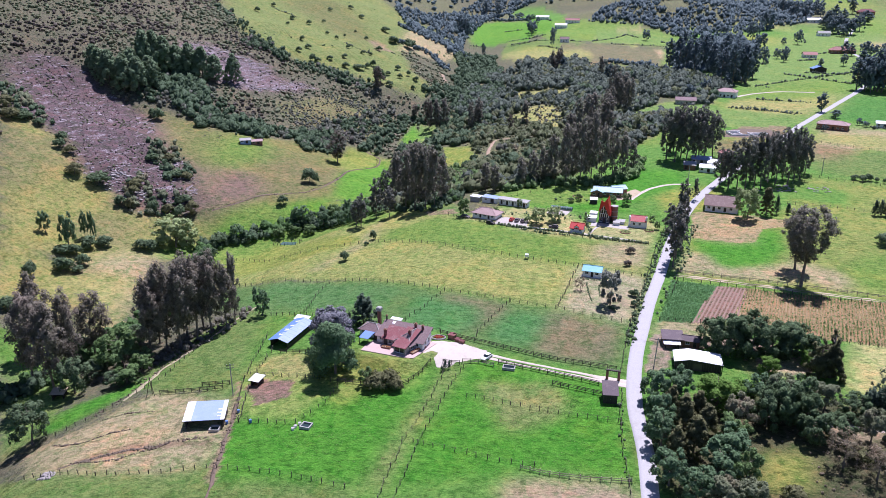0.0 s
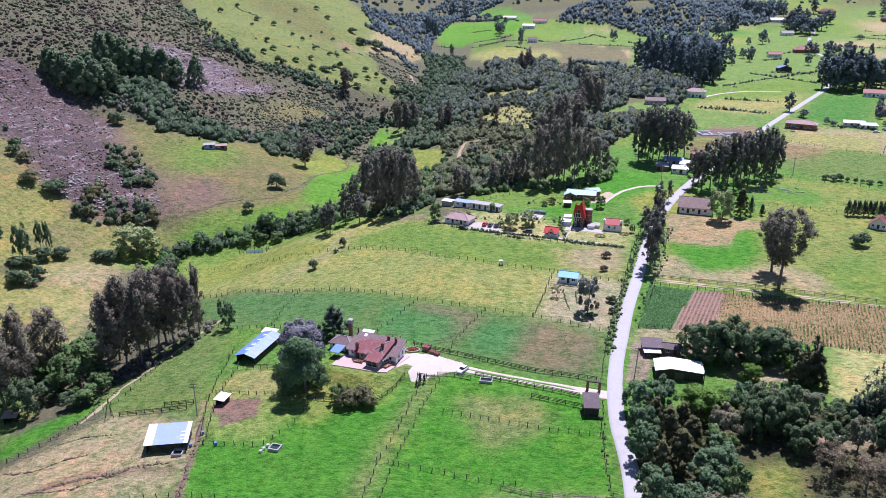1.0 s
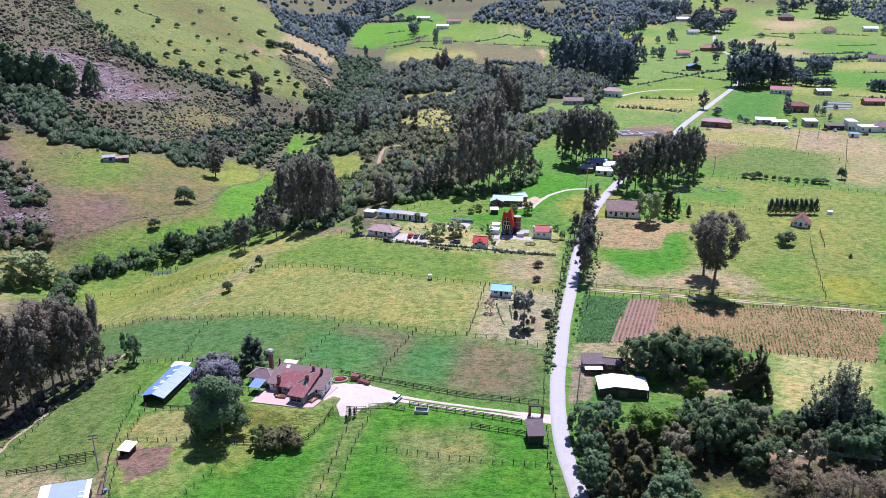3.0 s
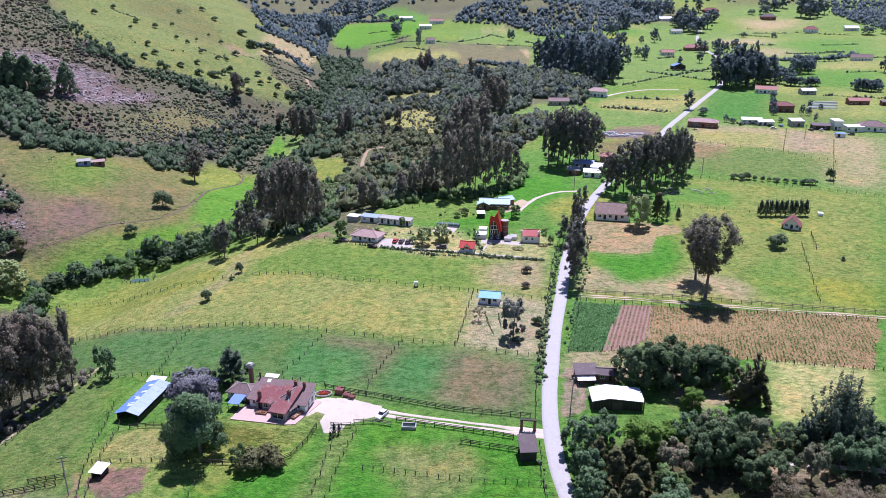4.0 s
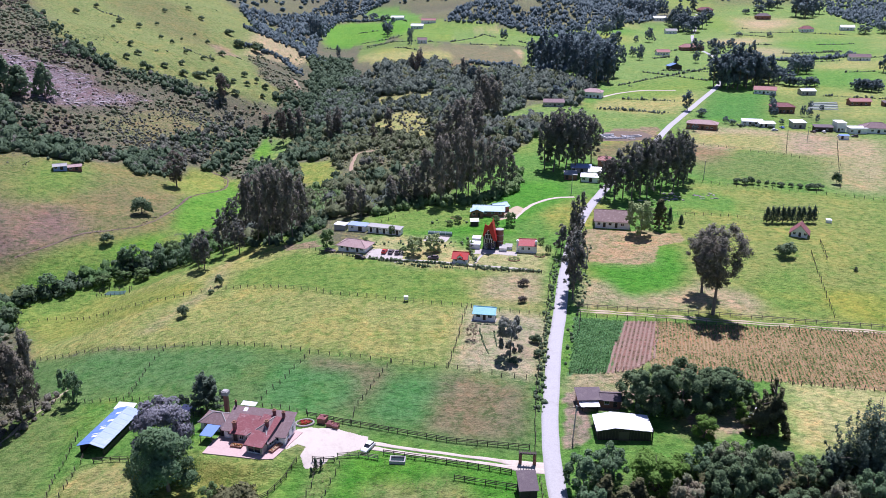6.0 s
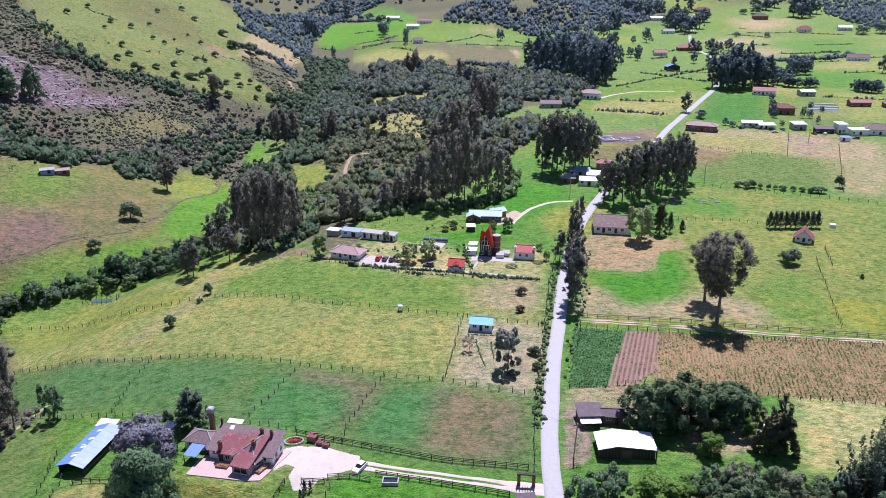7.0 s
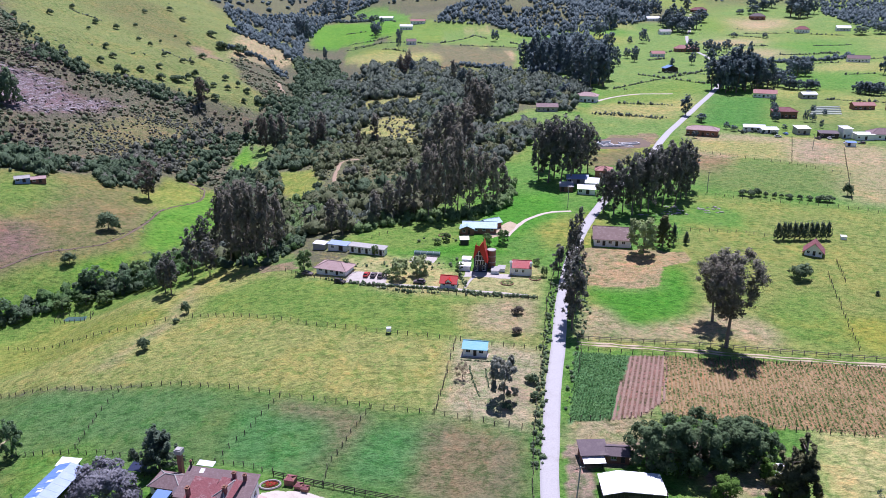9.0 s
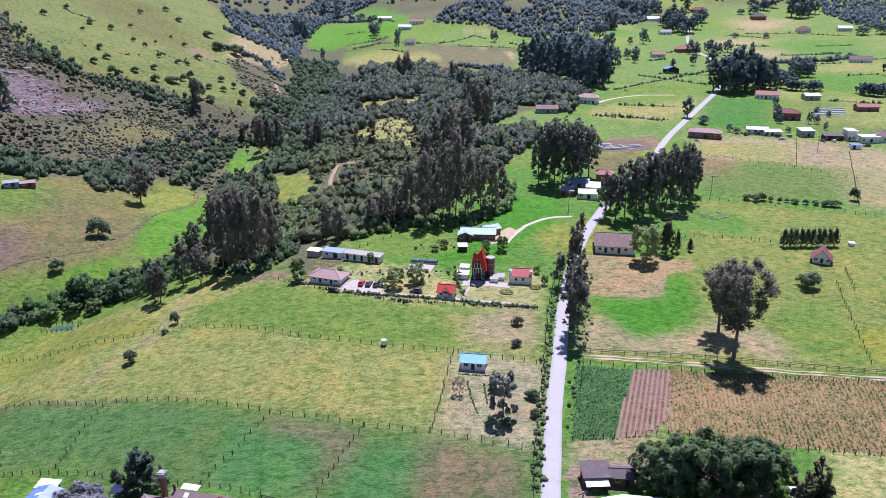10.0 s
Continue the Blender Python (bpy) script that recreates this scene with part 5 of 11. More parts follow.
def lobes_round(rng, h, w, n=46, low=0.16):
    """A broad crown of many small sprays, uneven in reach."""
    out = [(0, 0, h * 0.60, w * 0.20, w * 0.20, h * 0.2)]
    lean = rng.normal(size=2) * 0.07 * w
    for k in range(n):
        a, t = k * 2.4 + rng.random(), low + (0.93 - low) * rng.random() ** 0.8
        reach = w * 0.42 * math.sqrt(max(0.06, 1 - ((t - 0.45) / 0.58) ** 2)) * (0.35 + 0.75 * rng.random() ** 0.5)
        r = w * (0.052 + 0.066 * rng.random())
        out.append((reach * math.cos(a) + lean[0] * t, reach * math.sin(a) + lean[1] * t, h * t, r, r, r * (1.0 + 0.9 * rng.random())))
    return out


def lobes_lone(rng, h, w, n=95):
    """A dense fan of upswept sprays, widest high up, rounded at the top and fuller on one side."""
    out = [(0, 0, h * 0.66, w * 0.24, w * 0.24, h * 0.22), (0, 0, h * 0.44, w * 0.10, w * 0.10, h * 0.14)]
    for k in range(n):
        a, t = k * 2.4 + rng.random(), 0.30 + 0.66 * ((k + rng.random()) / n) ** 0.8
        full = min(1.0, 0.22 + 1.75 * (t - 0.28)) if t < 0.66 else math.sqrt(max(0.06, 1 - ((t - 0.66) / 0.33) ** 2))
        reach = w * 0.44 * full * (0.45 + 0.57 * rng.random() ** 0.5)
        r = w * (0.055 + 0.035 * rng.random())
        out.append((reach * math.cos(a) - 0.06 * w * (0.7 - t), reach * math.sin(a), h * t, r, r, r * (1.2 + 0.5 * rng.random())))
    return out


def lobes_dome(rng, h, w, n=26, low=0.12):
    """A dense, broad dome."""
    out = [(0, 0, h * 0.52, w * 0.30, w * 0.30, h * 0.33)]
    for k in range(n):
        a, t = k * 2.4 + rng.random(), low + (0.86 - low) * rng.random()
        reach = w * 0.5 * 0.72 * math.sqrt(max(0.1, 1 - ((t - 0.42) / 0.56) ** 2)) * (0.8 + 0.3 * rng.random())
        r = w * (0.09 + 0.08 * rng.random())
        out.append((reach * math.cos(a), reach * math.sin(a), h * t, r, r, r))
    return out


def lobes_pine(rng, h, w, n=44):
    """A dense rounded conifer, clothed to the ground."""
    out = [(0, 0, h * 0.45, w * 0.26, w * 0.26, h * 0.36), (0, 0, h * 0.7, w * 0.14, w * 0.14, h * 0.24)]
    for k in range(n):
        t = 0.05 + 0.9 * (k + rng.random()) / n
        reach = w * 0.44 * (1 - t**2.2) * (0.75 + 0.35 * rng.random())
        a, r = k * 2.4 + rng.random(), w * (0.07 + 0.06 * rng.random())
        out.append((reach * math.cos(a), reach * math.sin(a), h * t, r, r, r * 1.3))
    return out


def lobes_upright(rng, h, w, n=30):
    """Upswept spiky branches round a pointed top."""
    out = [(0, 0, h * 0.88, w * 0.05, w * 0.05, h * 0.12)]
    for k in range(n):
        t = 0.10 + 0.75 * (k + rng.random()) / n
        reach = w * 0.44 * (1 - t) ** 0.75 * (0.7 + 0.4 * rng.random())
        a, r = k * 2.4 + rng.random(), w * (0.035 + 0.03 * rng.random())
        out.append((0.55 * reach * math.cos(a), 0.55 * reach * math.sin(a), h * t, r * 2.2, r * 2.2, r * 2.0))
        out.append((reach * math.cos(a), reach * math.sin(a), h * (t + 0.06), r * 0.8, r * 0.8, r * 5.0))
    return out


def lobes_cypress(rng, h, w, n=60):
    """Two or three pointed leaders that rise from one dense skirt."""
    out = [(0, 0, h * 0.34, w * 0.20, w * 0.20, h * 0.28)]
    for k in range(n):
        lead = k % 3
        x0, y0, top = ((0, 0, 1.0), (0.20 * w, 0.05 * w, 0.86), (-0.18 * w, -0.06 * w, 0.78))[lead]
        t = 0.04 + 0.93 * (k + rng.random()) / n
        reach = w * (0.34 if lead == 0 else 0.24) * (1 - t) ** 0.9 * (0.7 + 0.4 * rng.random())
        a, r = k * 2.4 + rng.random(), w * (0.03 + 0.05 * (1 - t)) * (0.8 + 0.4 * rng.random())
        out.append((x0 + reach * math.cos(a), y0 + reach * math.sin(a), h * top * t, r, r, r * 2.2))
    return out


def lobes_spires(rng, h, w, n=34):
    """Many leaning pointed spires that rise from a broad base."""
    out = [(0, 0, h * 0.32, w * 0.30, w * 0.30, h * 0.28), (0, 0, h * 0.55, w * 0.19, w * 0.19, h * 0.27)]
    for k in range(n):
        a, u = k * 2.4 + rng.random() * 0.7, math.sqrt((k + 0.4) / n)
        foot, tip = 0.26 * w * u, 0.50 * w * u * (0.85 + 0.25 * rng.random())
        high = h * (0.96 - 0.62 * u**1.4) * (0.88 + 0.14 * rng.random())
        for j in range(5):
            t = (j + 0.5) / 5
            reach, r = foot + (tip - foot) * t, w * 0.058 * (1.15 - t) + 0.16
            out.append((reach * math.cos(a), reach * math.sin(a), h * 0.05 + (high - h * 0.05) * t, r, r, high * 0.13))
    return out


def lobes_shrub(rng, h, w, n=9):
    out = []
    for k in range(n):
        a = k * 2.4 + rng.random()
        reach = w * 0.5 * 0.62 * math.sqrt((k + 0.3) / n)
        r = w * (0.15 + 0.1 * rng.random())
        out.append((reach * math.cos(a), reach * math.sin(a), max(r * 0.5, h * (0.62 - 0.35 * (k / n)) * (0.8 + 0.4 * rng.random())), r, r, min(r, h * 0.33)))
    return out


STOCK = {}


def stock(kind, shape, variants, material, h, w, count, size, trunk, low=None, **more):
    for v in range(variants):
        seed = 100 * len(STOCK) + v
        lobes = shape(np.random.default_rng(seed), h, w) if low is None else shape(np.random.default_rng(seed), h, w, low=low)
        STOCK.setdefault(kind, []).append((lobes, seed, material, count, size, h, trunk, more))


stock("eucalyptus_tree", lobes_eucalyptus, 5, M_LEAF_DUSK, 22, 9, 1900, 0.44, 0.27, bend=0.7, shell=0.2)
stock("grove_eucalyptus", lobes_grove, 4, M_LEAF_GROVE, 22, 9, 6400, 0.26, 0.24, bend=0.8, shell=0.15, bare=30)
stock("dark_eucalyptus", lobes_eucalyptus, 4, M_LEAF_SHADY, 22, 9, 2000, 0.43, 0.26, bend=0.7, shell=0.2)
stock("row_tree", lobes_round, 3, M_LEAF_ROW, 12, 10, 6000, 0.29, 0.22, shell=0.5, low=0.04)
stock("lone_eucalyptus", lobes_lone, 2, M_LEAF_DUSK, 30, 18, 14000, 0.30, 0.5, bend=0.6, shell=0.0, bare=40)
stock("brown_eucalyptus_tree", lobes_eucalyptus, 3, M_LEAF_BROWN, 22, 9, 2600, 0.34, 0.26, bend=0.8, shell=0.2, bare=30)
stock("broadleaf_tree", lobes_round, 4, M_LEAF_DARK, 12, 10, 4700, 0.30, 0.26, shell=0.5)
stock("grey_green_tree", lobes_round, 3, M_LEAF_TEAL, 11, 9, 4600, 0.285, 0.24, shell=0.5)
stock("green_tree", lobes_round, 2, M_LEAF_GREEN, 11, 9, 4600, 0.285, 0.24, shell=0.5)
stock("leafy_tree", lobes_dome, 2, M_LEAF_BRIGHT, 11, 9, 4200, 0.28, 0.24, shell=0.5)
stock("stream_tree", lobes_round, 3, M_LEAF_TEAL, 11, 9, 2400, 0.38, 0.24, shell=0.5)
stock("settlement_tree", lobes_round, 2, M_LEAF_GREEN, 11, 9, 2000, 0.40, 0.24, shell=0.5)
stock("willow_tree", lobes_round, 2, M_LEAF_YELLOW, 11, 9, 4200, 0.30, 0.2, shell=0.45, droop=-0.3, low=0.06)
stock("silver_tree", lobes_dome, 2, M_LEAF_SILVER, 15, 14, 9000, 0.33, 0.36, shell=0.5)
stock("shade_tree", lobes_dome, 1, M_LEAF_TEAL, 15, 14, 12000, 0.30, 0.36, shell=0.5, low=0.05)
stock("conifer_tree", lobes_upright, 3, M_LEAF_PINE, 14, 8, 8000, 0.20, 0.22, bend=0.15, base=0.1, shell=0.1)
stock("planted_conifer", lobes_upright, 2, M_LEAF_PINE, 14, 8, 2200, 0.36, 0.22, bend=0.15, base=0.1, shell=0.1)
stock("pine_tree", lobes_pine, 3, M_LEAF_PINEHILL, 20, 14, 4200, 0.60, 0.30, bend=0.15, base=0.1, shell=0.6)
stock("cypress_tree", lobes_pine, 2, M_LEAF_OLIVE, 13, 6, 5200, 0.28, 0.24, bend=0.2, base=0.1, shell=0.3)
stock("bare_tree", lobes_round, 2, M_LEAF_DRY, 11, 8, 2200, 0.18, 0.20, shell=0.2, bare=70)
stock("grey_tree", lobes_round, 1, M_LEAF_PALE, 11, 8, 8000, 0.25, 0.2, shell=0.3, low=0.12)
stock("shrub", lobes_shrub, 4, M_LEAF_DARK, 4, 5, 640, 0.32, 0.09, bend=0.2, shell=0.3)
# Far trees: their blue is haze put into the leaf colour.
stock("far_tree", lobes_round, 3, M_LEAF_HAZED, 12, 10, 900, 0.62, 0.30, shell=0.3)
stock("far_eucalyptus", lobes_eucalyptus, 3, M_LEAF_HAZED, 22, 9, 1000, 0.66, 0.34, bend=0.6, shell=0.3)
stock("brown_shrub", lobes_shrub, 2, M_LEAF_BROWN, 4, 5, 600, 0.30, 0.09, bend=0.2, shell=0.35)
stock("olive_shrub", lobes_shrub, 3, M_LEAF_OLIVE, 4, 5, 600, 0.34, 0.09, bend=0.2, shell=0.35)
stock("olive_tree", lobes_round, 2, M_LEAF_DULL, 11, 9, 4400, 0.27, 0.24, shell=0.45, low=0.28)
stock("spired_conifer", lobes_spires, 1, M_LEAF_PINE, 19, 16, 14000, 0.24, 0.4, bend=0.2, base=0.08, shell=0.1)
stock("pointed_cypress", lobes_cypress, 2, M_LEAF_OLIVE, 13, 6, 7000, 0.22, 0.24, bend=0.2, base=0.1, shell=0.3)

MADE = {}
_plant = random.Random(5)


def plant(kind, rows, name, label, category, group="", tallest=99):
    """One tree of its own at each place, from the stock of that kind."""
    for x, y, h, w in rows:
        variant = _plant.randrange(len(STOCK[kind]))
        lobes, seed, material, count, size, h0, trunk, more = STOCK[kind][variant]
        key = (kind, variant, name)
        lobes_w = 2 * max(max(abs(l[0]) + l[3], abs(l[1]) + l[4]) for l in lobes)
        h = min(h, tallest)
        sx, sz = w / lobes_w * 1.06, h / h0
        m = pose(x, y, float(ground_z(x, y)) - 0.05, _plant.uniform(-2, 2), _plant.uniform(-2, 2), _plant.uniform(0, 360)) @ Matrix.Diagonal((sx, sx, sz, 1))
        if key in MADE:
            copy_thing(MADE[key], m @ Matrix.Diagonal((*(1 / v for v in MADE[key].scale), 1)))
            continue
        twin = next((t for k, t in MADE.items() if k[:2] == (kind, variant)), None)
        if twin:
            ob = copy_thing(twin, m @ Matrix.Diagonal((*(1 / v for v in twin.scale), 1)))
            ob.name = name
        else:
            ob = make_tree(name, seed, material, lobes, count, size, h0, trunk, **more)
            ob.matrix_basis = m
        for stale in ("height", "width", "group"):
            if stale in ob:
                del ob[stale]
        tagged(ob, label, category, group)
        MADE[key] = ob


plant("grove_eucalyptus", [(x, y, h, 1.05 * w) for x, y, h, w in EUC_STREAM[:5]], "eucalyptus_tree", "tall brown-crowned eucalyptus in the stream gully", "tree", "gully eucalyptus grove", 34)
plant("grove_eucalyptus", EUC_STREAM[5:11], "eucalyptus_tree", "tall dusky eucalyptus on the paddock's edge", "tree", "bank eucalyptus grove", 34)
plant("eucalyptus_tree", EUC_STREAM[11:12], "eucalyptus_tree", "slender eucalyptus with a bare pale trunk", "tree")
plant("grove_eucalyptus", EUC_STREAM[12:], "eucalyptus_tree", "tall brown-crowned eucalyptus on the paddock's edge", "tree", "bank eucalyptus grove", 34)
plant("green_tree", BUSH_STREAM[:4], "broadleaf_tree", "bushy green tree below the eucalyptus grove", "tree", "gully undergrowth")
plant("broadleaf_tree", BUSH_STREAM[4:], "broadleaf_tree", "leafy bushy tree in the stream gully", "tree", "gully undergrowth")
plant("green_tree", [(-139.8, 160.6, 14.6, 15.9), (-129.3, 154.9, 7.0, 8.0)], "broadleaf_tree", "leafy olive-green tree below the eucalyptus grove", "tree", "gully undergrowth")
plant("grey_green_tree", GARDEN_TREE[:1], "garden_tree", "small green tree beside the paddock fence", "tree")
plant("olive_shrub", [(-46.2, 140.0, 5.2, 8.0), (-42.6, 141.2, 5.6, 8.2), (-40.0, 139.2, 4.0, 5.0)], "garden_shrub", "wide olive shrub in the garden", "shrub", "garden shrubs")
plant("green_tree", [(-49.0, 141.5, 5.4, 5.5)], "garden_tree", "spreading green and brown tree in the garden", "tree")
plant("conifer_tree", [(-28.2, 151.1, 3.6, 1.4), (-27.1, 151.6, 3.0, 1.2), (-28.9, 149.9, 2.2, 1.1), (-69.4, 184.0, 2.5, 2.5)], "small_conifer", "small dark conifer beside the farmyard gate", "tree", "farmyard conifers")
plant("conifer_tree", [(x, y, 1.05 * h, 1.4 * w) for x, y, h, w in CONIFER_DARK[:1]], "conifer_tree", "dark conifer behind the farmhouse chimney", "tree")
plant("pointed_cypress", [(76.4, 162.8, 13.0, 8.0), (79.6, 163.8, 15.6, 9.0)], "cypress_tree", "dark olive cypress beside the pale paddock", "tree", "paddock cypresses")
plant("conifer_tree", [(84.0, 145.0, 9.0, 6.0), (99.0, 147.0, 10.0, 7.0)], "conifer_tree", "dark spiky conifer beside the pale paddock", "tree", "woodland conifers")
plant("silver_tree", SILVER[:1], "silver_tree", "large silver-grey tree beside the farmhouse", "tree")
plant("shade_tree", SILVER[1:], "garden_tree", "large grey-green tree casting shade on the garden", "tree")
plant("row_tree", [(x, y, (0.9 if x < 65 else 0.72) * h, w) for x, y, h, w in BROAD_ROW], "broadleaf_tree", "dense dark green tree in a row behind the barn", "tree", "trees behind the barn")
plant("leafy_tree", [(62.8, 161.8, 6.2, 6.6), (74.6, 168.6, 4.9, 4.4)], "round_bush", "round light green bush on the bare yard", "bush")
plant("lone_eucalyptus", [(86.6, 226.8, 29.5, 19.0), (88.5, 243.5, 21.0, 14.0)], "eucalyptus_tree", "lone tall eucalyptus standing in open pasture", "tree", "pasture eucalyptus pair")
plant("planted_conifer", [(x, y, 7.6, 3.5) for x, y, _, _ in CONE_ROW], "small_conifer", "small dark conifer in a short planted row", "tree", "planted conifer row")
plant("shrub", HEDGE_FAR, "hedge_shrub", "dark shrub along a pasture boundary", "shrub", "boundary hedge")
plant("dark_eucalyptus", [(x, y, h, 1.25 * w) for x, y, h, w in EUC_ROAD], "eucalyptus_tree", "tall eucalyptus with bare trunks beside the road", "tree", "roadside eucalyptus grove")
plant("dark_eucalyptus", [(x, y, 1.05 * h, 1.3 * w) for x, y, h, w in EUC_MID], "eucalyptus_tree", "tall dark eucalyptus behind the roadside sheds", "tree", "eucalyptus stand behind the sheds")
plant("eucalyptus_tree", EUC_WEST, "eucalyptus_tree", "tall dark eucalyptus at the head of the stream", "tree", "stream-head eucalyptus grove")
plant("eucalyptus_tree", EUC_VALLEY, "eucalyptus_tree", "tall eucalyptus on the wooded valley's edge", "tree", "valley-edge eucalyptus row")
EUC_BELT = [(-1, 430), (9, 459), (14, 485), (22, 512), (30, 551), (36, 571), (39, 553), (29, 593), (14, 403), (20, 458), (26, 530), (3, 445), (34, 586), (23, 490)]
plant("eucalyptus_tree", [(x, y, 22 + 9 * ((k * 7) % 10) / 10, 8 + (k * 3) % 4) for k, (x, y) in enumerate(EUC_BELT)], "eucalyptus_tree", "tall dusky eucalyptus in the valley belt", "tree", "valley eucalyptus belt")
plant("eucalyptus_tree", [(-106, 534, 25, 9), (-113, 541, 22, 8), (-101, 542, 24, 9), (-78, 531, 22, 8), (-73, 537, 24, 9), (-35, 511, 20, 8), (-30, 778, 22, 9), (-22, 784, 25, 9), (20, 733, 20, 8)], "eucalyptus_tree", "lone dusky eucalyptus standing out of the valley wood", "tree", "scattered valley eucalyptus")
FAR_GROVE = [(89, 776), (95, 751), (103, 751), (110, 744), (119, 752), (121, 712), (127, 687), (134, 674), (147, 686), (159, 717), (153, 745), (140, 763), (130, 801), (114, 816), (104, 790), (118, 778), (131, 731), (142, 712), (126, 760), (148, 728)]
plant("far_eucalyptus", [(x, y, 30 + 8 * ((k * 7) % 10) / 10, 13) for k, (x, y) in enumerate(FAR_GROVE)], "eucalyptus_tree", "tall haze-blue tree in a dense far grove", "tree", "far eucalyptus grove")
plant("far_eucalyptus", [(x + dx, y + dy, 27, 14) for x, y in ((239, 652), (249, 658), (262, 668), (274, 674)) for dx, dy in ((-6, 10), (5, 14), (9, -4))], "eucalyptus_tree", "dark tree in the dense grove beside the road", "tree", "distant roadside trees")
plant("brown_eucalyptus_tree", EUC_BROWN, "eucalyptus_tree", "thin brown eucalyptus standing out of the scrub", "tree", "scattered valley eucalyptus")
plant("dark_eucalyptus", EUC_VERGE, "eucalyptus_tree", "tall narrow eucalyptus on the road verge", "tree", "verge eucalyptus")
plant("willow_tree", WILLOW[:1], "willow_tree", "pale green willow beside the old tiled house", "tree")
plant("cypress_tree", WILLOW[1:], "cypress_tree", "dark tree behind the willow", "tree")
plant("conifer_tree", SMALL_CONE, "small_conifer", "small pointed conifer on open grass", "tree")
plant("willow_tree", [(-10.5, 274.3, 7.2, 7.4), (-2.8, 278.4, 7.0, 7.6)], "garden_tree", "leafy light green tree beside the car park", "tree")
plant("settlement_tree", SETTLE_TREE[2:], "garden_tree", "small garden tree among the houses", "tree", "settlement garden trees")
plant("far_tree", [(257.9, 600.5, 6, 5), (245.7, 569.3, 7, 6), (233, 536, 6, 6), (273.5, 569, 5, 4.5), (256.6, 533.5, 6, 5), (276, 556, 4, 4), (160.7, 484.3, 4.5, 4), (225.8, 505.7, 3.5, 4), (236.7, 498.7, 4, 4.5), (191.6, 502.0, 4, 5), (189, 507, 5, 4.5), (301, 634, 5, 6)], "roadside_tree", "small dark tree among the roadside houses", "tree", "trees among the roadside houses")
plant("grey_tree", [(19.6, 199.0, 13.0, 7.6)], "grey_tree", "grey-leaved tree in the dry house yard", "tree")
plant("bare_tree", [(9.4, 209.5, 5.0, 4.2)], "bare_tree", "small half-bare tree in the dry house yard", "tree")
plant("shrub", [(26.8, 207.3, 2.6, 2.6), (20.2, 195.4, 1.6, 3.4)], "yard_shrub", "dark shrub in the dry house yard", "shrub")
plant("brown_shrub", DOME_BUSH[:2], "dome_shrub", "brown dome-shaped shrub on dry pasture", "shrub", "brown pasture shrubs")
plant("shrub", DOME_BUSH[2:], "lone_shrub", "dark round shrub standing alone in pasture", "shrub", "lone pasture shrubs")
plant("pine_tree", PINE_HILL, "pine_tree", "dark pine in a clump on the rocky hillside", "tree", "hillside pine clump")
plant("stream_tree", [(-133.9, 311.7, 11, 10), (-122, 313, 9, 9)], "broadleaf_tree", "grey-green tree in the stream thicket", "tree", "stream trees")
plant("settlement_tree", [(-120, 322, 8, 9), (-126.6, 305, 5, 8), (-141.7, 300, 5, 7), (-134.4, 304, 5, 7)], "broadleaf_tree", "bright leafy tree in the stream thicket", "tree", "stream trees")
plant("dark_eucalyptus", [(-93.8, 286, 17, 7), (-97, 289, 14, 6), (-90.5, 301, 20, 8), (-89, 314, 22, 8), (-83, 298, 16, 7)], "eucalyptus_tree", "dusky eucalyptus beside the stream", "tree", "stream trees")
plant("stream_tree", [(-161.7, 293.5, 8, 8), (-154.6, 293, 5, 6), (-114, 328, 9, 6), (-105, 305, 9, 9), (-99, 297, 8, 8), (-112, 310, 8, 9)], "broadleaf_tree", "dark bushy tree in the stream thicket", "tree", "stream trees")
plant("far_tree", [(550, 1383, 20, 20), (561, 1361, 18, 18), (588, 1393, 22, 20), (599, 1338, 24, 22), (607, 1310, 22, 20), (340, 1131, 20, 18), (343, 1102, 16, 16), (361, 1123, 22, 18), (381, 1153, 22, 18), (345, 1177, 22, 20), (322, 1288, 24, 18), (345, 1307, 22, 18), (374, 1347, 22, 20), (321, 1361, 24, 20), (256, 1153, 26, 20), (219, 1050, 24, 18), (317, 917, 16, 13), (321, 900, 14, 12), (344, 932, 14, 12), (357, 761, 13, 13), (347, 768, 15, 12), (355, 641, 9, 10), (366, 649, 9, 9), (213, 839, 14, 9), (266, 815, 12, 8)], "broadleaf_tree", "dark tree among far fields", "tree", "distant field trees")
_hb = random.Random(8)
HILL_MIX = [(x + _hb.uniform(-3, 3), y + _hb.uniform(-3, 3), h * _hb.uniform(0.45, 0.95), w * _hb.uniform(0.4, 0.95)) for x, y, h, w in HILL_BUSH for _ in range(2)]
plant("olive_shrub", HILL_MIX[0::3], "hill_shrub", "olive shrub on the purple-brown hillside", "shrub", "hillside shrubs")
plant("shrub", HILL_MIX[1::3], "hill_shrub", "dark green shrub on the purple-brown hillside", "shrub", "hillside shrubs")
plant("brown_shrub", HILL_MIX[2::3], "hill_shrub", "brownish shrub on the purple-brown hillside", "shrub", "hillside shrubs")
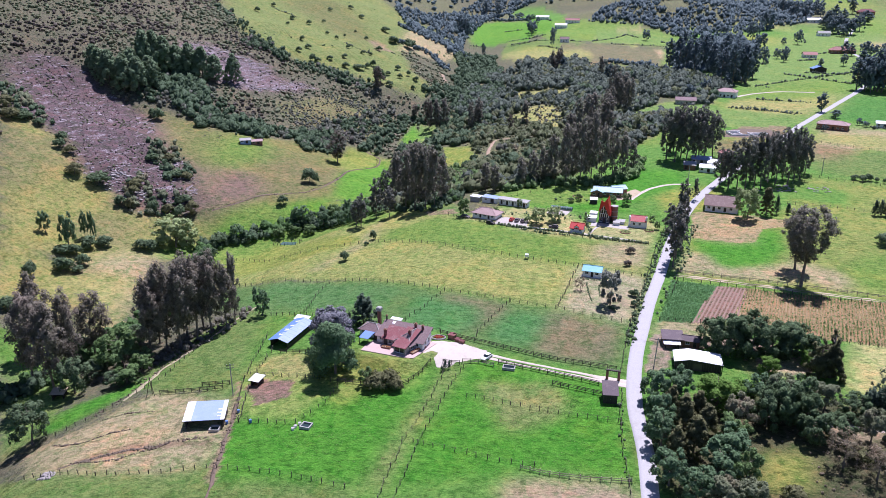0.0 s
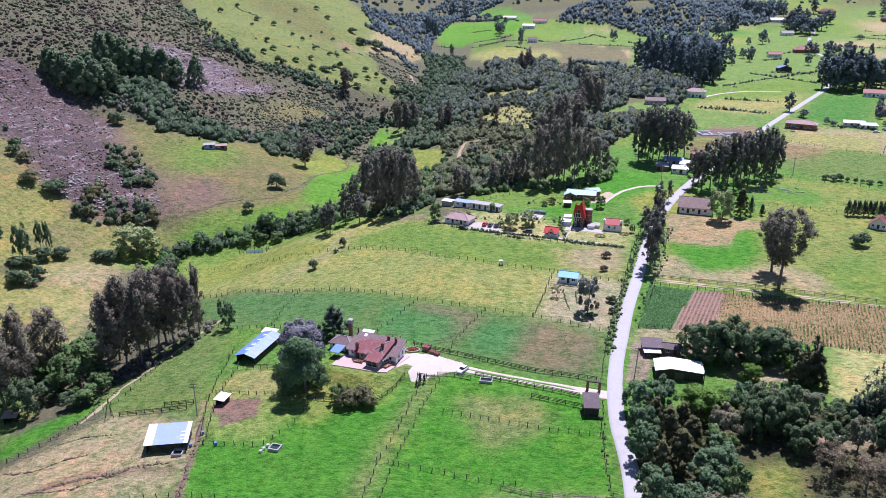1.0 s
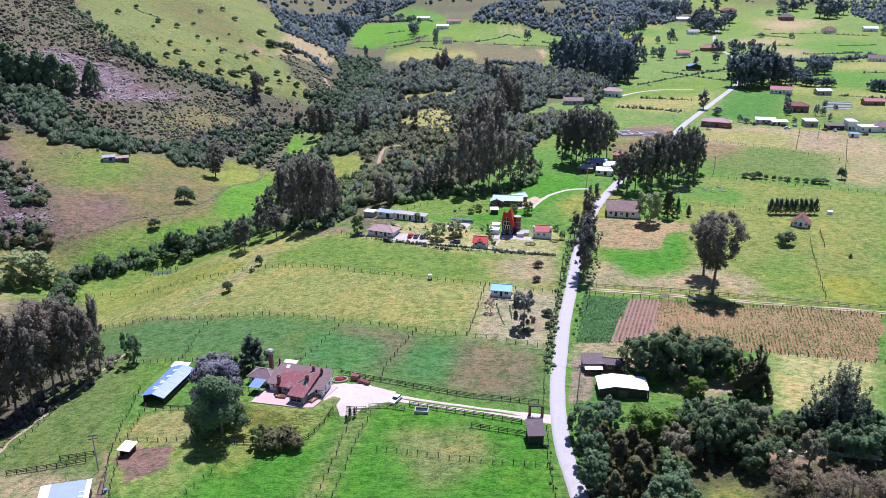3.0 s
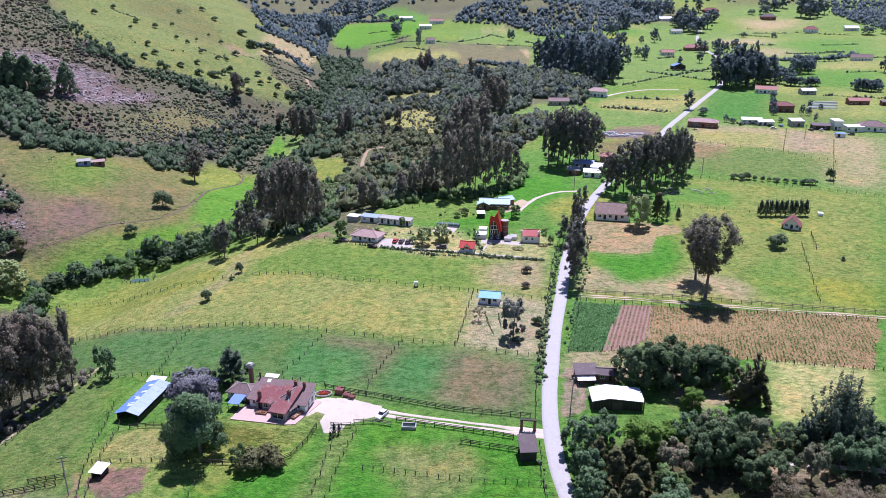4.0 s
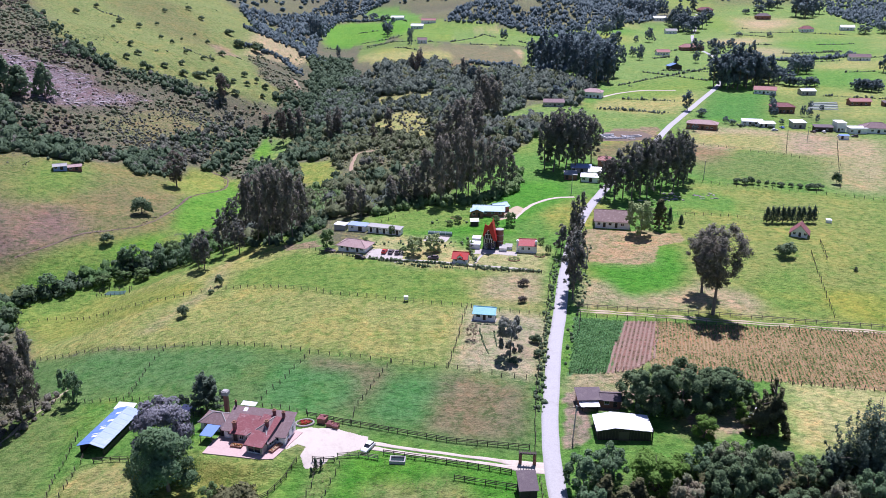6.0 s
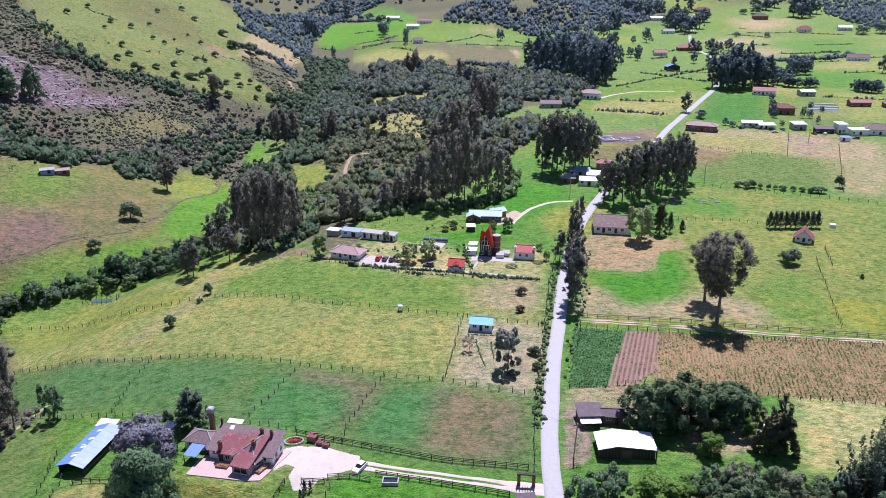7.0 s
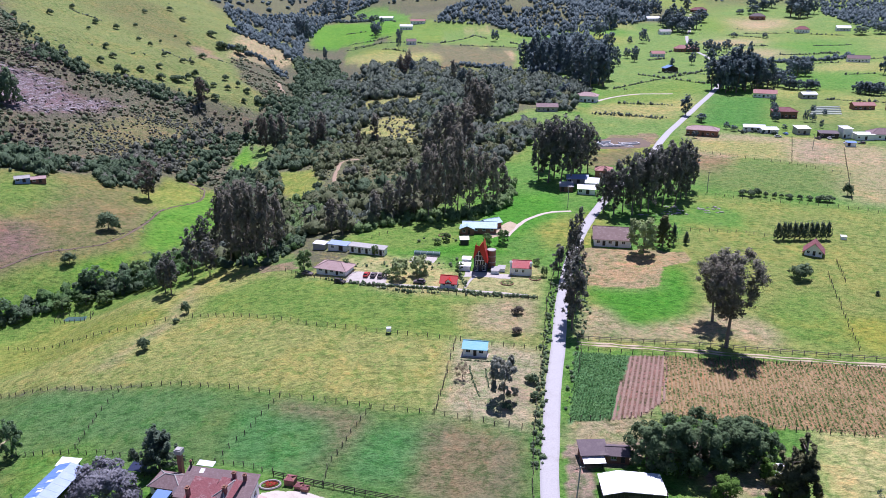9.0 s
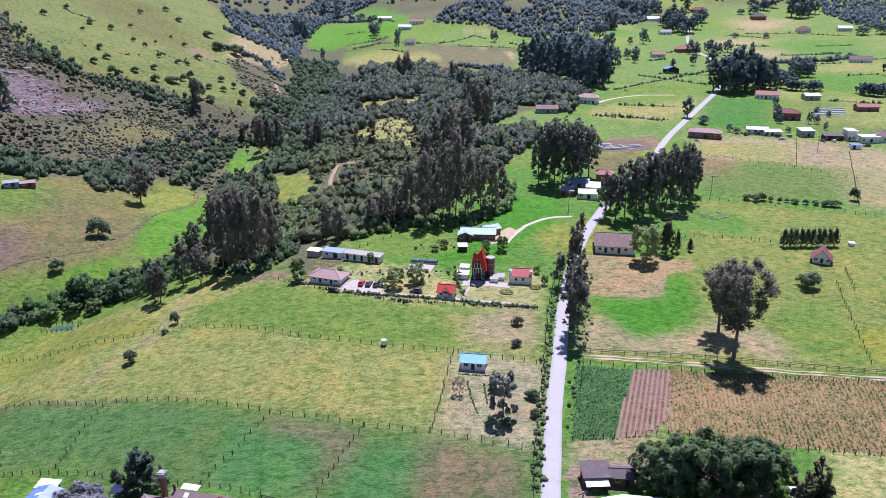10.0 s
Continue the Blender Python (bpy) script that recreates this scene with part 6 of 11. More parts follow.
BURN_SHRUBS = [(-271.1, 317.0, 6.0, 7.6), (-264.1, 314.7, 5.3, 8.2), (-275.0, 324.7, 6.8, 8.5), (-253.0, 300.7, 6.4, 9.9), (-239.6, 300.8, 8.2, 13.0), (-222.1, 302.2, 5.0, 7.7), (-221.8, 290.8, 6.1, 8.1), (-216.6, 290.7, 6.6, 5.6), (-207.2, 295.6, 7.2, 7.5), (-199.8, 297.8, 6.0, 8.1), (-194.8, 298.6, 7.2, 8.0), (-190.2, 303.1, 7.8, 8.1), (-197.5, 308.7, 5.5, 9.5), (-224.8, 309.8, 4.4, 9.8), (-212.7, 329.0, 5.2, 8.6), (-207.6, 331.7, 4.5, 8.0), (-231.1, 338.7, 5.3, 9.0), (-224.7, 345.4, 4.7, 9.0), (-266.3, 405.9, 9.3, 10.4), (-308.3, 328.6, 7.2, 11.1), (-303.0, 332.9, 5.7, 9.6), (-319.2, 338.7, 7.4, 11.4), (-294.2, 332.3, 5.0, 8.0)]
plant("shrub", BURN_SHRUBS[0::2], "hill_shrub", "dark green shrub on the purple-brown hillside", "shrub", "hillside shrubs")
plant("olive_shrub", BURN_SHRUBS[1::2], "hill_shrub", "olive shrub on the purple-brown hillside", "shrub", "hillside shrubs")
plant("grey_green_tree", LEFT_TREE[:4], "thin_tree", "thin scattered tree on dry hillside pasture", "tree", "hillside trees")
GULLY_BUSH = [(-204, 186, 6.0, 9.0), (-198, 186, 6.5, 8.0), (-219.0, 240.7, 5.5, 9.7), (-215.0, 242.8, 6.1, 7.4), (-213.9, 251.6, 6.2, 8.7), (-210.2, 256.8, 6.2, 8.7), (-210.8, 229.8, 4.8, 7.7), (-205.7, 230.1, 3.7, 6.6), (-194.9, 262.2, 5.6, 8.6), (-189.1, 261.9, 6.6, 8.6)]
plant("shrub", GULLY_BUSH, "hill_shrub", "dark shrub in the dry gully", "shrub", "gully shrubs")
plant("willow_tree", LEFT_TREE[4:6], "willow_tree", "pale yellow-green willow in the gully", "tree")
plant("shrub", LEFT_TREE[6:], "hill_shrub", "dark shrub in the dry gully", "shrub", "gully shrubs")
plant("shrub", DOTS + DOTS2, "field_shrub", "dark shrub dotted on the light green hill pasture", "shrub", "hill pasture shrubs")
plant("far_eucalyptus", FAR_TREE[:3] + FAR_TREE[6:14], "eucalyptus_tree", "dark eucalyptus beside the distant road", "tree", "distant roadside trees")
plant("far_tree", FAR_TREE[3:6] + FAR_TREE[14:] + FAR_TREE2, "broadleaf_tree", "dark tree among distant fields", "tree", "distant field trees")

FAR_STAND = [(239.9, 662.6, 29.5, 15.2), (244.6, 656.4, 35.2, 15.1), (251.8, 656.9, 38.4, 15.2), (260.1, 662.7, 34.9, 14.4), (269.2, 668.8, 30.3, 14.6), (279.2, 678.2, 23.1, 13.8), (368.7, 1189.1, 26.5, 14.6), (356.9, 1191.7, 31.8, 16.4), (344.4, 1177.1, 26.1, 16.1), (422.1, 1334.4, 23.9, 16.4), (144.8, 689.8, 35.4, 13.2), (146.8, 680.5, 29.1, 10.0), (141.2, 696.2, 37.7, 13.3), (295.9, 918.6, 16.3, 11.2), (300.0, 907.2, 14.8, 9.7), (577.3, 1291.0, 34.2, 22.8), (583.0, 1273.4, 35.9, 22.6), (600.1, 1281.4, 30.2, 18.7), (29.2, 714.9, 15.0, 7.2), (25.2, 716.0, 12.0, 6.2), (-23.2, 781.9, 17.5, 9.0), (-18.5, 769.4, 16.2, 8.9), (-27.6, 780.7, 12.0, 7.9), (-171.2, 1094.6, 26.7, 14.6), (-151.9, 1327.3, 26.6, 13.7), (-180.2, 1366.2, 25.5, 14.1)]
plant("far_eucalyptus", FAR_STAND, "eucalyptus_tree", "tall dark eucalyptus between distant fields", "tree", "distant eucalyptus")
FAR_BROAD = [(285.3, 693.2, 11.6, 13.0), (292.7, 693.3, 12.7, 14.1), (304.5, 700.1, 12.9, 13.2), (316.8, 708.9, 10.9, 12.4), (339.8, 748.9, 12.7, 13.1), (350.7, 755.4, 15.2, 15.7), (356.2, 755.5, 10.6, 10.9), (302.0, 670.1, 7.2, 9.6), (306.4, 664.1, 8.2, 10.6), (313.7, 664.4, 8.2, 10.6), (320.9, 664.8, 7.2, 9.6), (349.5, 651.7, 9.3, 10.7), (352.1, 643.8, 10.3, 11.7), (356.1, 638.5, 9.2, 10.6), (361.4, 638.3, 8.2, 9.6), (585.3, 1089.5, 12.3, 19.9), (613.3, 1091.6, 14.2, 20.2), (447.2, 1072.2, 6.6, 8.5), (408.4, 1080.0, 6.5, 10.1), (528.8, 1318.7, 14.2, 22.9), (559.0, 1359.4, 14.7, 21.6), (505.2, 1317.9, 8.0, 14.5), (211.9, 866.8, 11.3, 9.1), (160.1, 1104.3, 7.9, 11.4), (-75.7, 1100.8, 17.2, 17.7), (-42.4, 1043.0, 11.8, 9.1), (188.9, 807.1, 8.1, 4.8), (247.8, 1001.0, 8.7, 7.5), (340.4, 1192.5, 12.3, 12.7), (367.6, 1306.4, 19.3, 15.9), (180.4, 998.7, 11.5, 16.2), (190.3, 1099.3, 11.0, 16.3), (-92.0, 1270.3, 9.0, 16.8), (-114.2, 1320.2, 9.4, 17.5)]
plant("far_tree", FAR_BROAD, "broadleaf_tree", "dark haze-blue tree between distant fields", "tree", "distant field trees")

# The woodland between the road and the pale paddock.
_rw = random.Random(21)
FRESH = [(46.3, 144.0, 10.0, 12.5), (52.6, 145.5, 7.5, 8.5)]
BLUISH = [(36.0, 145.5, 9.5, 9.5), (57.0, 144.0, 10.0, 9.5), (98.0, 140.8, 9.0, 10.0), (103.0, 141.5, 9.5, 9.5), (46.8, 121.5, 10.0, 10.5), (43.0, 114.0, 9.5, 10.0), (37.0, 107.0, 9.0, 9.0)]
LEANING = [(31.0, 143.0, 10.0, 9.0), (30.6, 133.5, 9.5, 8.0), (30.8, 125.0, 10.0, 9.0), (31.4, 111.0, 9.5, 9.0)]
OLIVE = [(36.6, 131.5, 11.0, 6.5), (38.0, 122.5, 11.5, 7.0), (33.6, 136.0, 10.0, 5.5), (42.0, 130.0, 9.5, 6.0), (33.4, 119.0, 10.5, 5.5), (40.5, 136.5, 9.0, 5.5)]
DARK = [(57.6, 137.2, 11, 9), (62.8, 139.2, 11.5, 9), (67.2, 138.2, 10, 8.5), (60.7, 142.0, 10.5, 8), (67.0, 144.0, 11.0, 9.0), (68.0, 132.5, 8.0, 9.0), (73.5, 133.5, 7.5, 8.0), (89.0, 146.0, 8.0, 8.5), (80.0, 144.5, 7.0, 8.0)]
GREYISH = [(61.8, 144.0, 11.0, 9.5), (73.0, 145.0, 9.0, 9.0), (50.5, 134.5, 9.5, 9.0)]
plant("leafy_tree", FRESH, "woodland_tree", "fresh green tree in front of the barn", "tree", "roadside woodland")
plant("grey_green_tree", BLUISH, "woodland_tree", "large blue-green tree in the roadside woodland", "tree", "roadside woodland")
plant("grey_green_tree", LEANING, "woodland_tree", "grey-green tree leaning over the road", "tree", "roadside woodland")
plant("cypress_tree", OLIVE, "woodland_tree", "brownish olive cypress in the roadside woodland", "tree", "roadside woodland")
plant("row_tree", DARK, "woodland_tree", "dark broadleaf tree beside the woodland path", "tree", "roadside woodland")
plant("olive_tree", GREYISH, "woodland_tree", "grey-olive tree over brown undergrowth", "tree", "roadside woodland")
plant("spired_conifer", [(92.4, 145.2, 24.0, 17.0)], "conifer_tree", "dark conifer with many upswept spires beside the pale paddock", "tree")
WOODLAND = [(x, y) for x, y, *_ in FRESH + BLUISH + LEANING + OLIVE + DARK + GREYISH] + [(93.0, 146.0)]
KINDS = {"broadleaf_tree": [], "grey_green_tree": [], "green_tree": [], "olive_tree": []}
for _ in range(500):
    x, y = _rw.uniform(33.5, 101), _rw.uniform(103, 147)
    if x < 33 + 0.02 * (y - 100) or (y > 146 - 0.04 * (x - 36)) or (49 < x < 76 and y < 129 + 0.12 * (x - 50)):
        continue
    if (53 < x < 65 and 127 < y < 141) or (x > 80 and y > 142) or (x > 66 and 136.5 < y < 142) or (x > 68 and y < 133):
        continue
    if all((x - a) ** 2 + (y - b) ** 2 > 5.4**2 for a, b, *_ in WOODLAND):
        WOODLAND.append((x, y))
        u = _rw.random()
        kind = "olive_tree" if u < 0.3 else "broadleaf_tree" if u < 0.45 else "green_tree" if u < 0.62 else "grey_green_tree"
        KINDS[kind].append((x, y, _rw.uniform(7.5, 10.5), _rw.uniform(7.0, 9.5)))
for kind, label in (("broadleaf_tree", "dark broadleaf tree in the roadside woodland"), ("grey_green_tree", "grey-green tree in the roadside woodland"), ("green_tree", "leafy green tree in the roadside woodland"), ("olive_tree", "dull olive tree in the roadside woodland")):
    plant(kind, KINDS[kind], "woodland_tree", label, "tree", "roadside woodland")
plant("bare_tree", [(72.0, 123.5, 9.5, 9.0), (78.5, 120.5, 10.0, 10.0), (86.5, 124.0, 8.0, 9.0), (92.0, 122.0, 8.0, 9.0)], "bare_tree", "brown half-bare tree at the meadow's edge", "tree", "half-bare trees")
plant("olive_shrub", [(58.4, 110.5, 4.0, 6.0), (76.0, 126.5, 4.0, 6.5), (82.5, 127.0, 4.5, 6.0), (95.5, 127.5, 5.0, 7.0)], "woodland_shrub", "olive shrub at the meadow's edge", "shrub", "meadow-edge shrubs")


# ---- scrub and woods, past counting ----
def clump_hull(rng, lobes, rings, segs):
    """The lumpy outside of a bush, as loose triangles with soft normals."""
    lobes = np.array(lobes, float)
    foot = np.array([0.0, 0.0, 0.25 * lobes[:, 2].mean()])
    along = np.linspace(0.05, 1.4, 40)

    def reach(a, e):
        d = np.array([math.cos(e) * math.cos(a), math.cos(e) * math.sin(a), math.sin(e)])
        p = foot + along[:, None] * d
        hit = ((((p[:, None] - lobes[None, :, :3]) / lobes[None, :, 3:6]) ** 2).sum(2) < 1).any(1)
        v = foot + d * (along[hit].max() if hit.any() else 0.2)
        n = (v - lobes[((v - lobes[:, :3]) ** 2).sum(1).argmin(), :3])
        n = n / (np.linalg.norm(n) + 1e-6) * 0.6 + d * 0.7
        return np.concatenate([v, n / np.linalg.norm(n)])

    top = reach(0.0, math.pi / 2)
    rows = []
    for k in range(rings):
        e = math.pi / 2 * (1 - (k + 1) / rings) * 0.92 - (0.12 if k == rings - 1 else 0)
        rows.append([reach(2 * math.pi * (j + 0.5 * (k % 2) + 0.25 * rng.random()) / segs, e + 0.12 * rng.normal()) for j in range(segs)])
    tris = [(top, rows[0][j], rows[0][(j + 1) % segs]) for j in range(segs)]
    for a, b in zip(rows, rows[1:]):
        for j in range(segs):
            i = (j + 1) % segs
            tris += [(a[j], b[j], b[i]), (a[j], b[i], a[i])]
    return np.array(tris)


def clump_kinds(rng, count, cards, size, tall, rings, segs, lobes=7):
    """Small shrubs of unit width: a lumpy hull with leaf sprays that stand out of it."""
    out = []
    for _ in range(count):
        shape = lobes_shrub(np.random.default_rng(int(rng.integers(1e6))), tall, 1.0, lobes)
        hull = clump_hull(rng, shape, rings, segs)
        out.append(np.concatenate([hull, leaf_cards(rng, shape, cards, size, 0, 0.85)]) if cards else hull)
    return out


def crop_kinds(rng, count, cards, size, tall):
    """Small leafy plants of unit width, as leaf sprays."""
    return [leaf_cards(rng, lobes_shrub(np.random.default_rng(int(rng.integers(1e6))), tall, 1.0, 6), cards, size, 0, 0.72) for _ in range(count)]


def scatter(name, where, sizes, kinds, material, label, seed):
    """A thicket of shrubs at the given places, one object."""
    rng = np.random.default_rng(seed)
    x, y = where
    z = ground_z(x, y)
    out = []
    for k in range(len(kinds)):
        mine = np.arange(len(x)) % len(kinds) == k
        n = mine.sum()
        a = rng.random(n) * 2 * math.pi
        c, s = np.cos(a)[:, None, None], np.sin(a)[:, None, None]
        q = kinds[k][None]
        size = sizes[mine][:, None, None]
        px = (q[..., 0] * c - q[..., 1] * s) * size + x[mine][:, None, None]
        py = (q[..., 0] * s + q[..., 1] * c) * size + y[mine][:, None, None]
        pz = q[..., 2] * size * (0.8 + 0.5 * rng.random(n))[:, None, None] + z[mine][:, None, None] - 0.1
        u, v = q[..., 3] * c - q[..., 4] * s, q[..., 3] * s + q[..., 4] * c
        out.append(np.stack([px, py, pz, u, v, q[..., 5] + 0 * u], -1).reshape(-1, 3, 6))
    tagged(new(name, cards_mesh(name, np.concatenate(out), material)), label, "scrub", kind="stuff")


def spots(seed, count, box, keep):
    """Random places in a box that keep() accepts."""
    rng = np.random.default_rng(seed)
    x, y = rng.uniform(box[0], box[1], count), rng.uniform(box[2], box[3], count)
    ok = keep(x, y)
    return x[ok], y[ok]


def covered(*keys):
    def keep(x, y):
        names = np.array([k for k, _ in FIELDS] + [""])
        return np.isin(names[cover_at(x, y)], keys)
    return keep


_r = np.random.default_rng(3)
SMALL, LARGE, TINY, FAR = clump_kinds(_r, 6, 14, 0.15, 0.75, 3, 7), clump_kinds(_r, 10, 22, 0.15, 0.85, 3, 8), clump_kinds(_r, 10, 0, 0, 0.42, 2, 6, 5), clump_kinds(_r, 8, 6, 0.16, 0.85, 2, 7)



# ---- builders for made things ----
def part(name, bm, material, parent, label=""):
    """Links a bmesh as one mesh object under a thing or a part."""
    me = bpy.data.meshes.new(name)
    bm.to_mesh(me)
    bm.free()
    me.materials.append(material)
    ob = new(name, me)
    ob.parent = parent
    if label:
        ob["label"] = label
    return ob


def box(bm, x0, y0, z0, x1, y1, z1, m=None):
    corners = [(x0, y0, z0), (x1, y0, z0), (x1, y1, z0), (x0, y1, z0), (x0, y0, z1), (x1, y0, z1), (x1, y1, z1), (x0, y1, z1)]
    v = [bm.verts.new(m @ Vector(c) if m else c) for c in corners]
    for f in ((3, 2, 1, 0), (4, 5, 6, 7), (0, 1, 5, 4), (1, 2, 6, 5), (2, 3, 7, 6), (3, 0, 4, 7)):
        bm.faces.new([v[i] for i in f])


def slab(bm, poly, thick):
    """A flat piece from its upper outline, thickened downwards."""
    top = [bm.verts.new(p) for p in poly]
    low = [bm.verts.new((p[0], p[1], p[2] - thick)) for p in poly]
    bm.faces.new(top)
    bm.faces.new(low[::-1])
    for i in range(len(poly)):
        j = (i + 1) % len(poly)
        bm.faces.new((top[j], top[i], low[i], low[j]))


def shaped(*boxes):
    bm = bmesh.new()
    for b in boxes:
        box(bm, *b)
    return bm


def rod(bm, a, b, r, sides=6):
    a, b = Vector(a), Vector(b)
    turn = (b - a).to_track_quat("Z", "Y").to_matrix()
    rings = []
    for p in (a, b):
        rings.append([bm.verts.new(p + turn @ Vector((r * math.cos(2 * math.pi * s / sides), r * math.sin(2 * math.pi * s / sides), 0))) for s in range(sides)])
    for s in range(sides):
        t = (s + 1) % sides
        bm.faces.new((rings[0][s], rings[0][t], rings[1][t], rings[1][s]))
    bm.faces.new(rings[0][::-1])
    bm.faces.new(rings[1])


def stand(name, x, y, yaw, label, category, group="", lift=0.0, z=None):
    """The empty base of a thing, on the ground."""
    ob = new(name)
    ob.matrix_basis = pose(x, y, (float(ground_z(x, y)) if z is None else z) + lift, 0, 0, yaw)
    return tagged(ob, label, category, group)


def wall_run(bm, length, height, openings, thick, m):
    """A wall along local x, one solid piece, with openings (along, width, sill, height) cut through it."""
    opens = [(a, a + w, max(sill, -0.9), min(sill + h, height)) for a, w, sill, h in openings]
    xs = sorted({0.0, length, *(v for o in opens for v in o[:2])})
    zs = sorted({-0.9, height, *(v for o in opens for v in o[2:])})
    solid = {}
    for i in range(len(xs) - 1):
        for j in range(len(zs) - 1):
            cx, cz = (xs[i] + xs[i + 1]) / 2, (zs[j] + zs[j + 1]) / 2
            solid[i, j] = not any(a < cx < b and c < cz < d for a, b, c, d in opens)
    made = {}

    def vert(i, j, k):
        if (i, j, k) not in made:
            made[i, j, k] = bm.verts.new(m @ Vector((xs[i], thick * k, zs[j])))
        return made[i, j, k]

    for (i, j), full in solid.items():
        if not full:
            continue
        bm.faces.new([vert(i, j, 0), vert(i + 1, j, 0), vert(i + 1, j + 1, 0), vert(i, j + 1, 0)])
        bm.faces.new([vert(i, j + 1, 1), vert(i + 1, j + 1, 1), vert(i + 1, j, 1), vert(i, j, 1)])
        for (di, dj), (p, q) in (((-1, 0), ((i, j), (i, j + 1))), ((1, 0), ((i + 1, j + 1), (i + 1, j))), ((0, -1), ((i + 1, j), (i, j))), ((0, 1), ((i, j + 1), (i + 1, j + 1)))):
            if not solid.get((i + di, j + dj), False):
                bm.faces.new([vert(*p, 0), vert(*p, 1), vert(*q, 1), vert(*q, 0)])


def fill_opening(house, s, w, sill, h, m, thick, frame, inner, number):
    """A window or a door, set back in its opening."""
    if sill < 0.1:
        bm = bmesh.new()
        box(bm, s + 0.04, thick * 0.5, 0, s + w - 0.04, thick * 0.5 + 0.06, h - 0.04, m)
        door = part("door", bm, inner, house)
        bm = bmesh.new()
        box(bm, s + w - 0.22, thick * 0.5 - 0.06, h * 0.45, s + w - 0.14, thick * 0.5, h * 0.5, m)
        part("handle", bm, M_CONCRETE, door)
        return
    bm = bmesh.new()
    for b in ((s, s + w, sill, sill + 0.08), (s, s + w, sill + h - 0.08, sill + h), (s, s + 0.08, sill + 0.08, sill + h - 0.08), (s + w - 0.08, s + w, sill + 0.08, sill + h - 0.08), (s + w / 2 - 0.03, s + w / 2 + 0.03, sill + 0.08, sill + h - 0.08)):
        box(bm, b[0], thick * 0.35, b[2], b[1], thick * 0.35 + 0.07, b[3], m)
    window = part("window", bm, frame, house)
    bm = bmesh.new()
    box(bm, s + 0.06, thick * 0.55, sill + 0.06, s + w - 0.06, thick * 0.55 + 0.02, sill + h - 0.06, m)
    part("pane", bm, M_GLASS, window)
    bm = bmesh.new()
    box(bm, s - 0.08, -0.09, sill - 0.08, s + w + 0.08, 0.06, sill - 0.005, m)
    part("sill", bm, frame, window)


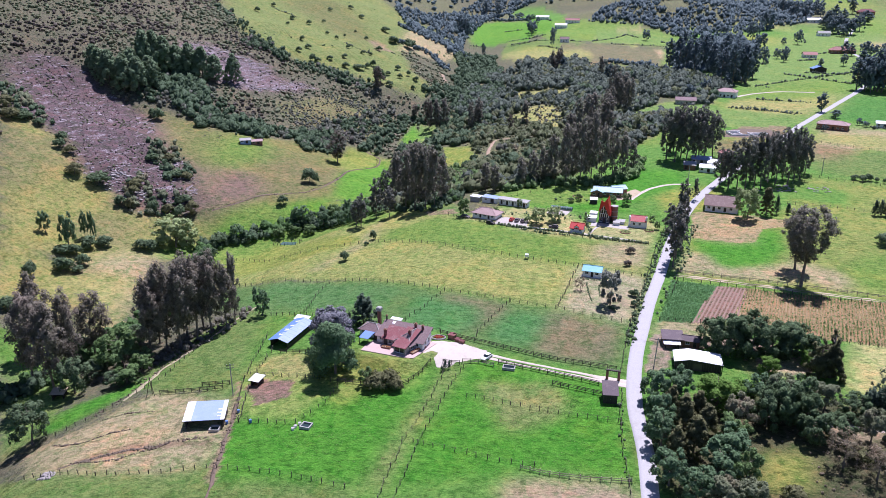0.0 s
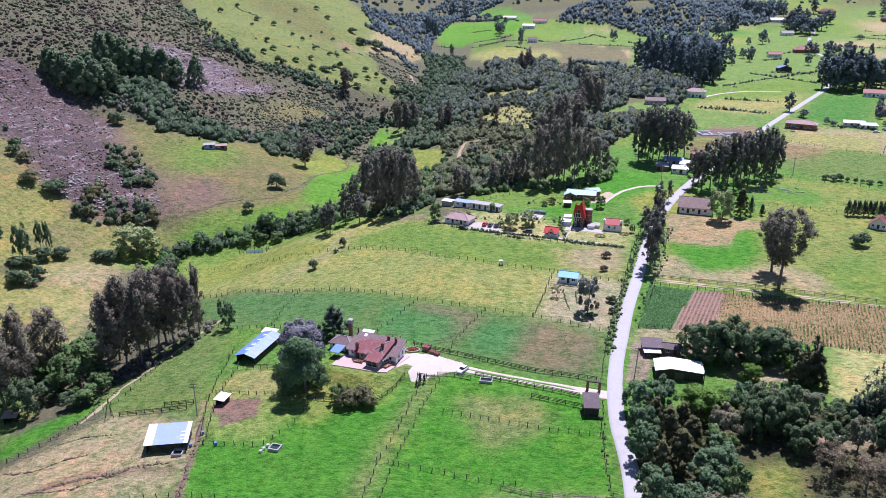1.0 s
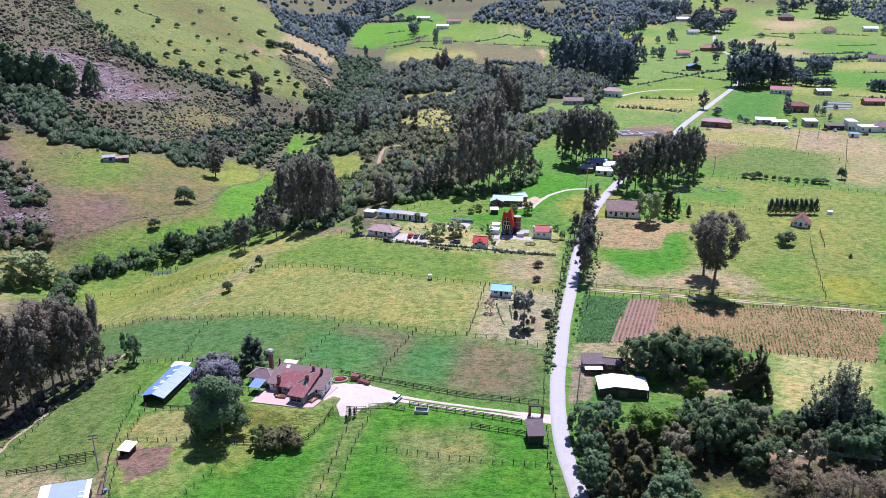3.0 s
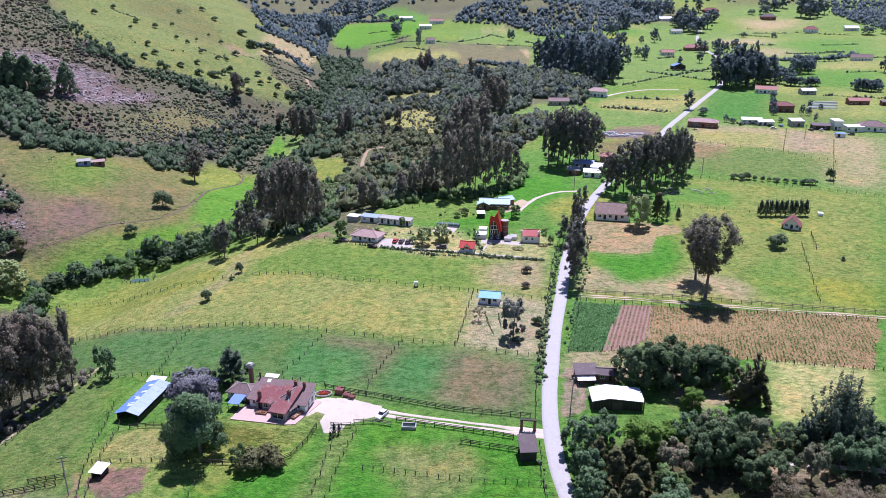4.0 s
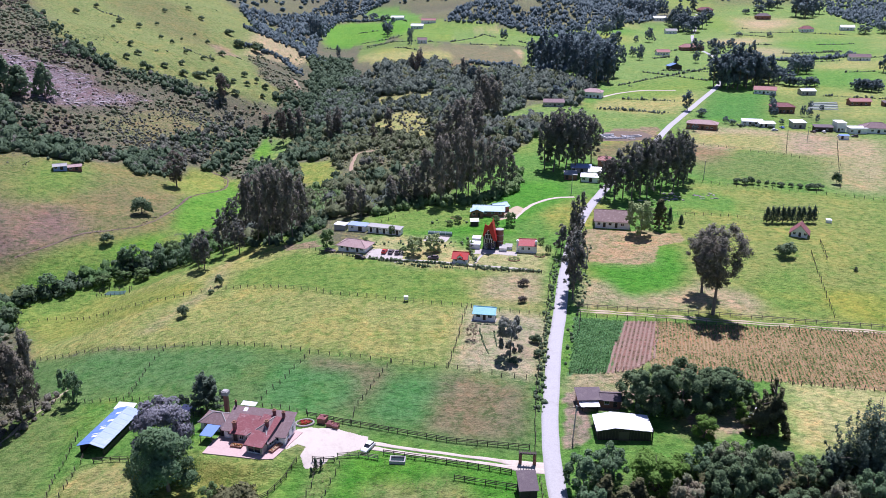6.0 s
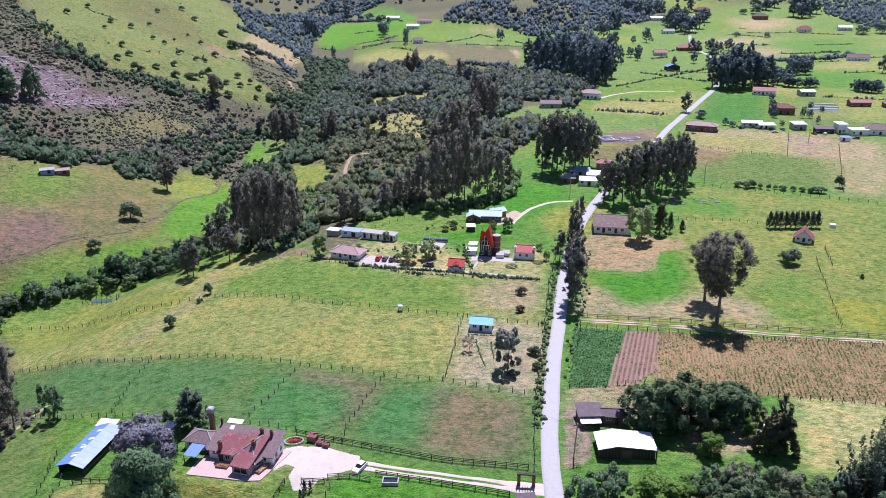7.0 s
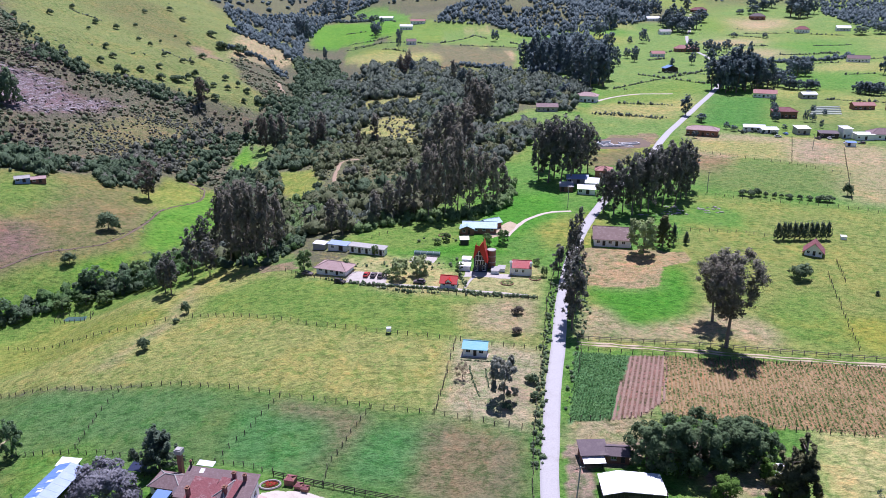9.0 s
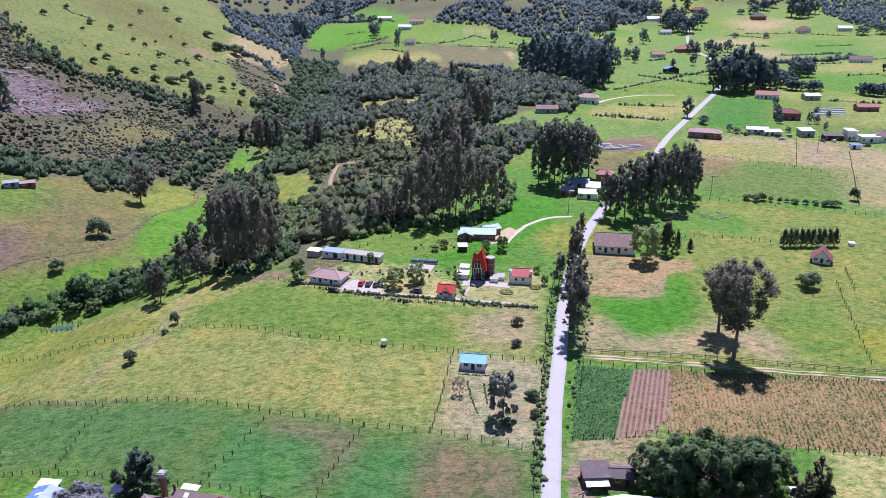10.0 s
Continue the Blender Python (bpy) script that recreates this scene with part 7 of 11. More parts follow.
def house(name, a, yaw, length, depth, wall_h, roof_h, wall, roof, label, category="house", kind="gable", over=0.45, front=(), right=(), left=(), back=(), frame=None, door=None, group="", thick=0.22, base=None, cap=None):
    """A house by its front corner a, with walls, openings, roof and ridge. kind: gable, cross (the gable faces the front), hip or shed (rising to the back)."""
    frame, door = frame or M_WHITE, door or M_DARKWOOD
    c, s = math.cos(radians(yaw)), math.sin(radians(yaw))
    spots_z = [float(ground_z(a[0] + c * u - s * v, a[1] + s * u + c * v)) for u in (0, length) for v in (0, depth)]
    ob = stand(name, a[0], a[1], yaw, label, category, group, z=(sum(spots_z) / 4 + 0.15) if base is None else base)
    sides = (
        (front, length, pose(0, 0, 0)),
        (right, depth, pose(length, 0, 0, 0, 0, 90)),
        (back, length, pose(length, depth, 0, 0, 0, 180)),
        (left, depth, pose(0, depth, 0, 0, 0, 270)),
    )
    for k, (opens, run, m) in enumerate(sides):
        bm = bmesh.new()
        inset = thick if k % 2 else 0.0
        m = m @ pose(inset, 0, 0)
        run -= 2 * inset
        high = wall_h + (roof_h - 0.12 if kind == "shed" and k == 2 else 0)
        wall_run(bm, run, high, opens, thick, m)
        if (kind == "gable" and k % 2) or (kind == "cross" and k % 2 == 0):
            v = [bm.verts.new(m @ Vector(p)) for p in ((0, 0, wall_h), (run, 0, wall_h), (run / 2, 0, wall_h + roof_h * 0.97 - 0.1), (0, thick, wall_h), (run, thick, wall_h), (run / 2, thick, wall_h + roof_h * 0.97 - 0.1))]
            for f in ((0, 1, 2), (5, 4, 3), (1, 4, 5, 2), (3, 0, 2, 5)):
                bm.faces.new([v[i] for i in f])
        if kind == "shed" and k % 2:
            flip = k == 3
            v = [bm.verts.new(m @ Vector(p)) for p in ((run if flip else 0, 0, wall_h), (0 if flip else run, 0, wall_h), (0 if flip else run, 0, wall_h + roof_h - 0.12), (run if flip else 0, thick, wall_h), (0 if flip else run, thick, wall_h), (0 if flip else run, thick, wall_h + roof_h - 0.12))]
            for f in ((0, 1, 2), (5, 4, 3), (1, 4, 5, 2), (3, 0, 2, 5)):
                bm.faces.new([v[i] for i in f])
        bmesh.ops.remove_doubles(bm, verts=bm.verts, dist=0.001)
        bmesh.ops.recalc_face_normals(bm, faces=bm.faces)
        part("wall", bm, wall, ob)
        for s0, w, sill, h in opens:
            fill_opening(ob, s0, w, sill, h, m, thick, frame, door, k)
    drop = roof_h * over / (depth / 2) if kind in ("gable", "hip") else roof_h * over / (length / 2) if kind == "cross" else roof_h * over / depth
    L, D, E, R = length, depth, wall_h - drop + 0.12, wall_h + roof_h + 0.12
    o = over
    ridges = []
    if kind == "gable":
        faces = [[(-o, -o, E), (L + o, -o, E), (L + o, D / 2, R), (-o, D / 2, R)], [(-o, D / 2, R), (L + o, D / 2, R), (L + o, D + o, E), (-o, D + o, E)]]
        ridges = [((-o, D / 2, R), (L + o, D / 2, R))]
    elif kind == "cross":
        faces = [[(-o, -o, E), (L / 2, -o, R), (L / 2, D + o, R), (-o, D + o, E)], [(L / 2, -o, R), (L + o, -o, E), (L + o, D + o, E), (L / 2, D + o, R)]]
        ridges = [((L / 2, -o, R), (L / 2, D + o, R))]
    elif kind == "shed":
        faces = [[(-o, -o, E), (L + o, -o, E), (L + o, D + o, R + drop), (-o, D + o, R + drop)]]
    else:
        i = min(D / 2, L / 2 - 0.2)
        p, q = (i, D / 2, R), (L - i, D / 2, R)
        c0, c1, c2, c3 = (-o, -o, E), (L + o, -o, E), (L + o, D + o, E), (-o, D + o, E)
        faces = [[c0, c1, q, p], [c1, c2, q], [c2, c3, p, q], [c3, c0, p]]
        ridges = [(p, q), (c0, p), (c1, q), (c2, q), (c3, p)]
    for f in faces:
        bm = bmesh.new()
        slab(bm, f, 0.14)
        part("roof", bm, roof, ob)
    for p, q in ridges:
        bm = bmesh.new()
        rod(bm, (p[0], p[1], p[2] + 0.02), (q[0], q[1], q[2] + 0.02), 0.13)
        part("ridge_cap", bm, cap or roof, ob)
    return ob


def chimney(parent, x, y, z0, z1, w, material, cap=M_CONCRETE, name="chimney"):
    ob = part(name, shaped((x - w / 2, y - w / 2, z0, x + w / 2, y + w / 2, z1)), material, parent)
    part("chimney_cap", shaped((x - w * 0.7, y - w * 0.7, z1, x + w * 0.7, y + w * 0.7, z1 + 0.18), (x - w * 0.35, y - w * 0.35, z1 + 0.18, x + w * 0.35, y + w * 0.35, z1 + 0.45)), cap, ob)


POST_MESHES = []


def post_meshes(high):
    rng = random.Random(8)
    for k in range(6):
        bm = bmesh.new()
        lean = (rng.uniform(-0.10, 0.10), rng.uniform(-0.10, 0.10))
        rod(bm, (0, 0, -0.4), (lean[0], lean[1], high + rng.uniform(-0.15, 0.15)), 0.10 + 0.025 * rng.random(), 5)
        me = bpy.data.meshes.new("post")
        bm.to_mesh(me)
        bm.free()
        me.materials.append(M_POST)
        POST_MESHES.append(me)


post_meshes(1.35)
_pick = random.Random(77)


def fence_line(line, step):
    pts = np.array(line, float)
    seg = np.r_[0, np.cumsum(np.hypot(*np.diff(pts, axis=0).T))]
    s = np.linspace(0, seg[-1], max(2, int(round(seg[-1] / step)) + 1))
    return np.interp(s, seg, pts[:, 0]), np.interp(s, seg, pts[:, 1])


def wire_fence(line, label, step=3.4, wires=(0.5, 0.95, 1.2), jitter=0.25):
    """Posts with wire strung between them."""
    xs, ys = fence_line(line, step)
    fence = new("wire_fence")
    fence.matrix_basis = pose(xs[0], ys[0], float(ground_z(xs[0], ys[0])))
    tagged(fence, label, "fence", "paddock fences")
    z0 = fence.matrix_basis.translation.z
    tops = []
    for x, y in zip(xs, ys):
        x, y = x + _pick.uniform(-jitter, jitter), y + _pick.uniform(-jitter, jitter)
        z = float(ground_z(x, y))
        tops.append((x - xs[0], y - ys[0], z - z0))
        post = new("post", _pick.choice(POST_MESHES))
        post.parent = fence
        s = _pick.uniform(0.85, 1.15)
        post.matrix_basis = pose(*tops[-1], _pick.uniform(-4, 4), _pick.uniform(-4, 4), _pick.uniform(0, 360)) @ Matrix.Diagonal((1, 1, s, 1))
    for h in wires:
        bm, last = bmesh.new(), None
        for p in tops:
            ring = [bm.verts.new((p[0], p[1], p[2] + h + 0.016)), bm.verts.new((p[0] + 0.014, p[1] + 0.014, p[2] + h)), bm.verts.new((p[0] - 0.014, p[1] - 0.014, p[2] + h))]
            if last:
                for a in range(3):
                    bm.faces.new((last[a], ring[a], ring[(a + 1) % 3], last[(a + 1) % 3]))
            last = ring
        part("wire", bm, M_POST, fence)
    return fence


def rail_fence(line, label, step=2.4, rails=(0.45, 0.85, 1.25), material=None, name="rail_fence"):
    """Posts with wooden rails."""
    material = material or M_DARKWOOD
    xs, ys = fence_line(line, step)
    fence = new(name)
    fence.matrix_basis = pose(xs[0], ys[0], float(ground_z(xs[0], ys[0])))
    tagged(fence, label, "fence", "rail fences")
    z0 = fence.matrix_basis.translation.z
    tops = [(x - xs[0], y - ys[0], float(ground_z(x, y)) - z0) for x, y in zip(xs, ys)]
    me = None
    for p in tops:
        if me is None:
            me = part("post", shaped((-0.08, -0.08, -0.4, 0.08, 0.08, 1.45)), material, fence).data
            continue
        post = new("post", me)
        post.parent = fence
        post.matrix_basis = pose(*p, _pick.uniform(-3, 3), _pick.uniform(-3, 3), _pick.uniform(-8, 8))
    for p, q in zip(tops[:-1], tops[1:]):
        for h in rails:
            bm = bmesh.new()
            d = Vector(q) - Vector(p)
            turn = d.to_track_quat("X", "Z").to_matrix().to_4x4()
            box(bm, -0.1, 0.08, h - 0.075 + _pick.uniform(-0.05, 0.05), d.length + 0.1, 0.13, h + 0.075, Matrix.Translation(p) @ turn)
            part("rail", bm, material, fence)
    return fence


def car(x, y, yaw, paint, label):
    """A small parked car."""
    ob = stand("car", x, y, yaw, label, "car", "parked cars")
    side = [(-2.05, 0.35), (-2.05, 0.85), (-1.9, 0.98), (-0.6, 1.02), (0.95, 1.0), (1.9, 0.82), (2.08, 0.6), (2.05, 0.35)]

    def loft(profile, w0, w1, material, name, label_=""):
        bm = bmesh.new()
        rows = [[bm.verts.new((px, sgn * (w0 if pz < 0.9 else w1), pz)) for px, pz in profile] for sgn in (-1, 1)]
        n = len(profile)
        for i in range(n):
            j = (i + 1) % n
            bm.faces.new((rows[0][i], rows[0][j], rows[1][j], rows[1][i]))
        bm.faces.new(rows[0][::-1])
        bm.faces.new(rows[1])
        bmesh.ops.recalc_face_normals(bm, faces=bm.faces)
        bmesh.ops.bevel(bm, geom=bm.edges[:], offset=0.05, segments=1, affect="EDGES")
        return part(name, bm, material, ob, label_)

    loft(side, 0.84, 0.80, paint, "body")
    loft([(-1.85, 1.0), (-1.45, 1.42), (0.15, 1.45), (0.95, 1.0)], 0.74, 0.66, M_GLASS, "cabin", "dark glazed car cabin")
    part("roof", shaped((-1.42, -0.62, 1.425, 0.12, 0.62, 1.49)), paint, ob)
    for wx in (-1.3, 1.3):
        for wy in (-0.78, 0.78):
            bm = bmesh.new()
            rod(bm, (wx, wy - 0.1, 0.32), (wx, wy + 0.1, 0.32), 0.32, 12)
            tyre = part("wheel", bm, M_DARKWOOD, ob)
            bm = bmesh.new()
            rod(bm, (wx, wy - 0.112, 0.32), (wx, wy + 0.112, 0.32), 0.18, 8)
            part("rim", bm, M_CONCRETE, tyre)
    for wy in (-0.6, 0.6):
        part("headlight", shaped((1.98, wy - 0.16, 0.62, 2.07, wy + 0.16, 0.75)), M_WHITEROOF, ob)
    return ob


def utility_pole(x, y, high, label, arms=1, tilt=0.0):
    ob = stand("utility_pole", x, y, 20, label, "utility pole", "utility poles")
    bm = bmesh.new()
    rod(bm, (0, 0, -0.5), (tilt, 0, high), 0.15, 8)
    part("pole", bm, M_CONCRETE, ob)
    for k in range(arms):
        arm = part("crossarm", shaped((tilt - 1.1, -0.07, high - 0.5 - 0.9 * k, tilt + 1.1, 0.07, high - 0.35 - 0.9 * k)), M_DARKWOOD, ob)
        for u in (-0.95, 0.0, 0.95):
            bm = bmesh.new()
            rod(bm, (tilt + u, 0, high - 0.35 - 0.9 * k), (tilt + u, 0, high - 0.12 - 0.9 * k), 0.06, 6)
            part("insulator", bm, M_CONCRETE, arm)
    return ob


M_NAVY = surface("navy_paint", (0.02, 0.028, 0.075), 0.35, dirt=(0.05, 0.06, 0.1), stain=0.3)
M_ORANGE = surface("orange_flowers", (0.42, 0.15, 0.03), 0.8, dirt=(0.2, 0.24, 0.06), stain=0.8, scale=3.0, grain=8, relief=0.1)
M_FADED = surface("faded_pink_tile", (0.42, 0.30, 0.28), 0.9, dirt=(0.3, 0.17, 0.15), stain=0.8, scale=0.6, grain=2.5, relief=0.08, tone=0.5)


# ---- the farmhouse ----
def merge_into(main, blocks):
    """Makes the parts of several blocks the parts of one house."""
    for b in blocks:
        shift = main.matrix_basis.inverted() @ b.matrix_basis
        for child in list(b.children):
            child.parent = main
            child.matrix_basis = shift @ child.matrix_basis
        bpy.data.objects.remove(b)


def row(n, first, gap, w, sill, h):
    return [(first + k * gap, w, sill, h) for k in range(n)]


FARM_Z = 1.72
farmhouse = stand("farmhouse", -44.5, 163, -12, "low rambling farmhouse with weathered red tile roofs", "house", z=FARM_Z)
blocks = [
    house("block", (-51.7, 162.3), -12, 15.4, 6.6, 2.25, 2.1, M_WHITE, M_GREYTILE, "", kind="shed", front=[(0.8, 1.3, 0.8, 1.2), (12.6, 1.3, 0.8, 1.2)], right=row(2, 1.4, 2.6, 1.2, 0.8, 1.2), base=FARM_Z, over=0.5),
    house("block", (-49.6, 160.9), -14, 5.0, 5.2, 2.2, 1.75, M_STONE, M_REDTILE, "", kind="shed", front=[(0.4, 1.2, 0.0, 2.0), (2.0, 1.1, 0.7, 1.1), (3.5, 1.1, 0.7, 1.1)], left=[(2.0, 1.1, 0.8, 1.0)], base=FARM_Z, over=0.3),
    house("block", (-44.9, 156.1), -17, 4.0, 9.0, 2.3, 2.1, M_STONE, M_REDTILE, "", kind="shed", front=[(0.3, 3.3, 0.35, 1.75)], left=[(3.4, 1.4, 0.9, 1.1), (6, 1.0, 0, 2.0)], base=FARM_Z, over=0.45),
    house("block", (-40.2, 157.2), 62, 8.9, 5.6, 2.3, 2.2, M_STONE, M_GREYTILE, "", over=0.6, kind="hip", front=[(0.7, 1.5, 0.6, 1.4), (2.9, 1.0, 0, 2.05), (4.5, 1.4, 0.6, 1.4), (6.6, 1.4, 0.6, 1.4)], base=FARM_Z, cap=M_CONCRETE),
    house("block", (-58.4, 166.0), -13, 7.0, 4.8, 2.2, 1.35, M_WHITE, M_GREYTILE, "", kind="hip", front=row(3, 0.8, 2.1, 1.0, 0.8, 1.1), base=FARM_Z, cap=M_CONCRETE),
    house("block", (-52.8, 163.0), -12, 2.9, 3.0, 2.0, 0.5, M_DARKWOOD, M_DARKROOF, "", kind="shed", front=[(0.4, 0.9, 0, 1.9), (1.6, 0.8, 0.8, 0.9)], base=FARM_Z, over=0.25),
]
merge_into(farmhouse, blocks)
_fi = farmhouse.matrix_basis.inverted()


def in_farm(x, y):
    v = _fi @ Vector((x, y, FARM_Z))
    return v.x, v.y


for (x, y), z0, z1, w, m in (((-53.2, 170.9), 0, 6.6, 0.95, M_BRICK), ((-48.8, 161.6), 2.2, 4.6, 0.75, M_REDTILE), ((-40.9, 160.7), 2.6, 5.4, 0.75, M_REDTILE), ((-40.0, 165.0), 3.4, 5.7, 0.65, M_REDTILE), ((-37.7, 164.6), 3.0, 5.4, 0.6, M_REDTILE), ((-50.2, 168.9), 3.6, 5.9, 0.35, M_DARKWOOD)):
    lx, ly = in_farm(x, y)
    chimney(farmhouse, lx, ly, z0, z1, w, m, cap=M_BRICK)
lx, ly = in_farm(-53.2, 170.9)
part("chimney_hood", shaped((lx - 0.8, ly - 0.8, 6.6, lx + 0.8, ly + 0.8, 7.6), (lx - 0.6, ly - 0.6, 7.6, lx + 0.6, ly + 0.6, 7.8)), M_CONCRETE, farmhouse, "grey concrete chimney hood")
for x, y, z, w in ((-42.4, 165.6, 3.86, 1.0), (-47.6, 167.6, 4.3, 0.5), (-49.4, 166.2, 3.6, 0.45)):
    lx, ly = in_farm(x, y)
    bm = bmesh.new()
    slab(bm, [(lx - w, ly - 0.7, z - 0.24), (lx + w, ly - 0.7, z - 0.24), (lx + w, ly + 0.7, z + 0.24), (lx - w, ly + 0.7, z + 0.24)], 0.12)
    part("skylight", bm, M_WHITEROOF, farmhouse, "white translucent roof panel")
lx, ly = in_farm(-47.4, 169.6)
bm = bmesh.new()
slab(bm, [(lx - 1.9, ly - 0.4, 4.55), (lx + 1.9, ly - 0.4, 4.55), (lx + 1.9, ly + 1.2, 4.75), (lx - 1.9, ly + 1.2, 4.75)], 0.1)
part("roof_panel", bm, M_WHITEROOF, farmhouse, "raised white sheet panel behind the ridge")


def flat_piece(name, outline, top, thick, material, label, category, kind=""):
    bm = bmesh.new()
    slab(bm, [(x, y, top) for x, y in outline], thick)
    me = bpy.data.meshes.new(name)
    bm.to_mesh(me)
    bm.free()
    me.materials.append(material)
    return tagged(new(name, me), label, category, kind=kind)


terrace = flat_piece("terrace", [(-55.2, 156.0), (-41.6, 153.6), (-38.3, 153.7), (-33.4, 164.4), (-36.5, 166.0), (-40, 165), (-52, 165), (-54.2, 160.8)], FARM_Z - 0.02, 1.6, M_TERRACE, "pink paved terrace in front of the farmhouse", "terrace", "structure")
# garden beds with timber edging on the terrace
for k, (x, y, yaw, L, W) in enumerate(((-38.9, 155.7, 62, 6.2, 1.1), (-49.4, 158.3, -12, 2.9, 1.2))):
    bed = stand("flower_bed", x, y, yaw, "raised timber flower bed with orange flowers", "flower bed", "terrace flower beds", z=FARM_Z)
    part("edging", shaped((0, 0, 0, L, 0.14, 0.45), (0, W - 0.14, 0, L, W, 0.45), (0, 0.14, 0, 0.14, W - 0.14, 0.45), (L - 0.14, 0.14, 0, L, W - 0.14, 0.45)), M_BRICK, bed)
    part("soil", shaped((0.14, 0.14, 0, L - 0.14, W - 0.14, 0.3)), M_LANE, bed)
    rr = np.random.default_rng(k)
    q = leaf_cards(rr, [(0.4 + (L - 0.8) * t, W / 2, 0.5, 0.35, 0.35, 0.25) for t in np.linspace(0, 1, 6)], 160, 0.12)
    fl = new("flower_mass", cards_mesh("flower_mass", q, M_ORANGE))
    fl.parent = bed
# the round bed of red flowers and the brick troughs at the yard's edge
bed = stand("round_flower_bed", -33.6, 168.6, 10, "stone-edged bed full of red flowers", "flower bed")
bm = bmesh.new()
ring = [(2.2 * math.cos(a), 1.5 * math.sin(a)) for a in np.linspace(0, 2 * math.pi, 18, endpoint=False)]
for (x0, y0), (x1, y1) in zip(ring, ring[1:] + ring[:1]):
    rod(bm, (x0, y0, 0.2), (x1, y1, 0.2), 0.24, 6)
part("edging", bm, M_STONE, bed)
q = leaf_cards(np.random.default_rng(4), [(1.1 * math.cos(a), 0.7 * math.sin(a), 0.35, 0.7, 0.6, 0.35) for a in np.linspace(0, 6, 7)] + [(0, 0, 0.4, 0.9, 0.7, 0.4)], 420, 0.14)
fl = new("flower_mass", cards_mesh("flower_mass", q, M_FLOWER))
fl.parent = bed
for k, (x, y, L, D) in enumerate(((-30.6, 168.6, 2.2, 1.9), (-28.2, 167.2, 1.6, 1.5), (-26.6, 166.4, 1.5, 1.3))):
    ob = stand("brick_kiosk" if k == 0 else "brick_planter", x, y, -14, "small brick store with a tiled cap" if k == 0 else "low brick planter beside the yard", "outbuilding" if k == 0 else "planter")
    h = 1.4 if k == 0 else 0.8
    part("body", shaped((0, 0, -0.3, L, D, h)), M_BRICK, ob)
    bm = bmesh.new()
    slab(bm, [(-0.15, -0.15, h + 0.1), (L + 0.15, -0.15, h + 0.1), (L / 2 + 0.2, D / 2, h + 0.5), (L / 2 - 0.2, D / 2, h + 0.5)], 0.1)
    slab(bm, [(L / 2 - 0.2, D / 2, h + 0.5), (L / 2 + 0.2, D / 2, h + 0.5), (L + 0.15, D + 0.15, h + 0.1), (-0.15, D + 0.15, h + 0.1)], 0.1)
    part("cap", bm, M_REDTILE, ob)
# blue awning
awning = stand("awning", -57.6, 159.9, -12, "sloping light blue sheet awning on posts", "awning", z=FARM_Z - 0.3)
bm = bmesh.new()
slab(bm, [(0.6, 0.4, 2.3), (3.8, 0.4, 2.3), (4.2, 4.2, 3.0), (0.8, 4.2, 3.0)], 0.08)
part("sheet", bm, M_BLUEROOF, awning)
for x, y in ((0.7, 0.5), (3.7, 0.5), (0.9, 4.0), (4.1, 4.0)):
    part("post", shaped((x - 0.07, y - 0.07, -0.5, x + 0.07, y + 0.07, 2.25 + y * 0.16)), M_DARKWOOD, awning)


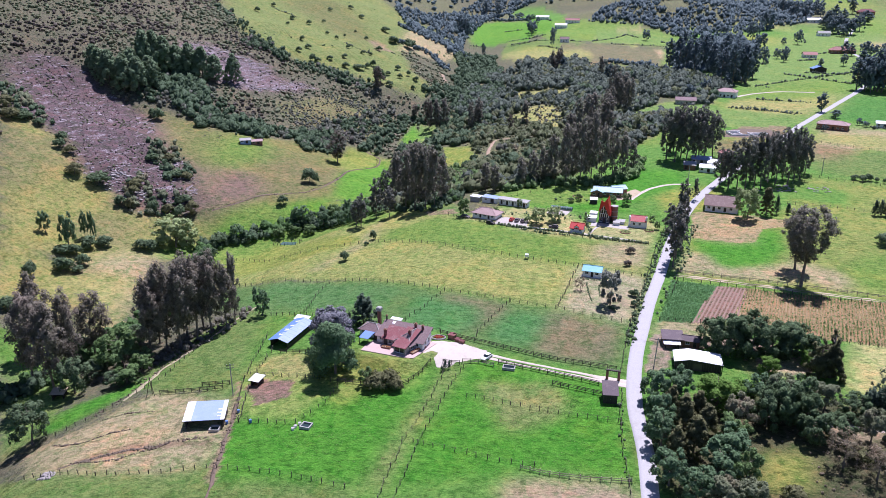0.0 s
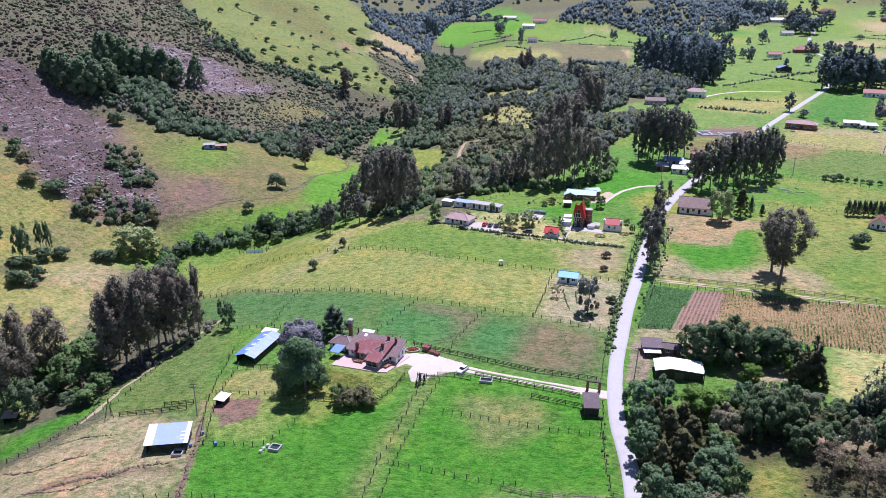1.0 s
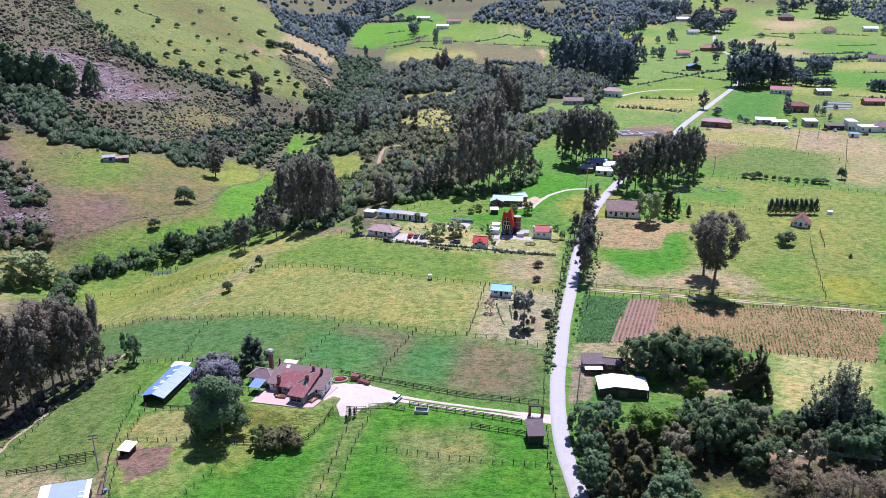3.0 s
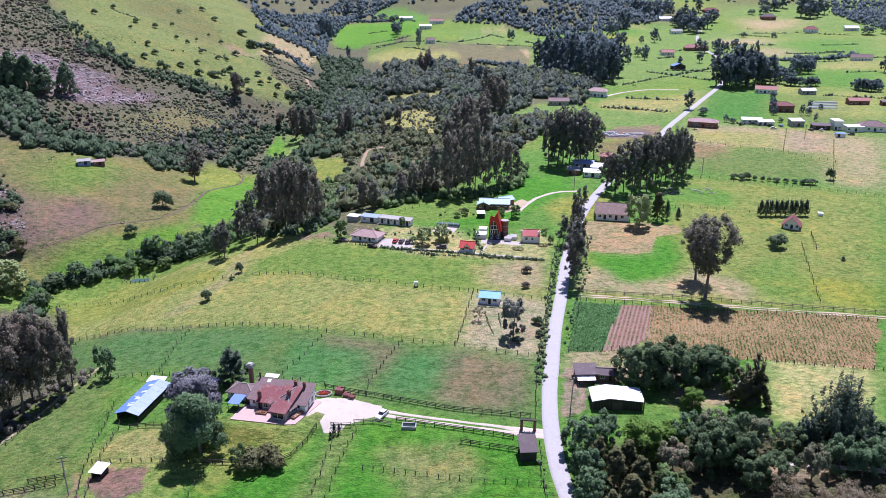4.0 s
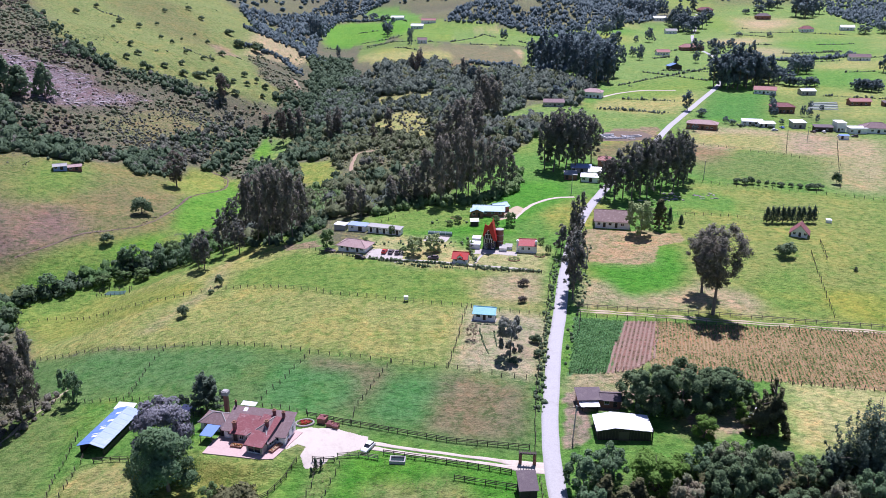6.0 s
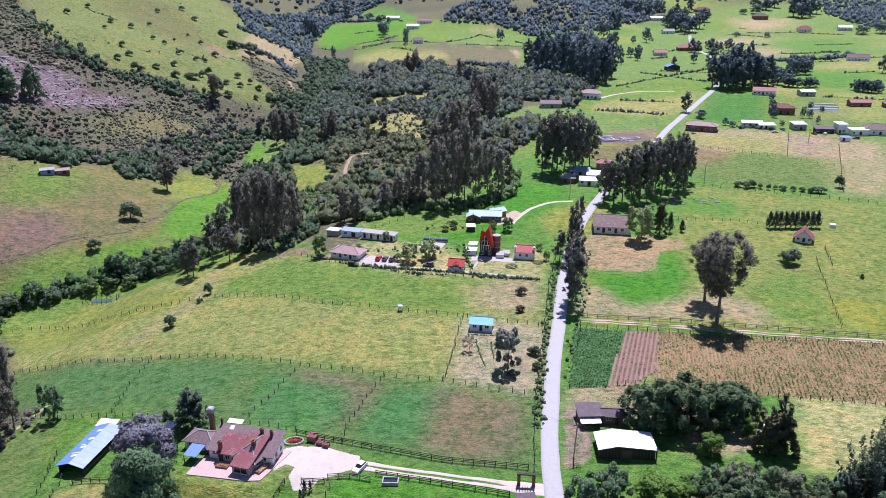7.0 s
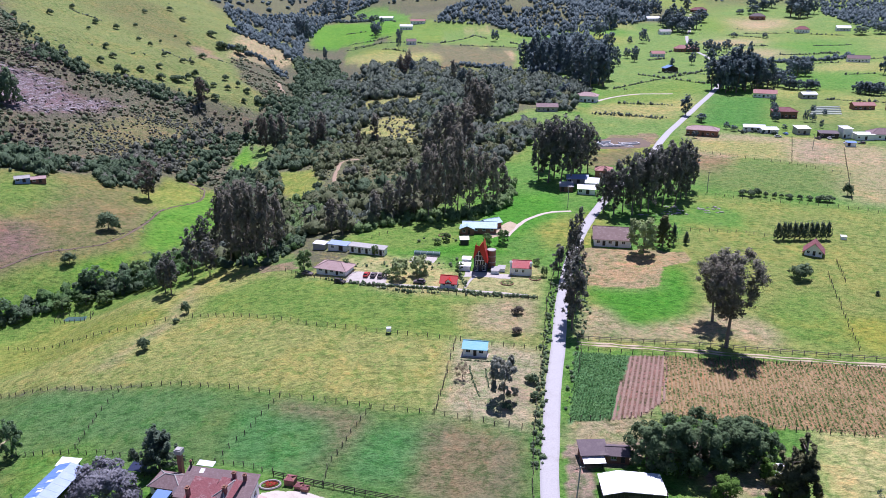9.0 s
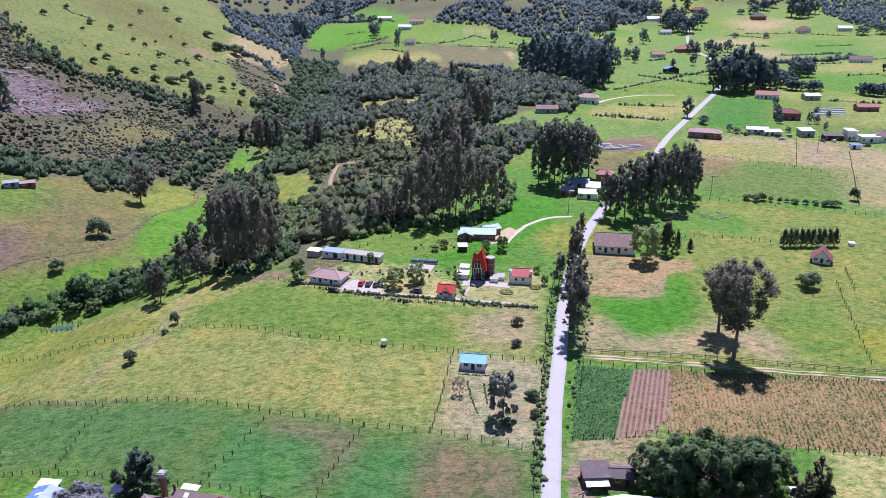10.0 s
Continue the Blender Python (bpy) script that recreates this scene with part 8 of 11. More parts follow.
# ---- the farm's sheds ----
def open_shed(name, a, yaw, length, depth, front_h, back_h, roof, label, stripes=(), ridge=False, walls=True, group="", clear=None):
    """A shed of posts with a sheet roof; sloped, or with a ridge along its depth. stripes: lighter sheets (across, along, width, length)."""
    c, s = math.cos(radians(yaw)), math.sin(radians(yaw))
    mx, my = a[0] + c * length / 2 - s * depth / 2, a[1] + s * length / 2 + c * depth / 2
    z = float(ground_z(mx, my))
    ob = stand(name, a[0], a[1], yaw, label, "shed", group, z=z)
    o = 0.5

    def top(x, y):
        if ridge:
            return back_h - (back_h - front_h) * abs(x - length / 2) / (length / 2)
        return front_h + (back_h - front_h) * y / depth

    halves = [(-o, length / 2), (length / 2, length + o)] if ridge else [(-o, length + o)]
    sheets = max(4, int(depth / 1.0)) if ridge else max(4, int(length / 1.0))
    for half, (x0, x1) in enumerate(halves):
        for k in range(sheets):
            bm = bmesh.new()
            if ridge:
                y0, y1 = -o + (depth + 2 * o) * k / sheets, -o + (depth + 2 * o) * (k + 1) / sheets
                u0, u1 = x0, x1
            else:
                y0, y1 = -o, depth + o
                u0, u1 = x0 + (x1 - x0) * k / sheets, x0 + (x1 - x0) * (k + 1) / sheets
            lift = 0.03 * (k % 2)
            slab(bm, [(u0, y0, top(u0, y0) + lift), (u1, y0, top(u1, y0) + lift), (u1, y1, top(u1, y1) + lift), (u0, y1, top(u0, y1) + lift)], 0.06)
            part("roof_sheet", bm, roof[half % len(roof)] if ridge else roof[k % len(roof)], ob)
    for x, y, w, d in stripes:
        bm = bmesh.new()
        slab(bm, [(u, v, top(u, v) + 0.07) for u, v in ((x, y), (x + w, y), (x + w, y + d), (x, y + d))], 0.03)
        part("clear_sheet", bm, M_WHITEROOF, ob, "pale translucent roof sheet")
    n = max(2, int(depth / 4) + 1)
    for x in (0.1, length - 0.1):
        for k in range(n):
            y = 0.1 + (depth - 0.2) * k / (n - 1)
            part("post", shaped((x - 0.09, y - 0.09, -1.2, x + 0.09, y + 0.09, top(x, y) - 0.06)), M_DARKWOOD, ob)
    if walls:
        part("back_wall", shaped((0, depth - 0.12, -1.2, length, depth, min(top(0, depth), top(length, depth)) - 0.1)), M_DARKWOOD, ob)
        part("side_wall", shaped((0, 0.25, -1.2, 0.1, depth - 0.25, min(top(0, 0), top(0, depth)) - 0.15)), M_DARKWOOD, ob)
        part("low_wall", shaped((length - 0.1, 0.25, -1.2, length, depth - 0.25, 1.2)), M_DARKWOOD, ob)
    return ob


open_shed("cattle_shed", (-88.8, 165.8), -9, 6.2, 16.5, 2.6, 3.5, [M_BLUEROOF, M_PALEBLUE], "long blue-roofed cattle shed with open sides", stripes=[(1.6, 2.4, 1.5, 0.9), (1.6, 6.0, 1.5, 0.9), (1.6, 9.6, 1.5, 0.9), (1.6, 13.2, 1.5, 0.9), (0.9, 3.9, 2.2, 0.3), (1.0, 7.4, 2.2, 0.25)], ridge=True)
lean = open_shed("lean_to", (-86.6, 182.6), -9, 4.2, 2.0, 2.6, 2.9, [M_WHITEROOF], "white-roofed lean-to behind the cattle shed", walls=False)
open_shed("hay_shed", (-93.2, 118.2), 16.4, 10.0, 7.2, 2.7, 3.7, [M_WHITEROOF, M_WHITEROOF] + [M_PALEBLUE] * 7 + [M_WHITEROOF], "open hay shed with a pale blue sheet roof", stripes=[(8.4, 0.8, 1.9, 0.45), (8.2, 2.2, 2.1, 0.45), (8.3, 3.6, 2.0, 0.45)])
stall = open_shed("animal_stall", (-84.8, 141.4), -11, 2.6, 2.9, 1.9, 2.2, [M_WHITEROOF], "small white-roofed animal stall")
hut = open_shed("gully_hut", (-152.2, 140.4), 14, 3.6, 3.0, 2.2, 2.6, [M_LANE], "small brown hut in the gully")

well = stand("stone_trough", -61.0, 118.9, -7, "square concrete water trough in the paddock", "trough")
part("basin", shaped((0, 0, -0.4, 2.8, 0.3, 0.85), (0, 2.3, -0.4, 2.8, 2.6, 0.85), (0, 0.3, -0.4, 0.3, 2.3, 0.85), (2.5, 0.3, -0.4, 2.8, 2.3, 0.85)), M_CONCRETE, well)
part("water", shaped((0.3, 0.3, -0.4, 2.5, 2.3, 0.45)), M_WATER, well)
for k, (x, y) in enumerate(((-62.3, 119.6), (-62.6, 118.5), (-61.6, 120.9))):
    drum = stand("feed_tub", x, y, 0, "pale plastic feed tub beside the trough", "tub", "feed tubs")
    bm = bmesh.new()
    rod(bm, (0, 0, -0.1), (0, 0, 0.55), 0.42, 10)
    part("body", bm, M_WHITE, drum)
    bm = bmesh.new()
    rod(bm, (0, 0, 0.55), (0, 0, 0.62), 0.47, 10)
    part("rim", bm, M_CONCRETE, drum)
pen = stand("concrete_pen", -86.2, 117.6, 8, "small square concrete pen beside the hay shed", "trough")
part("basin", shaped((0, 0, -0.5, 2.6, 0.2, 0.9), (0, 2.4, -0.5, 2.6, 2.6, 0.9), (0, 0.2, -0.5, 0.2, 2.4, 0.9), (2.4, 0.2, -0.5, 2.6, 2.4, 0.9)), M_CONCRETE, pen)
part("water", shaped((0.2, 0.2, -0.5, 2.4, 2.4, 0.3)), M_WATER, pen)
for x, y, c in ((-75.8, 121.4, M_BLUEROOF), (-82.6, 128.2, M_BLUEROOF), (-83.4, 122.6, M_BLUEROOF)):
    drum = stand("blue_drum", x, y, 0, "blue plastic drum standing by the lane", "drum", "blue drums")
    bm = bmesh.new()
    rod(bm, (0, 0, -0.1), (0, 0, 0.9), 0.36, 12)
    part("body", bm, c, drum)
    bm = bmesh.new()
    rod(bm, (0, 0, 0.9), (0, 0, 0.97), 0.39, 12)
    part("lid", bm, c, drum)
trough = stand("stone_trough", -11.7, 152.7, -3, "long concrete trough beside the driveway fence", "trough")
part("basin", shaped((0, 0, -0.4, 3.6, 0.25, 0.8), (0, 2.0, -0.4, 3.6, 2.25, 0.8), (0, 0.25, -0.4, 0.25, 2.0, 0.8), (3.35, 0.25, -0.4, 3.6, 2.0, 0.8)), M_CONCRETE, trough)
part("water", shaped((0.25, 0.25, -0.4, 3.35, 2.0, 0.4)), M_WATER, trough)
car(-17.0, 158.2, 242, M_WHITEROOF, "small white car parked on the grass verge")
tank = stand("water_tank", -11.6, 236.3, 0, "small white water tank on a wooden stand", "tank")
part("tank_body", shaped((-0.7, -0.6, 0.8, 0.7, 0.6, 1.9)), M_WHITEROOF, tank)
part("stand", shaped((-0.7, -0.6, -0.3, -0.5, -0.4, 0.8), (0.5, -0.6, -0.3, 0.7, -0.4, 0.8), (-0.7, 0.4, -0.3, -0.5, 0.6, 0.8), (0.5, 0.4, -0.3, 0.7, 0.6, 0.8)), M_DARKWOOD, tank)

car(-71.1, 178.4, 100, M_NAVY, "dark blue car parked behind the farmhouse")
tarp = stand("blue_lean_to", -67.6, 176.2, -10, "low lean-to with a dark blue sheet roof", "shed", z=float(ground_z(-66, 177)))
bm = bmesh.new()
slab(bm, [(0, 0, 1.7), (4.2, 0, 1.7), (4.2, 3.0, 2.2), (0, 3.0, 2.2)], 0.06)
part("sheet", bm, M_NAVY, tarp)
for x, y in ((0.1, 0.1), (4.1, 0.1), (0.1, 2.9), (4.1, 2.9)):
    part("post", shaped((x - 0.06, y - 0.06, -0.6, x + 0.06, y + 0.06, 1.65 + y * 0.16)), M_DARKWOOD, tarp)

# ---- the gate at the road ----
gatehouse = house("gatehouse", (16.9, 140.2), 4, 3.6, 4.2, 2.4, 1.5, M_DARKWOOD, M_DARKROOF, "small dark gatehouse with a grey sheet roof", kind="shed", front=[(0.8, 1.2, 0, 2.0)], over=0.35)
gateway = stand("timber_gateway", 19.6, 152.0, 84, "heavy timber gateway arch over the driveway", "gateway")
for y in (-1.6, 1.6):
    part("gatepost", shaped((-0.35, y - 0.35, -0.5, 0.35, y + 0.35, 2.7)), M_BRICK, gateway)
part("lintel", shaped((-0.3, -2.0, 2.7, 0.3, 2.0, 3.0)), M_DARKWOOD, gateway)
for k in range(7):
    part("crossbeam", shaped((-0.8, -1.9 + 0.6 * k, 3.0, 0.8, -1.72 + 0.6 * k, 3.14)), M_DARKWOOD, gateway)

# ---- houses east of the road ----
house("farm_cottage", (34.9, 173.9), 2, 5.6, 4.0, 2.1, 0.8, M_BRICK, M_DARKROOF, "brick cottage with a dark sheet roof", kind="shed", front=[(0.8, 1.2, 0.8, 0.9), (3.4, 1.0, 0, 1.9)])
house("farm_cottage", (40.6, 174.0), -6, 4.8, 3.8, 2.1, 0.8, M_BRICK, M_DARKROOF, "brown cottage annex with a dark sheet roof", kind="gable", front=[(0.8, 1.2, 0.8, 0.9), (3.0, 1.0, 0, 1.9)])
open_shed("porch", (35.4, 172.1), 2, 4.0, 1.6, 1.7, 1.9, [M_WHITEROOF], "white-roofed porch in front of the brick cottage", walls=False)
barn = stand("barn", 37.2, 160.9, -2, "dark timber barn with a bright white roof", "barn", z=float(ground_z(43, 164)))
KINK, EAVE_L, RIDGE, EAVE_R = 4.0, 2.5, 3.35, 2.55
for y0, y1 in ((0.0, 0.14), (6.4, 6.54)):
    bm = bmesh.new()
    outline = [(0, -0.9), (12.6, -0.9), (12.6, EAVE_R), (KINK, RIDGE), (0, EAVE_L)]
    near, far = ([bm.verts.new((x, y, z - (0.05 if z > 0 else 0))) for x, z in outline] for y in (y0, y1))
    bm.faces.new(near)
    bm.faces.new(far[::-1])
    for k in range(5):
        bm.faces.new((near[k], far[k], far[(k + 1) % 5], near[(k + 1) % 5]))
    bmesh.ops.recalc_face_normals(bm, faces=bm.faces)
    part("wall", bm, M_DARKWOOD, barn)
for x0, x1, high in ((0.0, 0.14, EAVE_L), (12.46, 12.6, EAVE_R)):
    part("wall", shaped((x0, 0.15, -0.9, x1, 6.39, high - 0.08)), M_DARKWOOD, barn)
part("door", shaped((5.0, -0.07, -0.3, 7.4, -0.01, 2.1)), M_POST, barn)
for k in range(17):
    bm = bmesh.new()
    box(bm, 0.35 + 0.74 * k, -0.05, -0.9, 0.42 + 0.74 * k, -0.005, 2.35)
    part("batten", bm, M_POST, barn)
for x0, z0, x1, z1, count in ((-0.4, EAVE_L - 0.085, KINK, RIDGE, 4), (KINK, RIDGE, 13.0, EAVE_R - 0.035, 9)):
    for k in range(count):
        u0, u1 = x0 + (x1 - x0) * k / count, x0 + (x1 - x0) * (k + 1) / count
        h0, h1 = z0 + (z1 - z0) * k / count + 0.03 * (k % 2), z0 + (z1 - z0) * (k + 1) / count + 0.03 * (k % 2)
        bm = bmesh.new()
        slab(bm, [(u0, -0.4, h0), (u1, -0.4, h1), (u1, 6.9, h1), (u0, 6.9, h0)], 0.07)
        part("roof_sheet", bm, M_WHITEROOF, barn)
part("plank_rail", shaped((12.75, -0.5, -0.6, 12.9, 0.2, 3.0)), M_DARKWOOD, barn)
house("small_shed", (75.6, 167.3), -4, 3.2, 2.6, 2.0, 0.5, M_DARKWOOD, M_WHITEROOF, "small dark shed with a white roof", "shed", kind="shed")

# ---- houses along the road ----
house("blue_roofed_house", (10.2, 222.0), -10, 6.4, 5.0, 2.3, 1.2, M_WHITE, M_CYANROOF, "small white house with a turquoise sheet roof", kind="gable", front=[(0.7, 1.3, 0.9, 1.0), (2.8, 0.95, 0, 2.0), (4.4, 1.3, 0.9, 1.0)], over=0.45)
house("white_cottage", (29.4, 277.1), -8, 6.4, 5.4, 2.6, 1.8, M_WHITE, M_COTTAGE, "white cottage with a light red roof", kind="gable", front=[(1.0, 1.0, 0.8, 1.2), (3.4, 0.9, 0.8, 1.2)], over=0.25)
for x in (29.0, 35.9):
    pillar = stand("gable_pillar", x, 278.0 if x < 30 else 277.0, -8, "white pillar at the cottage's gable", "pillar", "cottage pillars")
    part("shaft", shaped((-0.35, -0.35, -0.5, 0.35, 0.35, 4.4)), M_WHITE, pillar)
    part("pillar_cap", shaped((-0.48, -0.48, 4.4, 0.48, 0.48, 4.6), (-0.25, -0.25, 4.6, 0.25, 0.25, 4.95)), M_WHITE, pillar)
house("red_cabin", (4.2, 267.0), -12, 5.2, 4.6, 1.9, 1.7, M_WHITE, M_REDPAINT, "small cabin with a bright red roof", kind="gable", front=[(0.6, 1.0, 0.7, 0.9), (2.2, 0.8, 0, 1.8), (3.6, 1.0, 0.7, 0.9)], over=0.45)
dormer = house("cabin_dormer", (5.9, 266.5), -12, 1.8, 2.6, 2.5, 0.8, M_WHITE, M_REDPAINT, "small red-roofed dormer on the cabin", "dormer", kind="cross", front=[(0.45, 0.9, 1.8, 0.6)], over=0.2)

mill = house("a_frame_house", (16.1, 280.4), -9, 4.6, 5.6, 5.2, 3.6, M_NAVY, M_REDPAINT, "tall narrow house with a glazed navy gable under split red roofs", kind="cross", front=[(0.4, 1.0, 0.3, 1.9), (1.75, 1.1, 0.0, 2.2), (3.2, 1.0, 0.3, 1.9)], over=0.25)
AX = 2.3
for w, z in ((3.6, 2.7), (3.2, 4.4), (1.3, 6.1)):
    bm = bmesh.new()
    for j in range(int(w / 0.9) + 1):
        x = AX - w / 2 + j * w / int(w / 0.9 + 0.001)
        box(bm, x - 0.07, -0.06, z - 0.2, x + 0.07, -0.01, z + 1.3)
    box(bm, AX - w / 2, -0.06, z + 1.3, AX + w / 2, -0.01, z + 1.44)
    grid = part("gable_window", bm, M_WHITE, mill)
    part("pane", shaped((AX - w / 2 + 0.05, -0.008, z - 0.2, AX + w / 2 - 0.05, 0.0, z + 1.3)), M_GLASS, grid)
bm = bmesh.new()
slab(bm, [(AX + 1.0, -0.6, 11.3), (AX + 1.0, 4.6, 11.3), (AX + 2.7, 4.6, 3.6), (AX + 2.7, -0.6, 3.6)], 0.18)
part("roof_fin", bm, M_REDPAINT, mill, "long steep red slab rising past the ridge")
bm = bmesh.new()
slab(bm, [(AX - 2.5, -0.5, 5.0), (AX - 2.5, 4.4, 5.0), (AX - 1.6, 4.4, 10.0), (AX - 1.6, -0.5, 10.0)], 0.18)
part("roof_fin", bm, M_REDPAINT, mill, "short steep red slab over the eave")
for edge in ([(AX + 2.75, 3.4), (AX + 1.75, 3.7), (AX - 0.6, 8.9), (AX + 0.95, 11.4)], [(AX - 2.55, 4.9), (AX - 1.75, 10.1), (AX - 0.3, 9.6), (AX - 0.3, 8.7), (AX - 1.9, 5.6)]):
    bm = bmesh.new()
    near, far = ([bm.verts.new((x, y, z)) for x, z in edge] for y in (-0.9, -0.62))
    bm.faces.new(near)
    bm.faces.new(far[::-1])
    for k in range(len(edge)):
        bm.faces.new((near[k], far[k], far[(k + 1) % len(edge)], near[(k + 1) % len(edge)]))
    bmesh.ops.recalc_face_normals(bm, faces=bm.faces)
    part("bargeboard", bm, M_REDPAINT, mill, "broad red board along the gable")
tower = stand("brick_tower", 22.6, 284.0, 0, "round brick tower with a concrete rim", "tower")
bm = bmesh.new()
rod(bm, (0, 0, -0.5), (0, 0, 6.6), 1.5, 18)
part("shaft", bm, M_BRICK, tower)
for z in (2.2, 4.4):
    bm = bmesh.new()
    rod(bm, (0, 0, z), (0, 0, z + 0.25), 1.6, 18)
    part("band", bm, M_CONCRETE, tower)
bm = bmesh.new()
rod(bm, (0, 0, 6.6), (0, 0, 6.9), 1.65, 18)
part("rim", bm, M_CONCRETE, tower)
for k, (x, y, L, D, h) in enumerate(((10.8, 281.2, 4.0, 3.2, 1.6), (12.2, 285.6, 3.0, 2.6, 2.3), (22.2, 278.3, 2.6, 3.6, 1.0), (24.6, 280.0, 2.4, 3.0, 0.9))):
    house("white_annex" if k < 2 else "stone_terrace_block", (x, y), -9, L, D, h, 0.25, M_WHITE, M_WHITEROOF if k < 2 else M_CONCRETE, "small white annex with a flat pale roof" if k < 2 else "low pale masonry block beside the A-frame house", "annex" if k < 2 else "masonry", kind="shed", over=0.2, front=[(0.7, 0.9, 0.8, 0.8)] if k < 2 else ())

house("white_house", (-39.8, 281.8), -21, 11.4, 6.6, 2.3, 1.6, M_WHITE, M_FADED, "white house with a faded pink-brown hip roof", kind="hip", front=[(0.9, 1.3, 0.8, 1.2), (3.4, 1.0, 0, 2.05), (5.4, 1.3, 0.8, 1.2), (7.6, 1.0, 0, 2.05), (9.2, 1.3, 0.8, 1.2)], over=0.8)
house("stable_block", (-30.0, 300.4), -20, 14.2, 3.2, 2.5, 0.25, M_WHITE, M_CONCRETE, "long white stable block with dark doors", "stable", kind="shed", front=[f for k in range(5) for f in ((0.7 + 2.9 * k, 1.1, 0, 2.1), (2.1 + 2.9 * k, 0.7, 1.2, 0.8))], over=0.4)
house("pale_shed", (-38.6, 304.4), -20, 7.8, 3.6, 2.3, 0.3, M_WHITE, M_PALEBLUE, "pale shed with a light blue roof", "shed", kind="shed", front=[(1.2, 1.2, 0.8, 1.0), (4.4, 1.8, 0, 2.0)], over=0.3)
house("pale_shed", (-44.8, 307.0), -20, 5.0, 3.2, 2.2, 0.25, M_CONCRETE, M_WHITEROOF, "grey shed with a pale flat roof", "shed", kind="shed", over=0.2)
shelter = stand("green_shelter", -5.4, 295.4, -10, "long low arched shelter with a dark green cover", "shelter")
bm = bmesh.new()
arc = [(1.3 - 1.3 * math.cos(a), 0.5 + 1.1 * math.sin(a)) for a in np.linspace(0, math.pi, 9)]
rings = [[bm.verts.new((x, w, z)) for w, z in arc] for x in (0, 9.6)]
for (p0, p1), (q0, q1) in zip(zip(rings[0], rings[0][1:]), zip(rings[1], rings[1][1:])):
    bm.faces.new((p0, p1, q1, q0))
bm.faces.new(rings[0])
bm.faces.new(rings[1][::-1])
bmesh.ops.recalc_face_normals(bm, faces=bm.faces)
part("cover", bm, M_GREENROOF, shelter)
for y in (0.0, 2.48):
    part("side_wall", shaped((0, y, -0.5, 9.6, y + 0.12, 0.48)), M_CONCRETE, shelter)
for k in range(5):
    bm = bmesh.new()
    for (w0, z0), (w1, z1) in zip(arc, arc[1:]):
        rod(bm, (0.1 + 2.35 * k, w0, z0 + 0.03), (0.1 + 2.35 * k, w1, z1 + 0.03), 0.05, 4)
    part("hoop", bm, M_TEALROOF, shelter)
patch("shelter_pad", [(-7.5, 289.5), (-5.6, 295.2), (3.6, 293.4), (1.6, 288.0)], 0.06, M_LANEGREY, "pale concrete pad in front of the green shelter", "yard")
teal = house("teal_roofed_house", (13.9, 319.8), -5, 13.0, 6.4, 2.3, 1.4, M_BRICK, M_TEALROOF, "brick house with a pale teal sheet roof", kind="gable", front=row(4, 1.2, 3.2, 1.4, 0.9, 1.1), over=0.6)
merge_into(teal, [
    house("block", (12.6, 318.2), -5, 5.4, 5.0, 2.2, 1.1, M_BRICK, M_TEALROOF, "", kind="cross", front=[(0.8, 1.2, 0.8, 1.0), (3.0, 1.0, 0, 1.9)], over=0.4),
    house("block", (23.6, 322.4), 28, 7.0, 5.0, 2.4, 1.2, M_BRICK, M_TEALROOF, "", kind="gable", front=[(1.0, 1.2, 0.8, 1.0), (4.0, 1.2, 0.8, 1.0)], over=0.4),
])
house("garden_hut", (12.3, 306.6), 2, 3.2, 2.4, 1.9, 0.5, M_DARKWOOD, M_WHITEROOF, "small dark garden hut with a white roof", "hut", kind="shed", over=0.25)
house("roadside_house", (63.6, 304.4), -10, 14.0, 12.0, 2.9, 3.0, M_WHITE, M_OLDTILE, "old white house with a weathered brown tile roof", kind="gable", front=[(0.9, 1.3, 0.9, 1.2), (3.2, 1.1, 0, 2.1), (5.4, 1.3, 0.9, 1.2), (8.0, 1.1, 0, 2.1), (10.4, 1.3, 0.9, 1.2)], over=0.7)
house("red_gabled_house", (140.4, 294.2), -28, 6.0, 5.6, 1.8, 3.0, M_WHITE, M_REDTILE, "small white house with a steep dark red gable roof", kind="cross", front=[(0.6, 1.1, 0.7, 1.0), (2.7, 0.95, 0, 1.8), (4.6, 1.1, 0.7, 1.0)], over=0.8)
house("pump_hut", (162.2, 309.8), -12, 2.0, 1.7, 1.0, 0.2, M_WHITE, M_WHITEROOF, "tiny white pump hut in open pasture", "hut", kind="shed", over=0.1)

